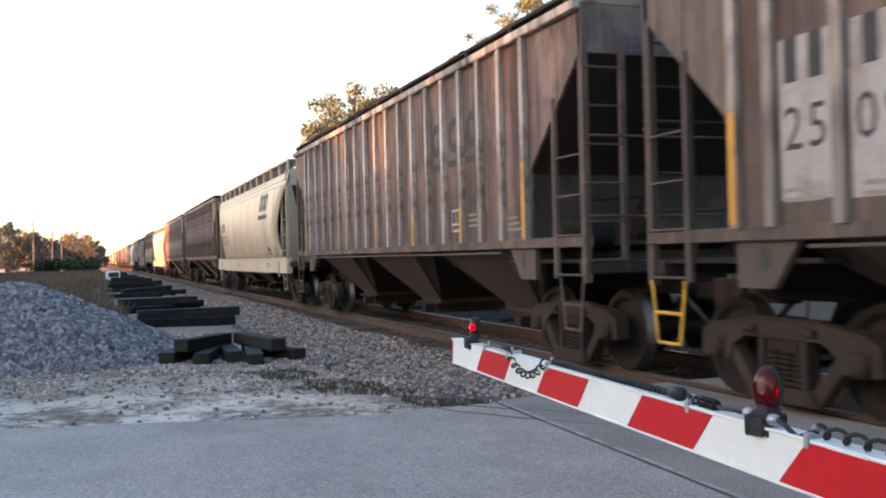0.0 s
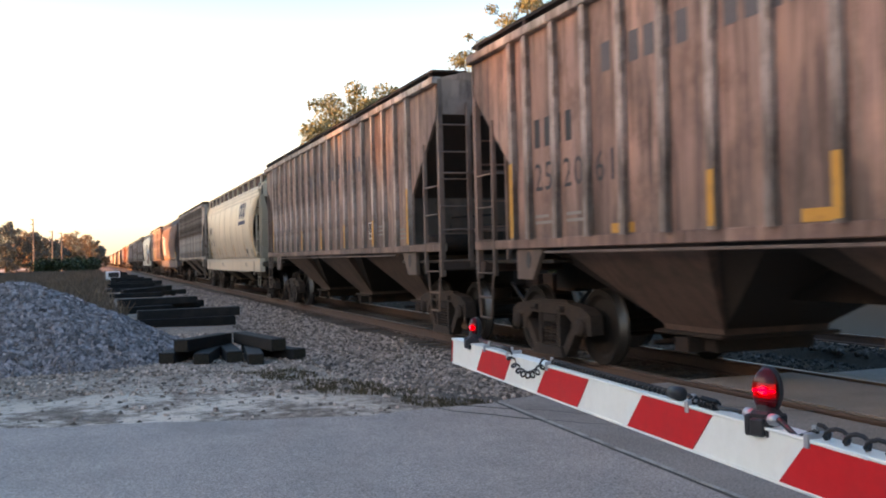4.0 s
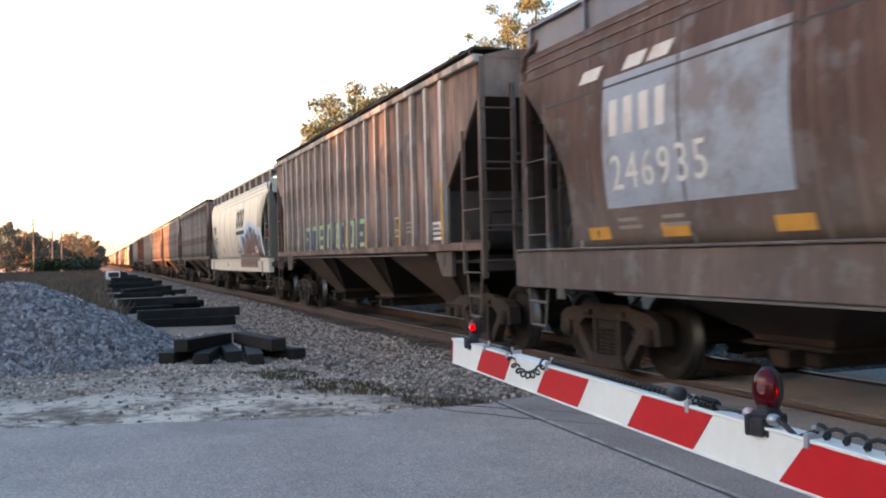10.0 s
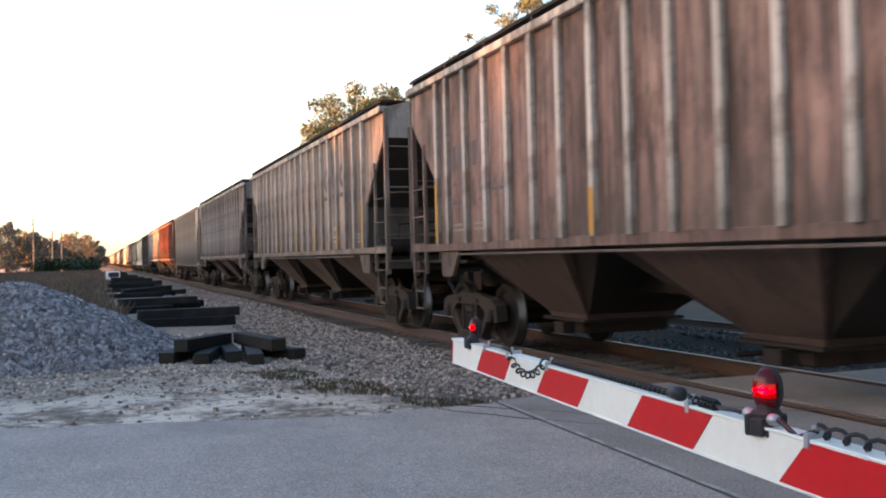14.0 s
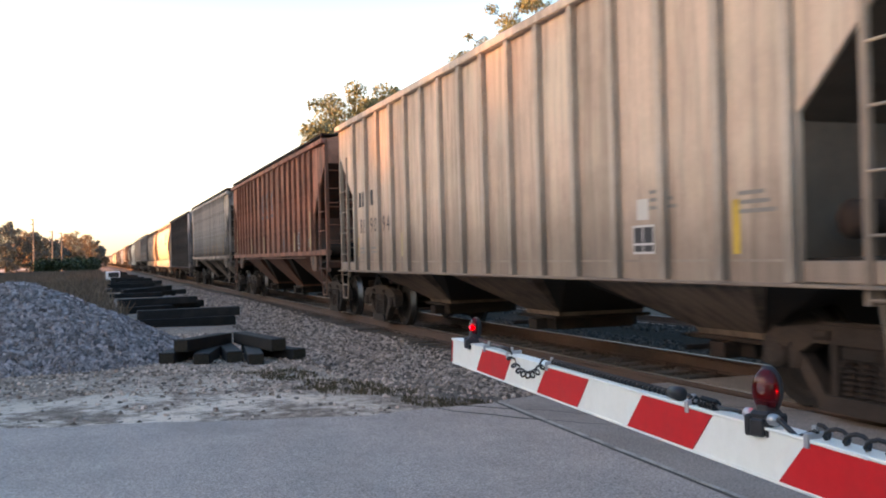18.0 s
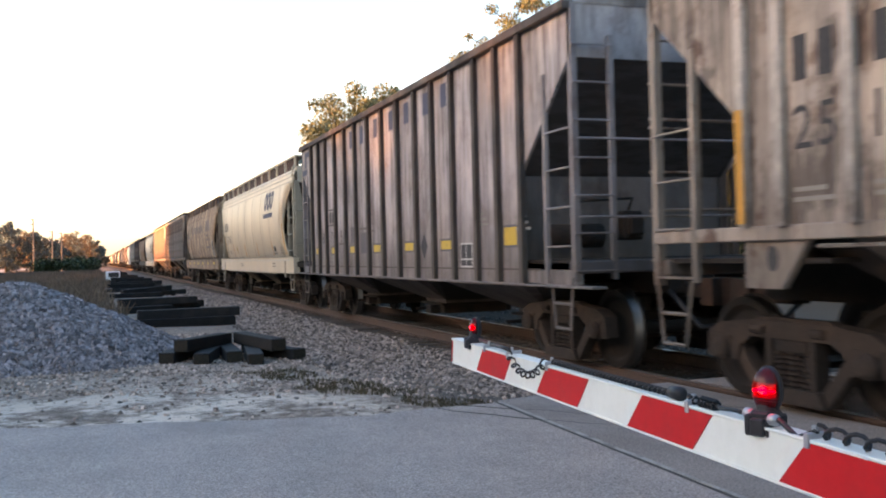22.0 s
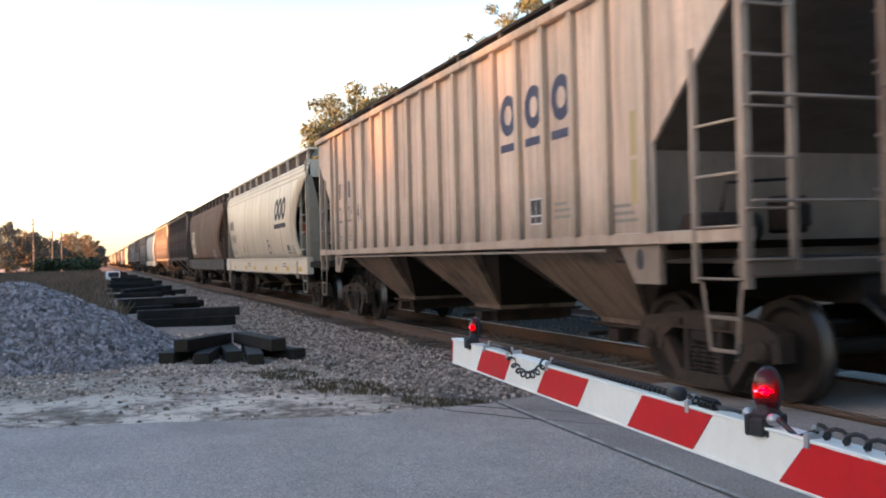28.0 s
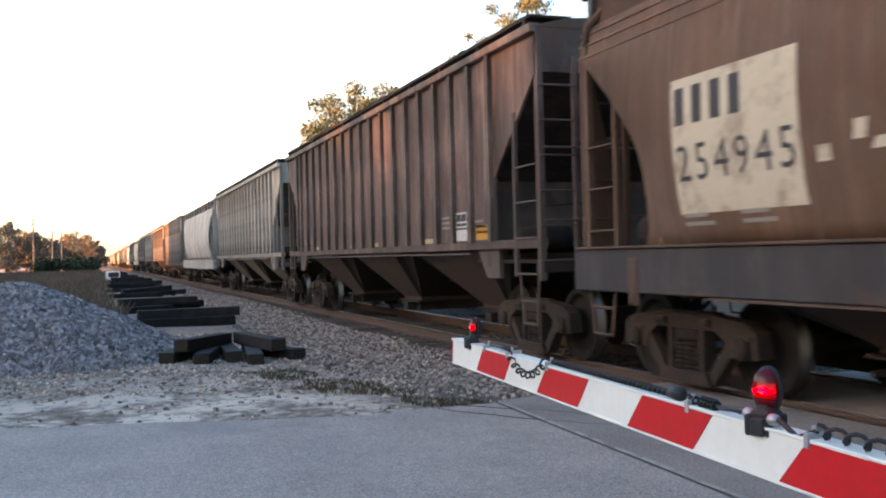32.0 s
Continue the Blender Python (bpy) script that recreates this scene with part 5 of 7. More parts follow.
def livery(base, ribs=None, sill=None, end=None, rust=0.4, dirt=0.5, seed=1.0, spots=0.35, streak_col=DIRT, low=0.5, name="car", run=4.1, run_col=None, post_share=0.64, chips=0.0, low_col=(0.09, 0.07, 0.055), bulk_col=None, peel=RUST, peel_scale=1.3, gloss=0.72):
    c2 = tuple(min(1, c * 1.22) for c in base)
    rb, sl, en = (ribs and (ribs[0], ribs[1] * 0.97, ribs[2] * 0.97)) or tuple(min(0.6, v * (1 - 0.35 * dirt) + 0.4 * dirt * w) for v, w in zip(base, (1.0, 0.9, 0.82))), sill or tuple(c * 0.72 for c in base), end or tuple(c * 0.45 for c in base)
    mk = lambda nm, c, sd, st, vr=0.0, ch=0.0, fd=1.0: surface(nm, c, tuple(min(1, v * 1.2) for v in c), gloss, 0, 0.7, 22, 0.12, 0.004, stain=peel, stain_scale=peel_scale, stain_amount=rust, edge=(0.53, 0.6), streak=streak_col, streak_amount=st, seed=sd, vary=vr, fade=(min(0.7, fd * (c[0] * 2.1 + 0.055)), min(0.62, fd * (c[1] * 2.0 + 0.042)), min(0.55, fd * (c[2] * 1.85 + 0.033))), upper=(run_col or UPPER, min(0.85, 1.3 * st - 0.1), run) if st > 0.18 else None, fade_amount=min(0.85, 1.05 * st), grime=min(0.75, 0.95 * st), lower=(low_col, 1.3, 2.3, low * (0.35 if nm.endswith("_sill") else 1.0)), panels=0.55 * st, spec=0.5 if gloss < 0.5 else 0.3, runs=min(0.7, 0.9 * st if st > 0.2 else 0.25 * st), chips=ch)
    side = mk(name + "_side", base, seed, dirt, ch=chips, fd=0.74)
    rib = mk(name + "_rib", rb, seed + 2, dirt * 0.8, 0.22 * min(1, dirt * 1.5), 0.55 * dirt)
    sil = mk(name + "_sill", sl, seed + 4, dirt * 0.7)
    # recessed ends and bulkheads: body colour darkened for both dirt and the recess's shade
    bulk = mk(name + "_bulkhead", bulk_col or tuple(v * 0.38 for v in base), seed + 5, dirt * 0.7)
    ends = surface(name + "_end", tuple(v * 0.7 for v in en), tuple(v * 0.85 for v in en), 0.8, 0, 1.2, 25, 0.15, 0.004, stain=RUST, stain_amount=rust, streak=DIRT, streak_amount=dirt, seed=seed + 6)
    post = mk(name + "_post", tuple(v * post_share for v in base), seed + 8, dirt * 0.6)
    # hoppers: body colour cut to a fifth, grime and underside shade in one tone
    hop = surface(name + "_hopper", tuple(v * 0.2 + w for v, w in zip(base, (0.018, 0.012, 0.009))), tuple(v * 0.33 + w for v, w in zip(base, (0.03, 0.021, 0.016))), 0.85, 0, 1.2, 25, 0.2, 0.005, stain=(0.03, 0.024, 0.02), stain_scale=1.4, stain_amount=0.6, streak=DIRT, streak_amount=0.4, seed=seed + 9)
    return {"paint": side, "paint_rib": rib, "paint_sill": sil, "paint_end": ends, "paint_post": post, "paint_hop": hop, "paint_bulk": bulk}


def warning_plate(car):
    """A small red plate on the leading bulkhead."""
    bm = bmesh.new()
    box(bm, -1.44, -1.16, -6.38, -6.352, 2.0, 2.28, bevel=0.005)
    part("warning_plate", bm, plate_red, car, "faded red warning plate on the end sheet")


def put_car(kind, front, coat, label, spare=0):
    car = copy_thing(kind, pose(TRACK_X, front + HALF, 0))
    car["label"] = label
    for o in car.children_recursive:
        if o.type == "MESH" and o.data.materials[0].name in coat:
            m = coat[o.data.materials[0].name]
            o.material_slots[0].link = "OBJECT"
            o.material_slots[0].material = m
    if spare:       # far cars: no small pieces on the side that is turned away
        needless = []
        for o in car.children_recursive:
            kind_of = o.name.split(".")[0]
            x = o.matrix_local.translation.x + sum(v[0] for v in o.bound_box) / 8
            if (spare > 1 and kind_of in ("bracket", "inner_slope", "brake_wheel", "brake_cylinder", "gusset", "handrail", "coupler", "jacking_hole", "pipe", "lower_lip", "eaves_line", "end_brace", "outlet_gate", "air_reservoir", "brake_valve", "brake_pipe")) or kind_of in ("rung", "spring", "sill_step", "air_hose", "jacking_pad") or (x > 0 and kind_of in ("rib", "bracket", "seam")):
                needless.append(o)
        bpy.data.batch_remove(needless)
    CARS.append((car, front))
    return car


CARS = []
UPPER = (0.075, 0.042, 0.03)     # rust brown
TAN, CREAM = (0.56, 0.455, 0.335), (0.66, 0.58, 0.475)


def bar_logo_smooth(car, u=3.26, z=2.84, h=0.55, mat=navy_mark, w=0.5):
    """The big slanting block mark with a bar under it, high on a smooth side."""
    block_rings(car, (u, u + w * 1.02, u + w * 2.04), z, h, w, 0.2, mat, bulge, "large dark slanted emblem ring")
    mark(car, "emblem_bar", [(u - 0.1, u + 3.1 * w, z - 0.23, z - 0.1, 0.03)], mat, bulge, "dark blue bar under the emblem")


def logo_ribbed(car, us=(2.93, 3.68, 4.4), z=2.86, h=0.52, w=0.5, mat=navy_mark):
    block_rings(car, us, z, h, w, 0.0, mat, flat_wall, "large dark emblem ring between the ribs")
    for u in us:
        mark(car, "emblem_bar", [(u, u + w, z - 0.2, z - 0.1)], mat, flat_wall, "dark bar under the emblem block")


def diamond(car, u, z, h, mat, wall_x, label):
    """A small square standing on its corner."""
    w = h * 0.42
    mark(car, "hazard_diamond", [(u - 0.005, u + 0.005, z, z + h / 2, -w, w), (u - w, u + w, z + h / 2, z + h, w, -w)], mat, wall_x, label)


def marks_left(car, digits, places, wall_x, z=1.9, h=0.36, mat=black_mark, initials=True):
    if initials:
        letter_row(car, "initial", [places[0] + k * h * 0.78 for k in range(4)], z + h * 1.5, h, h * 0.56, mat, wall_x, "dark block initial")
    numerals(car, digits, places, z, h, mat, wall_x, "dark painted digit")
    fine_print(car, "small_writing", small_lines(places[0], z - 0.32, 2, 0.5) + small_lines(places[0] + 0.8, z - 0.32, 2, 0.5), grey_mark, wall_x, "small dark unreadable writing")


def reflectors(car, us, z, wall_x, mat, w=0.09, h=0.5, label="upright orange reflector strip"):
    for u in us:
        mark(car, "reflector", [(u, u + w, z, z + h)], mat, wall_x, label)


RIB_X = lambda z: 1.601


def rib_strips(car, ks, mat, h=0.48, label="upright orange reflector strip on a rib"):
    """Strips on the faces of the ribs; k counts ribs from the leading end."""
    for k in ks:
        u = RIBS[k]
        mark(car, "reflector", [(u - 0.056, u + 0.042, 1.56, 1.56 + (0.92 if k in (0, 18) else h))], mat, RIB_X, label)


def fleet():
    """Cars in running order: kind, place of the front corner at the start, coat, label, marks."""
    def F(k):
        known = {0: -7.8, 1: 9.1, 2: 26.1, 3: 43.0, 4: 60.1, 5: 77.1, 6: 94.0, 7: 111.15, 8: 128.0, 9: 145.0, 10: 161.8, 11: 179.0, 12: 196.6, 13: 213.2, 14: 230.2, 15: 247.3, 16: 264.04, 17: 280.3, 18: 297.1, 19: 314.1, 20: 331.2, 21: 348.2, 22: 364.8, 23: 381.4}
        if k in known:
            return known[k]
        if k > 23:
            return 381.4 + PITCH * (k - 23)
        a, b = max(q for q in known if q < k), min(q for q in known if q > k)
        return known[a] + (known[b] - known[a]) * (k - a) / (b - a)

    def smooth_tan(k, digits, seed, base=TAN, emblem=navy_mark, low=0.35, wide=0.29, post_share=0.64, where=(3.26, 2.84, 0.55), size=0.5, first=-6.25, strips=True, service=4.4):
        c = put_car(SMOOTH, F(k), livery(base, sill=tuple(v * 1.04 for v in base), end=(0.11, 0.082, 0.06), ribs=tuple(v * 0.55 for v in base), rust=0.06, dirt=0.12, seed=seed, low=low, name="tan", post_share=post_share, gloss=0.4), "smooth-sided tan covered hopper car with dark blue emblem")
        bar_logo_smooth(c, *where, emblem, size)
        marks_left(c, digits, [first + i * wide for i in range(6)], bulge, 1.98, 0.33)
        mark(c, "stripe", [(-7.4, 7.4, 1.30, 1.335)], white_mark, SILL_X, "white line along the sill")
        if strips:
            reflectors(c, (6.2, -6.34), 1.47, bulge, orange_mark, 0.11, 0.88, "long upright orange reflector strip")
            reflectors(c, (4.16, 1.33, -1.4, -4.28), 1.47, bulge, orange_mark, 0.1, 0.44)
        if service:
            placard(c, service, 1.47, bulge, 0.42, 0.28)
        fine_print(c, "small_writing", small_lines(5.48, 1.66, 3, 0.54), grey_mark, bulge, "small grey unreadable writing")
        fine_print(c, "sill_writing", small_lines(4.6, 1.2, 2, 0.7) + small_lines(-2.0, 1.2, 2, 0.8), grey_mark, SILL_X, "small grey unreadable writing on the sill")
        diamond(c, -3.3, 1.52, 0.42, faint_mark, bulge, "small faded hazard diamond")
        return c

    def ribbed(k, base, digits, seed, label, rust=0.4, dirt=0.6, ribs=None, kind=RIBBED, marks=True, mat=black_mark, logo=None, strips=orange_mark, patch=None, places=None, run=4.1, rib_nos=(3, 6, 9, 12), panel_at=(3.78, 1.7, flat_wall, 0.33, 0.32), chips=0.0, patch_coat=white_mark, number_z=2.1, number_h=0.34, initials=True):
        base = (base[0], base[1] * 0.94, base[2] * 0.95) if base[0] > 0.3 else (base[0], base[1] * 0.88, base[2] * 0.87)
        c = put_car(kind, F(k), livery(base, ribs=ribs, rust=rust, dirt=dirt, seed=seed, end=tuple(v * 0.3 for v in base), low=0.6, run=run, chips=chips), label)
        if patch:
            for r in patch:
                mark(c, "repainted_patch", [r], patch_coat, lambda z: 1.5265, "pale repainted patch")
        if marks:
            marks_left(c, digits, places or [-5.88, -5.62, -5.15, -4.89, -4.42, -4.16], flat_wall, number_z, number_h, mat, initials)
        if logo:
            logo_ribbed(c, mat=logo)
        if strips:
            if kind is RIBBED:
                rib_strips(c, (0, 18) + rib_nos, strips, label="upright yellow reflector strip on a rib" if strips is yellow_mark else "upright orange reflector strip on a rib")
        placard(c, *panel_at)
        fine_print(c, "small_writing", small_lines(4.42, 1.9, 3, 0.46) + small_lines(5.76, 1.8, 3, 0.46), grey_mark, flat_wall, "small grey unreadable writing")
        return c

    def family(c, mat=faded_mark, z=3.07, h=0.3, at=-1.55):
        us = [at + 0.27 * i for i in range(6)] + [at + 1.78 + 0.27 * i for i in range(5)] + [at + 3.25 + 0.27 * i for i in range(6)]
        letter_row(c, "road_name_letter", us, z, h, 0.24, mat, flat_wall, "faded block letter along the top")

    P6 = [(-5.92, -5.31, 1.72, 2.95), (-5.19, -4.58, 1.7, 2.95), (-4.46, -3.85, 1.72, 2.86)]
    c = ribbed(0, (0.105, 0.083, 0.073), "250915", 1, "weathered brown ribbed covered hopper car with white number patch", 0.4, 0.45, patch=P6, patch_coat=dull_mark)
    for o in c.children:       # its rear stirrup on the near side is painted yellow
        mid = sum((Vector(v) for v in o.bound_box), Vector()) / 8
        if o.name.startswith("sill_step") and mid.x < 0 < mid.y:
            o.material_slots[0].material = yellow_paint
            o["label"] = "yellow steel stirrup step"
    c = ribbed(1, (0.17, 0.123, 0.108), "250512", 2, "dirty brown ribbed covered hopper car with faded block letters", 0.45, 0.7, ribs=(0.5, 0.42, 0.37), logo=black_mark, mat=faded_mark, rib_nos=(3, 6, 9, 12))
    smooth_tan(2, "255230", 3)
    c = ribbed(3, (0.29, 0.19, 0.155), "252061", 4, "brown ribbed covered hopper car with pale repainted panels", 0.45, 0.6, patch=[(2.15, 2.76, 1.6, 3.75)], patch_coat=lilac_mark, strips=orange_mark, rib_nos=(3, 5, 8, 10, 12))
    family(c, z=3.22, at=-4.25)
    for u in (2.25, -1.3, -4.1):
        mark(c, "patch", [(u, u + 0.45, 1.55, 1.65)], orange_mark, flat_wall, "orange touched-up paint at the sill")
    c = ribbed(4, (0.25, 0.185, 0.155), "252028", 5, "faded brown ribbed covered hopper car with block letters", 0.4, 0.6)
    family(c)
    smooth_tan(5, "254766", 6)
    c = ribbed(6, (0.47, 0.395, 0.335), "251322", 7, "peeling whitish-brown ribbed covered hopper car", 0.8, 0.7, patch=P6, run=3.9, rib_nos=(5, 9), panel_at=(4.38, 1.7, flat_wall, 0.4, 0.76), chips=0.5, ribs=(0.5, 0.43, 0.375))
    diamond(c, 2.5, 1.55, 0.42, faded_mark, flat_wall, "dark painted-out diamond")
    mark(c, "oval", ellipse(3.85, 2.5, 0.1, 0.32, 14), faded_mark, flat_wall, "upright dark painted oval")
    family(c)
    mark(c, "outlined_panel", [(-4.2, -2.1, 2.1, 2.16), (-4.2, -2.1, 3.7, 3.76), (-4.25, -4.2, 2.16, 3.7), (-2.1, -2.05, 2.16, 3.7)] + small_lines(-3.95, 2.72, 2, 1.6, 0.3, 0.14) + block_letters((-3.7, -2.95), 3.0, 0.55, 0.6), faded_mark, flat_wall, "large outlined panel of faded writing")
    # rust-brown smooth car with a white number panel
    c = put_car(SMOOTH, F(7), livery((0.085, 0.042, 0.034), sill=(0.085, 0.056, 0.05), end=(0.14, 0.145, 0.17), ribs=(0.09, 0.06, 0.052), rust=0.42, dirt=0.4, seed=8, streak_col=(0.05, 0.026, 0.02), low=0.45, low_col=(0.17, 0.165, 0.15), bulk_col=(0.2, 0.22, 0.26), peel=(0.2, 0.215, 0.22), peel_scale=2.1), "rust-brown smooth covered hopper car with white number panel")
    mark(c, "number_panel", [(-5.6, -2.8, 1.8, 3.12, 0.05)], panel_blue, lambda z: bulge(z) - 0.003, "pale grey number panel")
    marks_left(c, "246935", [-5.45 + 0.28 * i for i in range(6)], bulge, 1.98, 0.36, white_mark)
    reflectors(c, (6.08,), 1.7, bulge, orange_mark, 0.42, 0.24, "square orange reflector")
    for u in (-6.1, -4.7, -3.1, -0.96, 0.8, 2.6, 4.52):
        mark(c, "reflector", [(u, u + 0.44, 1.49, 1.62)], orange_mark, bulge, "orange reflector strip")
    fine_print(c, "patch", [(5.32, 5.84, 1.44, 1.9), (-1.6, -1.2, 1.46, 1.6), (5.02, 5.19, 1.58, 1.78), (-1.2, -0.6, 1.52, 1.8), (1.0, 1.5, 1.5, 1.75), (3.2, 3.6, 1.5, 1.8)], grey_mark, bulge, "pale repainted patch")
    fine_print(c, "top_mark", [(-6.1, -5.7, 3.15, 3.28, 0.1), (-5.2, -4.85, 3.15, 3.28, 0.1), (-4.75, -4.4, 3.15, 3.28, 0.1)], white_mark, bulge, "short white slanted mark")
    mark(c, "joint_line", [(-6.9, 7.0, 3.02, 3.045)], black_mark, bulge, "dark horizontal joint line")
    fine_print(c, "small_mark", [(6.25, 6.28, 2.2, 2.72), (6.44, 6.47, 2.2, 2.72)] + [(6.32, 6.4, 2.24 + 0.09 * i, 2.29 + 0.09 * i) for i in range(5)], grey_mark, bulge, "small pale mark in an outlined column")
    for o in c.children_recursive:       # its walkways are of bare grey steel
        if o.name.split(".")[0] in ("walkway_screen", "running_board", "bracket"):
            o.material_slots[0].link = "OBJECT"
            o.material_slots[0].material = grating_grey
    # ribbed car with green spray paint
    c = ribbed(8, (0.21, 0.15, 0.125), "261317", 9, "brown ribbed covered hopper car with green spray-painted letters", 0.4, 0.6, rib_nos=(3, 6, 8), panel_at=(3.8, 1.7, flat_wall, 0.24, 0.34), ribs=(0.44, 0.375, 0.33))
    block_rings(c, (2.93, 3.68, 4.4), 2.86, 0.56, 0.5, 0.0, faded_mark, flat_wall, "faded dark emblem ring between the ribs")
    mark(c, "service_plate", [(5.8, 6.28, 1.6, 1.88)], white_mark, flat_wall, "whitish service plate")
    mark(c, "spray_ground", [(-4.13, 1.93, 1.56, 2.14)], navy_mark, flat_wall, "dark blue spray-painted ground")
    for i in range(7):
        u = -4.08 + 0.86 * i
        mark(c, "spray_letter", [(u, u + 0.14, 1.58, 2.1, 0.08), (u + 0.08, u + 0.72, 2.02, 2.12)] + ([(u + 0.55, u + 0.68, 1.58, 2.04, 0.06)] if i % 2 else [(u + 0.12, u + 0.55, 1.78, 1.86)]) + ([(u + 0.1, u + 0.66, 1.57, 1.65)] if i in (2, 4, 5, 6) else []), spray_green, lambda z: 1.536, "pale green spray-painted block shape")
    # white smooth car with spray paint
    c = smooth_tan(9, "248037", 10, CREAM, black_mark, 0.2, 0.225, 0.22, (0.88, 2.5, 0.68), 0.62, -6.28, False, None)
    warning_plate(c)
    halo = [q for u in np.arange(2.0, 6.5, 0.3) for q in ellipse(u, 1.98 + 0.14 * math.sin(1.9 * u), 0.34, 0.56, 24)]
    mark(c, "spray_halo", halo, spray_pale, lambda z: bulge(z) - 0.002, "pale blue spray-painted halo")

    def bubble(i, u, grow):     # one bloated letter: a stem, a bowl and a foot that lean on one another
        w, top = 0.15 + 0.03 * (i % 3), 2.02 + 0.16 * math.sin(1.9 * u)
        return (ellipse(u, top - 0.14, w + grow, 0.4 + grow, 20, 0.25 - 0.1 * (i % 2)) + ellipse(u + 0.17, top + 0.1 - 0.2 * (i % 2), 0.2 + grow, 0.17 + grow, 14)
                + ellipse(u + 0.1, top - 0.42, 0.27 + grow, 0.12 + grow, 12))
    row = list(enumerate(np.arange(2.15, 6.2, 0.46)))
    for i, u in row:
        step = 0.0012 * (i % 2)
        mark(c, "spray_outline", bubble(i, u, 0.055), black_mark, lambda z, s=step: bulge(z) + s, "black outline of a spray-painted letter")
        mark(c, "spray_letter", bubble(i, u, 0.0), spray_brown, lambda z, s=step: bulge(z) + 0.003 + s, "brown bubble-shaped spray-painted letter")
        mark(c, "spray_stroke", ellipse(u + 0.02, 2.0 + 0.16 * math.sin(1.9 * u), 0.028, 0.22, 12, 0.3), spray_blue if i % 2 else spray_pale, lambda z: bulge(z) + 0.006, "blue stroke in the spray paint")
    mark(c, "spray_foot", [q for i, u in row for q in ellipse(u, 1.32, 0.33, 0.26, 14, 0.2)], spray_brown, SILL_X, "brown spray paint running over the sill")
    mark(c, "spray_foot", [q for i, u in row for q in ellipse(u + 0.1, 1.34, 0.05, 0.2, 10, 0.5)], black_mark, lambda z: SILL_X(z) + 0.003, "black spray strokes on the sill")
    mark(c, "panel_ground", [(4.85, 5.46, 1.43, 1.8)], white_mark, lambda z: bulge(z) + 0.008, "white ground of the service panel")
    placard(c, 4.98, 1.48, lambda z: bulge(z) + 0.01, 0.34, 0.27)
    mark(c, "scrawl", [(u, u + 0.045, 1.5, 1.85 + 0.1 * math.sin(9 * u), 0.18) for u in np.arange(0.75, 1.85, 0.14)] + [(0.72, 1.9, 1.62, 1.66)], black_mark, bulge, "thin black scrawl")
    reflectors(c, (2.45, 4.15), 1.45, lambda z: bulge(z) + 0.012, orange_mark, 0.12, 0.44)
    reflectors(c, (5.97,), 1.45, lambda z: bulge(z) + 0.012, orange_mark, 0.14, 0.86, "long upright orange reflector strip")
    mark(c, "service_plate", [(5.82, 6.62, 1.0, 1.3)], white_mark, lambda z: SILL_X(z) + 0.006, "whitish service plate on the sill")
    c = ribbed(10, (0.23, 0.148, 0.125), "251544", 11, "dark brown soot-stained ribbed covered hopper car", 0.45, 0.65, ribs=(0.46, 0.4, 0.35), mat=faded_mark, rib_nos=(5, 11), chips=0.3)
    fine_print(c, "emblem_block", [(5.78, 6.2, 2.75, 3.0), (5.78, 6.3, 3.2, 3.5), (5.8, 6.25, 2.5, 2.66)], black_mark, flat_wall, "dark remains of a large emblem")
    ribbed(11, (0.28, 0.225, 0.185), "253406", 12, "dusty beige ribbed covered hopper car with block letters", 0.3, 0.55, logo=faded_mark)
    c = ribbed(12, (0.25, 0.2, 0.18), "259656", 13, "grey-brown ribbed covered hopper car with yellow reflectors", 0.4, 0.6, logo=navy_mark, strips=None, mat=faded_mark)
    reflectors(c, (6.1, -6.74), 1.65, flat_wall, yellow_mark, 0.1, 0.95, "long upright yellow reflector strip")
    diamond(c, -1.35, 1.6, 0.34, faded_mark, flat_wall, "dark painted-out diamond")
    for u in (2.0, 0.2, -1.25, -3.0, -5.2, 3.7):
        mark(c, "reflector", [(u, u + 0.44, 1.55, 1.66)], yellow_mark, flat_wall, "yellow reflector strip")
    # tan panelled car
    c = ribbed(13, (0.58, 0.445, 0.335), "889094", 14, "clean tan ribbed covered hopper car with low sides", 0.08, 0.25, kind=PANELLED, strips=None, places=[-6.2, -5.95, -5.43, -5.17, -4.6, -4.33], number_z=1.83, number_h=0.29, initials=False, panel_at=(4.12, 1.33, flat_wall, 0.38, 0.28))
    letter_row(c, "initial", [-6.26, -6.0, -5.4], 2.35, 0.29, 0.24, black_mark, flat_wall, "dark block initial")
    reflectors(c, (-3.47, -6.36), 1.36, flat_wall, faint_mark, 0.09, 0.4, "faded upright yellow reflector strip")
    reflectors(c, (5.68,), 1.32, flat_wall, yellow_mark, 0.09, 0.45, "upright yellow reflector strip")
    mark(c, "service_plate", [(4.2, 4.4, 1.66, 1.86)], white_mark, flat_wall, "small whitish service plate")
    c = ribbed(14, (0.36, 0.14, 0.083), "251028", 15, "rust-red ribbed covered hopper car", 0.5, 0.5, ribs=(0.31, 0.118, 0.075), kind=WIDE, mat=faded_mark, strips=None, places=[-5.66, -5.38, -5.02, -4.75, -4.32, -4.05], number_z=2.22, number_h=0.22, panel_at=(4.6, 1.6, flat_wall, 0.36, 0.44))
    for u, h in ((6.42, 0.92), (4.42, 0.48), (-0.42, 0.48), (-2.98, 0.48), (-6.42, 0.92)):
        mark(c, "reflector", [(u - 0.056, u + 0.042, 1.56, 1.56 + h)], faint_mark, RIB_X, "upright yellow reflector strip on a rib")
    logo_ribbed(c, us=(-1.16, -0.32, 0.52), z=2.8, h=0.6, w=0.6, mat=faded_mark)
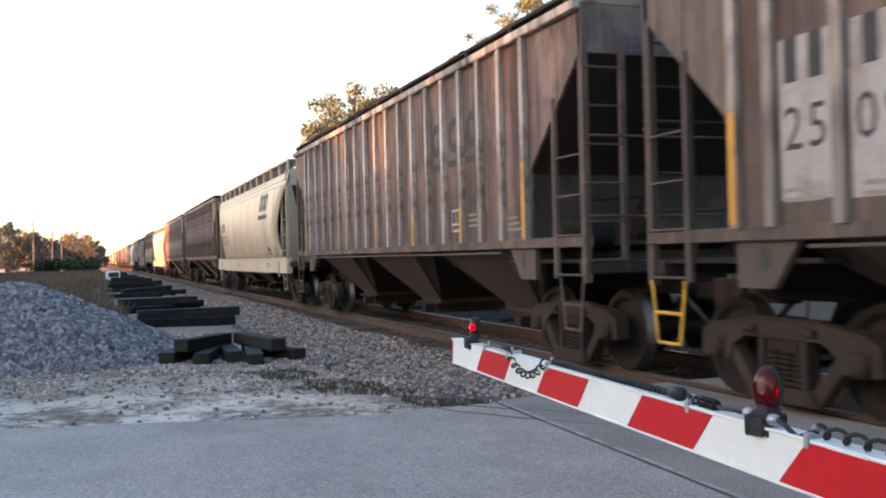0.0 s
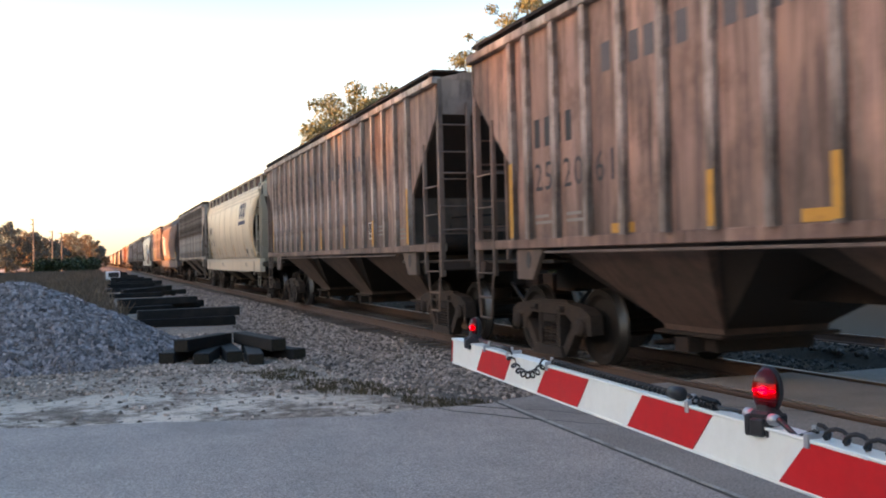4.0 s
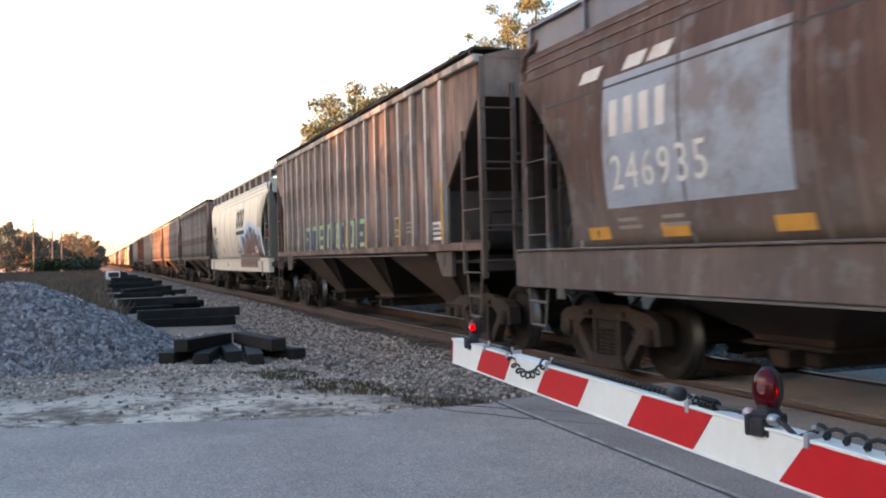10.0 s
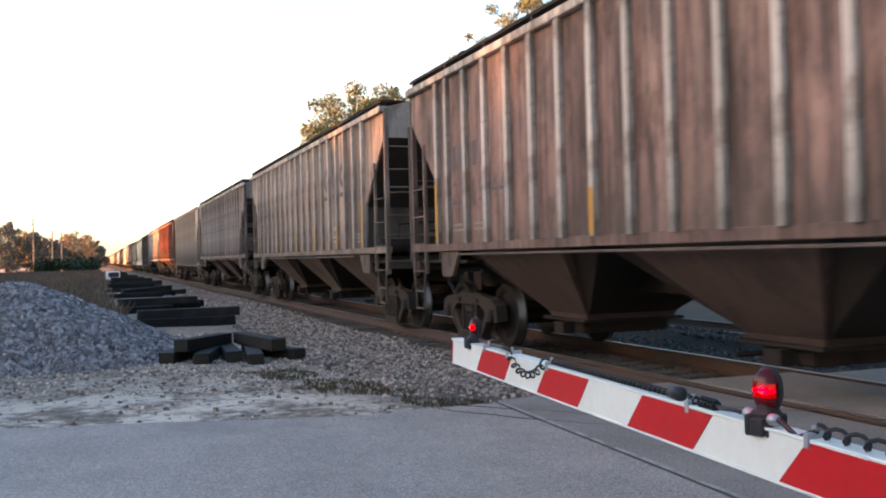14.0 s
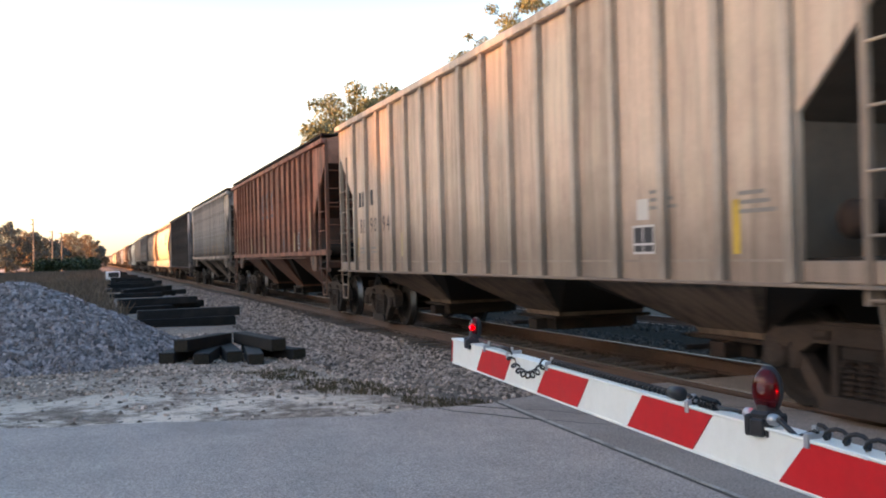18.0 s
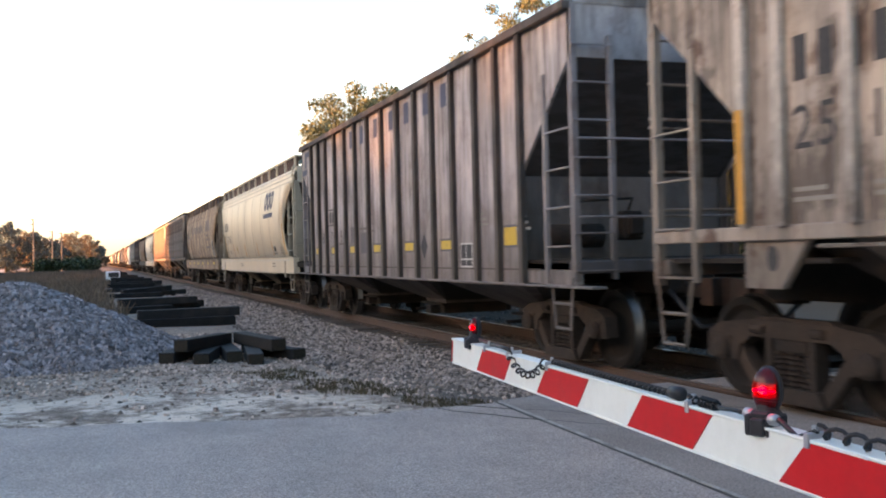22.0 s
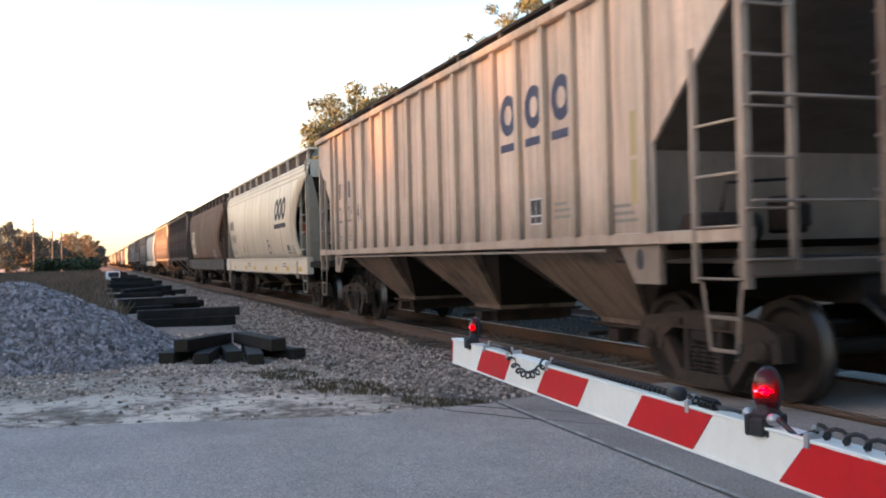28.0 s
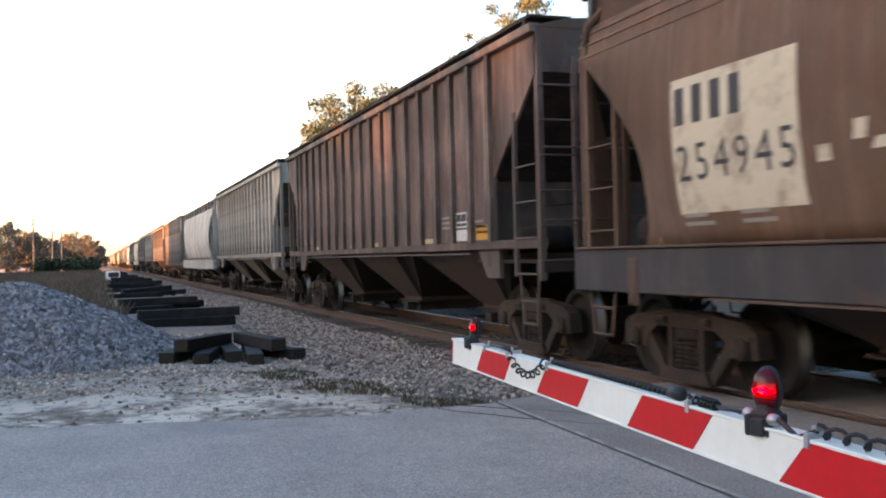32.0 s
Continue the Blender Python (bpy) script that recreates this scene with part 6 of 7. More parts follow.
    diamond(c, 2.56, 1.55, 0.42, faded_mark, flat_wall, "dark painted-out diamond")
    c = ribbed(15, (0.42, 0.36, 0.3), "251391", 16, "peeling cream ribbed covered hopper car with rust spots", 0.85, 0.5, logo=black_mark, strips=orange_mark, rib_nos=(3, 5, 8, 10), chips=0.6, ribs=(0.5, 0.43, 0.37))
    mark(c, "reflector", [(5.78, 6.3, 1.78, 1.92)], yellow_mark, flat_wall, "yellow reflector plate")
    c = ribbed(16, (0.36, 0.335, 0.333), "887538", 17, "grey panelled covered hopper car with dark ribs", 0.3, 0.5, ribs=(0.06, 0.05, 0.048), kind=SHORT, strips=None, panel_at=(3.84, 1.18, flat_wall, 0.46, 0.35), places=[-5.1, -4.86, -4.27, -4.03, -3.38, -3.14], number_z=1.69, number_h=0.26, initials=False)
    letter_row(c, "initial", [-4.42, -4.2, -3.98], 2.13, 0.25, 0.22, black_mark, flat_wall, "dark block initial")
    fine_print(c, "initial_line", [(-4.42, -3.75, 2.41, 2.44), (-4.42, -3.75, 2.07, 2.1)], black_mark, flat_wall, "thin dark line along the initials")
    fine_print(c, "emblem", [(-6.92, -6.36, 3.86, 3.99), (-6.92, -6.74, 3.6, 3.88), (-7.2, -6.64, 3.43, 3.57)], navy_mark, flat_wall, "dark blue emblem by the end")
    letter_row(c, "road_name_letter", [-2.48, -1.66, -0.66, 0.33, 1.24, 2.24, 3.08], 3.6, 0.35, 0.34, navy_mark, flat_wall, "spaced dark block letter along the top")
    diamond(c, 2.2, 1.31, 0.41, black_mark, flat_wall, "dark painted-out diamond")
    mark(c, "reflector_ground", [(5.37, 5.84, 1.44, 1.73)], faded_mark, lambda z: 1.527, "dark ground round a reflector")
    mark(c, "reflector", [(5.41, 5.8, 1.47, 1.7)], yellow_mark, flat_wall, "large yellow reflector plate")
    for u in (-5.81, -4.22, -2.56, -0.78, 1.18, 3.0):
        mark(c, "reflector_ground", [(u - 0.06, u + 0.52, 1.42, 1.61)], faded_mark, lambda z: 1.527, "dark ground round a reflector")
        mark(c, "reflector", [(u, u + 0.46, 1.45, 1.58)], yellow_mark, flat_wall, "yellow reflector strip")
    fine_print(c, "dark_panel", [(-1.73, -1.16, 1.43, 1.84), (-2.5, -2.13, 1.65, 1.98)], faded_mark, flat_wall, "dark painted-over panel")
    fine_print(c, "spray_line", [(-1.8, -1.1, 1.9, 1.94), (-3.5, -2.95, 1.63, 1.67), (-1.0, -0.7, 1.84, 1.87)], ghost_mark, flat_wall, "thin faded blue spray line")
    smooth_tan(17, "254764", 18)
    c = put_car(SMOOTH, F(18), livery((0.31, 0.225, 0.16), sill=(0.24, 0.165, 0.115), end=(0.1, 0.07, 0.055), ribs=(0.16, 0.11, 0.085), rust=0.85, dirt=0.6, seed=19, low=0.5, run=3.65, run_col=(0.13, 0.062, 0.036)), "rust-streaked tan smooth covered hopper car")
    us = [-3.6 + 0.29 * i for i in range(6)] + [-1.7 + 0.29 * i for i in range(5)] + [-0.1 + 0.29 * i for i in range(6)]
    letter_row(c, "road_name_letter", us, 2.75, 0.34, 0.22, faded_mark, bulge, "faded dark block letter across the side", 0.04)
    mark(c, "outlined_panel", [(2.95, 4.7, 1.94, 2.02), (4.85, 4.93, 2.2, 3.3), (4.7, 4.85, 1.96, 2.2, 0.08, 0.08), (2.8, 2.87, 2.1, 3.35)] + small_lines(3.2, 2.5, 2, 1.5, 0.2, 0.08) + block_letters((3.0, 3.55, 4.1), 2.75, 0.5, 0.5), faded_mark, bulge, "large outlined panel of faded writing")
    marks_left(c, "254516", [-6.3 + 0.31 * i for i in range(6)], bulge, 2.05, 0.34, black_mark)
    placard(c, 5.38, 1.54, bulge, 0.5, 0.7)
    diamond(c, -0.6, 1.55, 0.45, faded_mark, bulge, "dark painted-out diamond")
    mark(c, "reflector", [(5.85, 6.72, 1.17, 1.28)], yellow_mark, SILL_X, "long yellow reflector strip")
    for u in (-5.6, -3.2, -1.1, 1.28, 3.5):
        mark(c, "reflector", [(u, u + 0.5, 1.15, 1.26)], yellow_mark, SILL_X, "yellow reflector strip")
    ribbed(19, (0.2, 0.155, 0.13), "250508", 20, "brown ribbed covered hopper car with white number patches", 0.5, 0.65, patch=P6)
    c = ribbed(20, (0.62, 0.48, 0.375), "252546", 21, "sandy tan ribbed covered hopper car with dark block letters", 0.08, 0.22, logo=navy_mark, strips=None, mat=faded_mark, ribs=(0.5, 0.375, 0.28))
    reflectors(c, (6.1,), 1.82, flat_wall, faint_mark, 0.12, 0.44, "faded yellow reflector strip")
    reflectors(c, (6.1,), 2.3, flat_wall, faint_mark, 0.12, 0.44, "faded yellow reflector strip")
    reflectors(c, (1.25, -1.6), 1.68, flat_wall, faint_mark, 0.09, 0.42, "faded yellow reflector strip")
    c = smooth_tan(21, "249884", 22, (0.6, 0.5, 0.385), black_mark, 0.3, 0.26, 0.5, (3.42, 2.46, 0.62), 0.55, -6.3, False, 4.86)
    warning_plate(c)
    ring(c, 1.72, 1.5, 0.5, 0.3, 0.05, 0.12, faded_mark, bulge, "small dark sprayed scrawl", "scrawl")
    mark(c, "scrawl", [(1.78, 1.84, 1.75, 1.92, 0.05), (2.05, 2.1, 1.75, 1.92, 0.05), (1.8, 2.1, 1.9, 1.94)], faded_mark, bulge, "small dark sprayed scrawl")
    for u in (-5.4, -2.7, -0.7, 1.55, 3.28, 5.1, 6.8):
        mark(c, "reflector", [(u, u + 0.42, 1.02, 1.13)], yellow_mark, SILL_X, "yellow reflector strip")
    c = put_car(SMOOTH, F(22), livery((0.12, 0.064, 0.041), sill=(0.028, 0.027, 0.03), bulk_col=(0.24, 0.13, 0.045), end=(0.06, 0.045, 0.037), ribs=(0.12, 0.07, 0.05), rust=0.5, dirt=0.28, seed=23, low=0.1), "orange-brown smooth covered hopper car with dark sill")
    mark(c, "number_panel", [(-5.88, -4.22, 1.68, 2.88)], tan_mark, lambda z: bulge(z) - 0.003, "weathered whitish number panel")
    marks_left(c, "254945", [-5.84 + 0.27 * i for i in range(6)], bulge, 1.97, 0.33, black_mark)
    ring(c, -1.35, 2.05, 1.15, 1.15, 0.12, 0.2, ghost_mark, bulge, "faded grey-blue round emblem", "emblem")
    placard(c, 3.54, 1.46, bulge, 0.92, 0.34)
    diamond(c, 2.5, 1.5, 0.4, black_mark, bulge, "dark painted-out diamond")
    for r in ((-4.08, -3.94, 1.98, 2.1), (-3.72, -3.6, 2.1, 2.24, 0.03), (-3.56, -3.4, 2.02, 2.1, 0.05)):
        mark(c, "smear", [r], tan_mark, bulge, "small whitish smear")
    c = ribbed(23, (0.11, 0.078, 0.07), "250777", 24, "dark purple-brown ribbed covered hopper car", 0.35, 0.6, ribs=(0.17, 0.125, 0.11), mat=faded_mark, strips=None, panel_at=(5.05, 1.75, flat_wall, 0.42, 0.22))
    mark(c, "reflector", [(5.8, 6.25, 1.56, 1.76)], orange_mark, flat_wall, "orange reflector plate")
    mark(c, "service_plate", [(5.04, 5.46, 1.56, 1.72)], white_mark, flat_wall, "whitish service plate")
    for u in (3.6, 0.5, -1.2, -4.6):
        mark(c, "reflector", [(u, u + 0.4, 1.55, 1.62)], faint_mark, flat_wall, "faded yellow reflector strip")
    # the rest of the train, coming up from the distance
    coats = [livery(b, rust=r, dirt=d, seed=40 + i, name="far") for i, (b, r, d) in enumerate((((0.38, 0.33, 0.28), 0.3, 0.4), ((0.5, 0.49, 0.45), 0.2, 0.3), ((0.17, 0.12, 0.1), 0.4, 0.6), (TAN, 0.1, 0.2), ((0.12, 0.1, 0.1), 0.3, 0.6), ((0.3, 0.24, 0.2), 0.4, 0.5)))]
    names = ["dusty light ribbed covered hopper car", "pale grey smooth covered hopper car", "dark brown ribbed covered hopper car", "tan smooth covered hopper car", "dark grey ribbed covered hopper car", "beige panelled covered hopper car"]
    order = [0, 1, 5, 2, 0, 4, 3, 2, 1, 4, 0, 5, 2, 3, 0, 2, 4, 1, 5, 2, 0, 3, 2, 4]
    for i, q in enumerate(order):
        kind = (RIBBED, SMOOTH, RIBBED, SMOOTH, RIBBED, PANELLED)[q]
        put_car(kind, F(24 + i), coats[q], names[q], 2 if i > 3 else 1)


fleet()
for kind in (RIBBED, WIDE, PANELLED, SHORT, SMOOTH):      # the patterns themselves are not part of the train
    bpy.data.batch_remove([*kind.children_recursive, kind])


# ---- trees, grass, poles ----
def leaves(centres, radii, n, size, flat=0.75):
    """Small four-cornered leaf clumps, each at its own tilt, within balls that overlap."""
    centres, radii = np.asarray(centres, float), np.asarray(radii, float)
    pick = rng.choice(len(centres), n, p=radii ** 2 / (radii ** 2).sum())
    d = rng.normal(size=(n, 3))
    d /= np.linalg.norm(d, axis=1)[:, None]
    d *= (rng.random((n, 1)) ** 0.45) * radii[pick][:, None]
    d[:, 2] *= flat
    c = centres[pick] + d
    u = rng.normal(size=(n, 3))
    u /= np.linalg.norm(u, axis=1)[:, None]
    w = np.cross(u, rng.normal(size=(n, 3)))
    w /= np.linalg.norm(w, axis=1)[:, None]
    s = size * rng.uniform(0.5, 1.3, (n, 1))
    q = np.stack([c - u * s, c + w * s * 0.55, c + u * s, c - w * s * 0.55], 1).reshape(-1, 3)
    return q.tolist(), np.arange(4 * n).reshape(-1, 4).tolist()


def tree(x, y, z, height, spread, material, n, size, label, name="oak_tree", blobs=11, sparse=1.0, low=0.35):
    base = empty(name, label, "tree", pose(x, y, z))
    bm = bmesh.new()
    lean = (random.uniform(-0.4, 0.4), random.uniform(-0.4, 0.4))
    top = height * 0.78
    tube(bm, [(0, 0, -0.2), (lean[0] * 0.3, lean[1] * 0.3, height * 0.2), (lean[0], lean[1], height * 0.45), (lean[0] * 1.4, lean[1] * 1.2, top)], height * 0.025, 8, height * 0.006)
    cs, rs = [], []
    for i in range(blobs):
        a = 2.4 * i + random.uniform(-0.4, 0.4)
        f = (i + 0.5) / blobs
        h = height * (low + (0.93 - low) * f)
        r = spread * (0.35 + 0.65 * math.sin(math.pi * min(1, 0.2 + 0.75 * f))) * random.uniform(0.55, 1.0)
        c = Vector((lean[0] + r * math.cos(a) * 0.72, lean[1] + r * math.sin(a) * 0.72, h))
        tube(bm, [(lean[0] * 0.8, lean[1] * 0.8, min(h * 0.75, top * 0.95)), (c.x * 0.55, c.y * 0.55, h * 0.86), tuple(c)], height * 0.009, 5, height * 0.0025)
        cs.append(c)
        rs.append(spread * random.uniform(0.26, 0.46) * sparse)
        for _ in range(3):
            e = c + Vector((random.uniform(-1, 1), random.uniform(-1, 1), random.uniform(-0.6, 0.9))).normalized() * spread * 0.42
            tube(bm, [tuple(c), tuple(e)], height * 0.003, 4, height * 0.001)
            cs.append(e)
            rs.append(spread * random.uniform(0.1, 0.24))
    part("trunk", bm, bark, base)
    v, f = leaves(cs, rs, n, size)
    me = bpy.data.meshes.new("crown")
    me.from_pydata(v, [], f)
    me.materials.append(material)
    new("crown", me).parent = base
    return base


random.seed(11)
GZ = -0.65
tree(14.5, 56, GZ, 12.0, 3.9, leaf_olive, 34000, 0.09, "oak with olive-golden autumn leaves in low sun", low=0.45, blobs=14)
tree(19.4, 60, GZ, 13.8, 2.8, leaf_olive, 20000, 0.09, "tall oak with thin golden crown behind the train", low=0.5)
tree(15.2, 36.0, GZ, 11.3, 2.1, leaf_olive, 12000, 0.06, "slender tree with thin yellow-green crown", "slender_tree", low=0.5, sparse=0.7)
tree(17.0, 35.6, GZ, 13.3, 2.4, leaf_olive, 15000, 0.065, "tree with thin olive autumn leaves", low=0.45, sparse=0.8)
tree(13.7, 85, GZ, 9.9, 1.5, leaf_olive, 4000, 0.11, "far oak just showing over the train", low=0.4, sparse=0.7)
tree(21.0, 20, GZ, 11.0, 3.8, leaf_bright, 8000, 0.1, "tree with bright yellow-green leaves beyond the tracks", low=0.15)
tree(19.0, 14.0, GZ, 9.5, 3.4, leaf_bright, 8000, 0.09, "leafy tree with yellow-green leaves beyond the crossing", low=0.15)
tree(25.0, 11.0, GZ, 12.0, 4.2, leaf_dark, 7000, 0.14, "dark green tree beyond the crossing", low=0.15)
tree(26.0, 28.0, GZ, 13.0, 4.6, leaf_dark, 7000, 0.16, "dark green tree beyond the tracks", low=0.15)
tree(22.0, 42.0, GZ, 12.0, 4.6, leaf_dark, 7000, 0.16, "dark tree beyond the tracks", low=0.15)
# far woods along the left of the railway; haze is mixed into most leaf colours
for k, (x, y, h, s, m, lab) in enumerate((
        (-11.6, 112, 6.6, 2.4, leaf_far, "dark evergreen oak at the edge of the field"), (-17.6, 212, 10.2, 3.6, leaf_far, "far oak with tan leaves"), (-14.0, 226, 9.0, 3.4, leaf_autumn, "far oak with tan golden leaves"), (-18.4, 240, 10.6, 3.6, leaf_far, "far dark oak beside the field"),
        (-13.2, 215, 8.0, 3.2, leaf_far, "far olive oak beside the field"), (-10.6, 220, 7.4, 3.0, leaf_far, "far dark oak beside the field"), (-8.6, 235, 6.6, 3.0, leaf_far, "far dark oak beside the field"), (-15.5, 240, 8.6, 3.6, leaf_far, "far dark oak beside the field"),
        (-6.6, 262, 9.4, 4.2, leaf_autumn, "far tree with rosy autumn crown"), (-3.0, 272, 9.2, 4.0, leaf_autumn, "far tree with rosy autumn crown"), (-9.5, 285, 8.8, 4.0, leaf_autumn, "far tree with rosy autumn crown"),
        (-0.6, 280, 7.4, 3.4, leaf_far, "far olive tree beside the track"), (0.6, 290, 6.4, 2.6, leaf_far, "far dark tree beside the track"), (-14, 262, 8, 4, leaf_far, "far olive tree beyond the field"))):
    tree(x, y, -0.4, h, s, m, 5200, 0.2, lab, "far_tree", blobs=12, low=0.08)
cs, rs = [], []
for i in range(60):
    x, y = random.uniform(-8.6, -0.6), random.uniform(150, 176)
    cs.append((x, y, random.uniform(0.4, 1.7) * (1 if x > -7 else 0.7)))
    rs.append(random.uniform(0.8, 1.5))
v, f = leaves(cs, rs, 9000, 0.22)
stuff("hedge", v, f, leaf_dark, "dark dense hedge at the end of the field", "hedge")
# belt of trees west of the field: the low sun comes over it and through its gaps
cs, rs = [], []
for y in np.arange(-40, 175, 1.5):
    top = 12.0 + 0.6 * noise.noise((y * 0.15, 0, 0))
    if 75 < y < 97:
        top = 7.3
    if abs(y - 18.8) < 6.5:
        top = 9.4 + 0.22 * abs(y - 18.8)
        for q in (0.9,):       # thin sprays over the dip
            cs.append((-36 + random.uniform(-1, 1), y + random.uniform(-0.5, 0.5), top + q))
            rs.append(0.75)
    for z in np.arange(1.0, top - 1.0, 1.5):
        cs.append((-36 + random.uniform(-2, 2), y + random.uniform(-0.6, 0.6), z))
        rs.append(1.7)
    cs.append((-36, y, top - 1.0))
    rs.append(1.25)
v, f = leaves(cs, rs, 72000, 0.9, 1.0)
stuff("tree_belt", v, f, leaf_dark, "dense belt of dark trees along the field", "woods")
# added wood's edge east of the tracks, hidden by the train: blocks low skylight
cs, rs = [], []
for y in np.arange(-30, 150, 1.8):
    for z in np.arange(0.6, 8.5 + noise.noise((y * 0.2, 3, 0)), 1.6):
        cs.append((31 + random.uniform(-2.5, 2.5), y + random.uniform(-0.8, 0.8), z - 0.6))
        rs.append(1.8)
v, f = leaves(cs, rs, 30000, 0.6, 1.0)
stuff("wood_edge", v, f, leaf_dark, "unseen dark wood's edge added beyond the tracks to block low sky light", "woods")
cs, rs = [], []
for i in range(420):
    a = random.uniform(-60, 118)
    d = random.uniform(480, 900)
    x, y = d * math.sin(radians(a)), d * math.cos(radians(a))
    if abs(x - TRACK_X) < 9:
        continue
    for _ in range(3):
        cs.append((x + random.uniform(-8, 8), y + random.uniform(-8, 8), random.uniform(2, 9)))
        rs.append(random.uniform(4, 7))
v, f = leaves(cs, rs, 40000, 1.5)
stuff("far_woods", v, f, leaf_olive, "far belt of woods on the horizon", "woods")


def blades(n, x0, x1, y0, y1, h0, h1, name, material, label, keep=None, power=1.0, width=0.012):
    xs, ys = rng.uniform(x0, x1, n), y0 + (y1 - y0) * rng.random(n) ** power
    V, F = [], []
    for x, y in zip(xs, ys):
        if keep and not keep(x, y):
            continue
        z, h, a = ground_height(x, y) - 0.02, random.uniform(h0, h1), random.uniform(0, math.pi)
        dx, dy = math.cos(a) * width, math.sin(a) * width
        lx, ly = random.gauss(0, 0.25) * h, random.gauss(0, 0.25) * h
        k = len(V)
        V += [(x - dx, y - dy, z), (x + dx, y + dy, z), (x + lx * 0.4 + dx * 0.7, y + ly * 0.4 + dy * 0.7, z + h * 0.6), (x + lx, y + ly, z + h), (x + lx * 0.4 - dx * 0.7, y + ly * 0.4 - dy * 0.7, z + h * 0.6)]
        F.append((k, k + 1, k + 2, k + 3, k + 4))
    return stuff(name, V, F, material, label, "grass")


blades(46000, -13, 0.9, 24, 150, 0.22, 0.62, "dry_grass", grass_dry, "tall dry brownish grass filling the field", lambda x, y: x < 0.3 + 0.7 * noise.noise((x * 0.7, y * 0.2, 0)), 1.3, 0.022)
blades(20000, 1.6, 4.4, 8.4, 12.6, 0.02, 0.085, "grass", grass_green, "short green-brown weeds by the road's edge", lambda x, y: abs(x - 2.62 - 0.37 * (11 - y)) < 0.3 + 0.45 * noise.noise((x * 1.6, y * 1.6, 5.0)) and noise.noise((x * 5, y * 5, 1.0)) > -0.25, 1.0, 0.007)
blades(1200, -1, 3.4, 12.5, 22, 0.03, 0.1, "grass", grass_dry, "thin dry grass among the ties", lambda x, y: noise.noise((x * 0.9, y * 0.9, 5.0)) > 0.12, 1.0, 0.006)

for k, (x, y, h) in enumerate(((-11.6, 200, 10.4), (-8.2, 200, 8.0), (-6.7, 205, 7.8))):
    pole = empty("utility_pole", "wooden utility pole with insulators beside the field", "utility pole", pose(x, y, -0.2), "utility poles")
    bm = bmesh.new()
    lathe(bm, [(-0.3, 0.17), (h, 0.11)], "z", 10)
    part("shaft", bm, pole_wood, pole)
    for j, zz in enumerate((h - 0.25, h - 1.2, h - 2.1)):
        bm = bmesh.new()
        box(bm, -0.5, 0.0, -0.05, 0.05, zz, zz + 0.1)
        part("bracket", bm, pole_wood, pole)
        bm = bmesh.new()
        lathe(bm, [(zz + 0.1, 0.05), (zz + 0.2, 0.09), (zz + 0.32, 0.05)], "z", 8, (-0.45, 0, 0))
        part("insulator", bm, galvanised, pole)


# ---- traffic on the far road ----
def vehicle(name, label, category, length, width, height, coat, lights, van=False):
    base = empty(name, label, category)
    h, w = length / 2, width / 2
    bm = bmesh.new()
    if van:
        side = [(-h, 0.4), (-h, height), (h * 0.55, height), (h * 0.7, height * 0.62), (h, height * 0.55), (h, 0.4)]
    else:
        side = [(-h, 0.35), (-h, 0.85), (-h * 0.75, 0.92), (-h * 0.5, height), (h * 0.2, height), (h * 0.48, 0.92), (h, 0.8), (h, 0.35)]
    prism(bm, side, "x", -w, w)
    part("body", bm, coat, base)
    bm = bmesh.new()
    for s in (-1, 1):
        box(bm, min(s * w, s * (w + 0.005)), max(s * w, s * (w + 0.005)), -h * 0.45, h * 0.3, 0.95 if not van else height * 0.6, height - 0.12)
    part("window", bm, black_plastic, base)
    for y in (-h * 0.62, h * 0.62):
        for s in (-1, 1):
            bm = bmesh.new()
            lathe(bm, [(s * (w - 0.2), 0.32), (s * (w + 0.01), 0.32)], "x", 12, (0, y, 0.32))
            part("wheel", bm, cable_black, base)
    for s in (-1, 1):
        bm = bmesh.new()
        y = h if lights is head_light else -h
        box(bm, s * w * 0.72 - 0.12, s * w * 0.72 + 0.12, y - 0.02, y + 0.02, 0.6, 0.78)
        part("light", bm, lights, base)
    return base


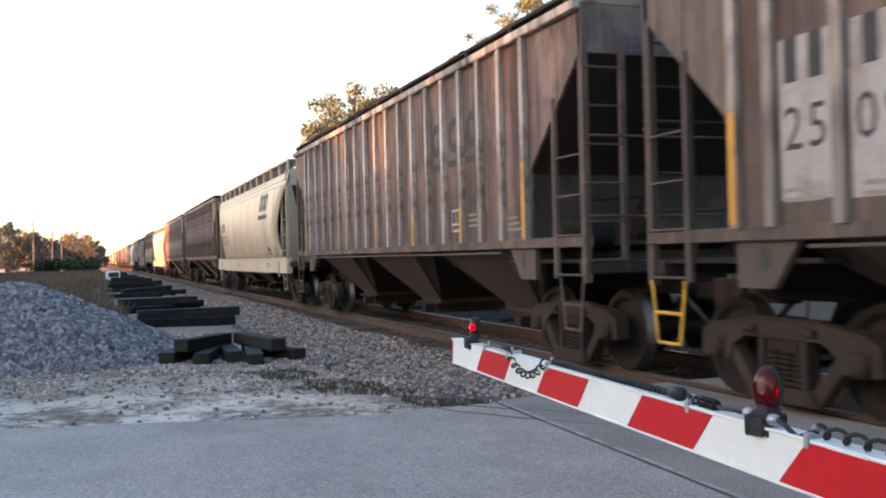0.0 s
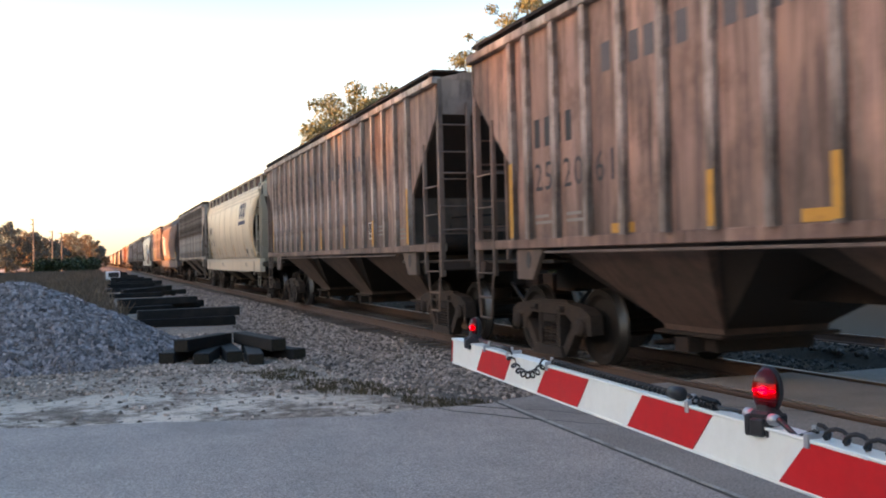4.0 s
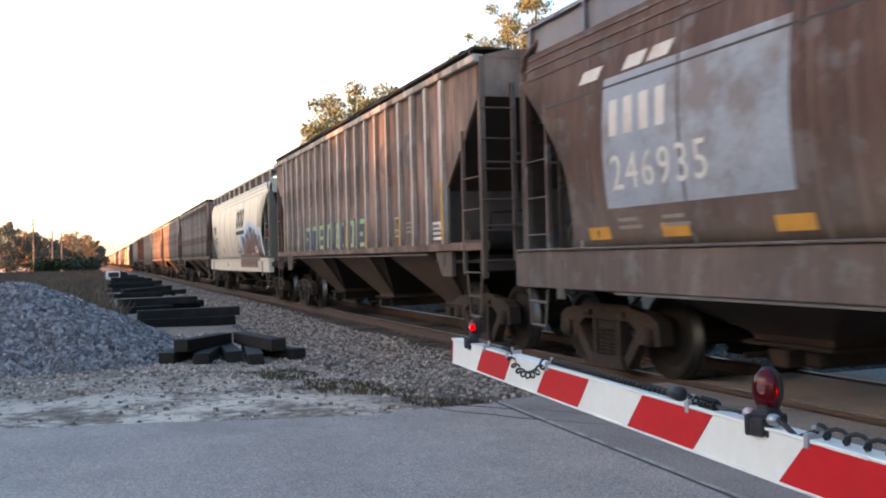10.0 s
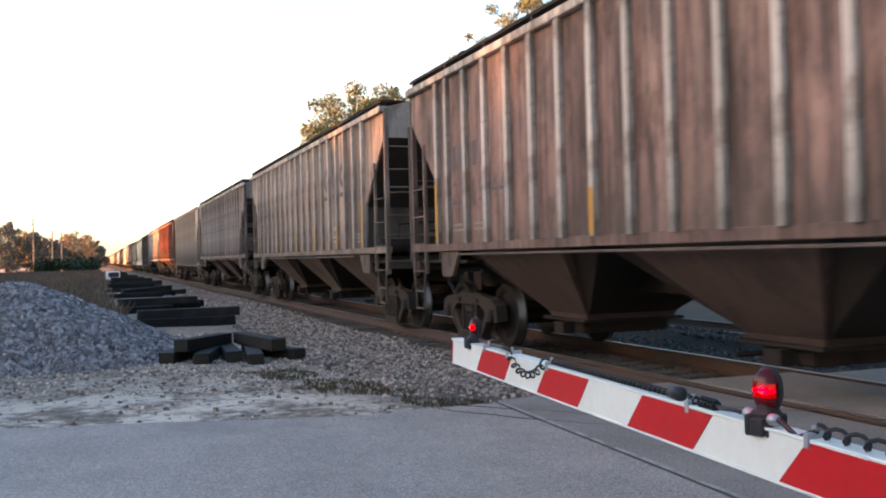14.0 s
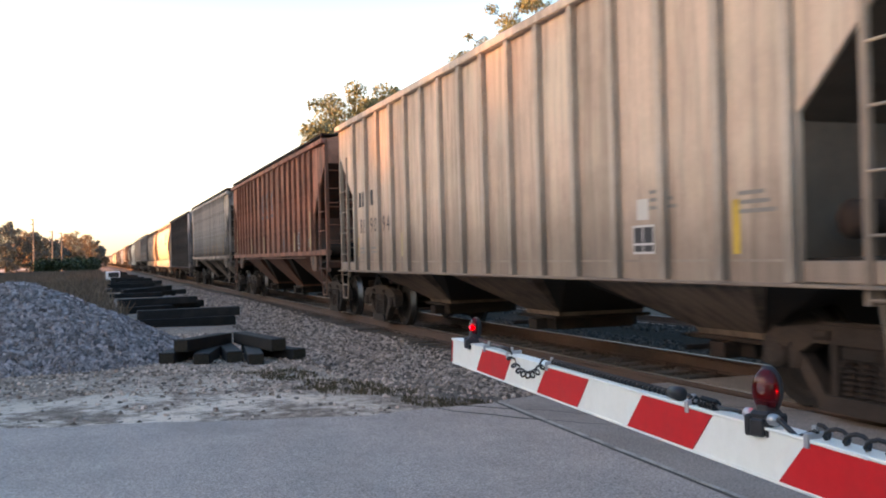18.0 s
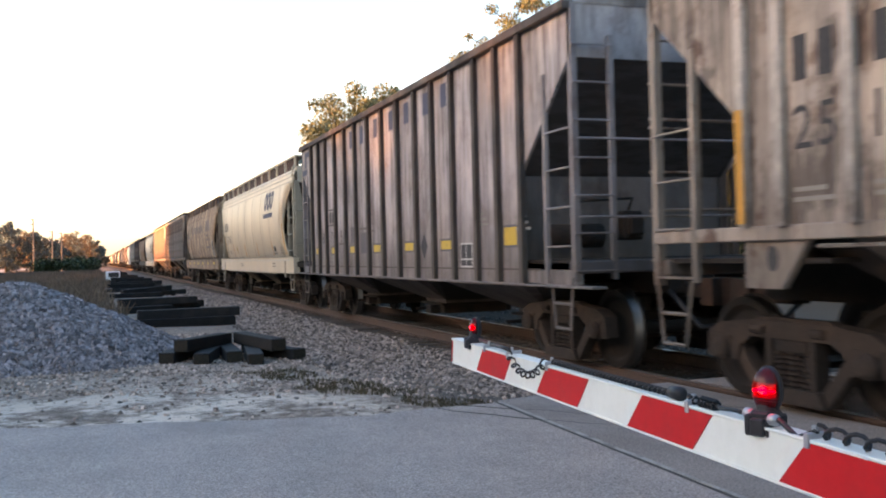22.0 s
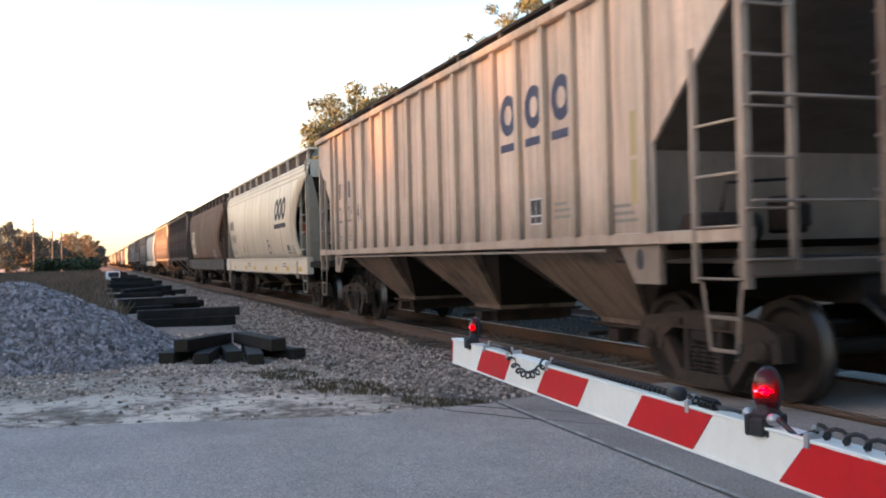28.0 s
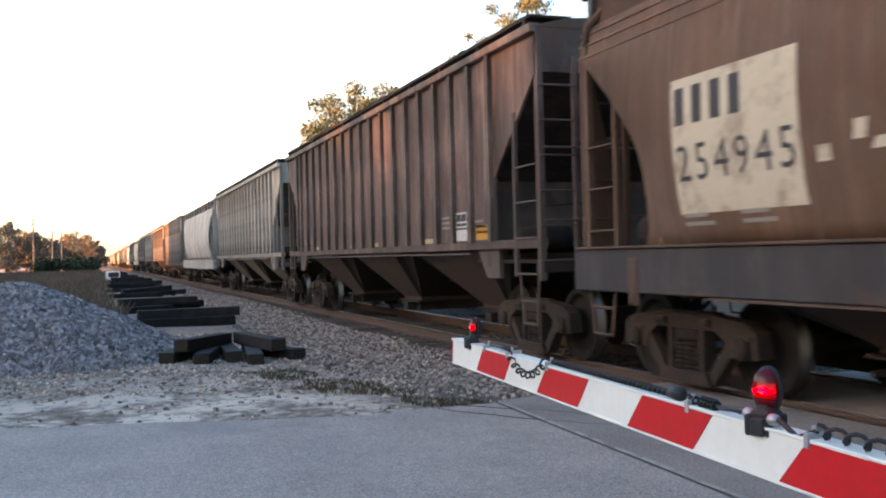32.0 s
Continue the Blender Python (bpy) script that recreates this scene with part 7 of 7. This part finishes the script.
head_light, tail_light = glow("head_light", (1.0, 0.85, 0.6), 14.0), glow("tail_light", (1.0, 0.05, 0.03), 3.0)
orange_coat = surface("orange_coat", (0.5, 0.17, 0.05), (0.55, 0.2, 0.07), 0.4, 0, 2, 20, 0)
red_coat = surface("red_coat", (0.3, 0.04, 0.035), (0.35, 0.05, 0.04), 0.4, 0, 2, 20, 0)
TRAFFIC = [  # thing, lane, place at the start, speed along the railway
    (vehicle("delivery_truck", "orange and white delivery truck on the far road", "truck", 6.5, 2.3, 3.0, orange_coat, tail_light, True), -20.0, 88.0, 22.0),
    (vehicle("car", "white car on the far road", "car", 4.5, 1.8, 1.5, white_metal, tail_light), -20.0, 26.0, 22.0),
    (vehicle("car", "small white car on the far road", "car", 4.5, 1.8, 1.5, white_metal, tail_light), -20.0, 56.0, 22.0),
    (vehicle("car", "car with lit headlights on the far road", "car", 4.5, 1.8, 1.5, red_coat, head_light), -23.5, 468.0, -26.0)]
bm = bmesh.new()
box(bm, -26.5, -17.5, -300, 1600, -0.35, -0.07)
tagged(part("road", bm, asphalt), "grey road beyond the field", "road", kind="structure")


# ---- what moves ----
def motions():
    for car, front in CARS:
        walk(car, [(0, pose(TRACK_X, front + HALF, 0)), (32.0, pose(TRACK_X, front + HALF - SPEED * 32.0, 0))])
    for thing, x, y, v in TRAFFIC:
        turn = 0 if v > 0 else 180
        walk(thing, [(0, pose(x, y, -0.07, 0, 0, turn)), (32.0, pose(x, y + v * 32, -0.07, 0, 0, turn))])
    sets = [o for o in scene.objects if o.name.split(".")[0] == "wheelset"]
    turn = math.degrees(SPEED / 0.457)
    walk(sets[0], [(k / FPS, pose(0, 0, 0, turn * k / FPS)) for k in range(32 * FPS + 1)])
    keys = sets[0].animation_data
    for o in sets[1:]:      # all wheels turn alike
        o.rotation_mode = "QUATERNION"
        o.animation_data_create()
        o.animation_data.action = keys.action
        o.animation_data.action_slot = keys.action_slot
    # the lamp flashes: its light source turns its glowing face to the lens and away
    at = pose(0, -0.004, 0.084)
    rows, t = [(0.0, at @ pose(0, 0, 0, 0, 0, 180))], 0.24
    while t < 31.5:
        for dt, a in ((0.0, 180), (0.1, 91), (0.2, 2), (0.95, 0), (1.05, -89), (1.15, -178)):
            if rows[-1][0] < t + dt < 32.0:
                rows.append((t + dt, at @ pose(0, 0, 0, 0, 0, a)))
        t += 1.626
    rows.append((32.0, rows[-1][1]))
    walk(beacon, rows)


motions()
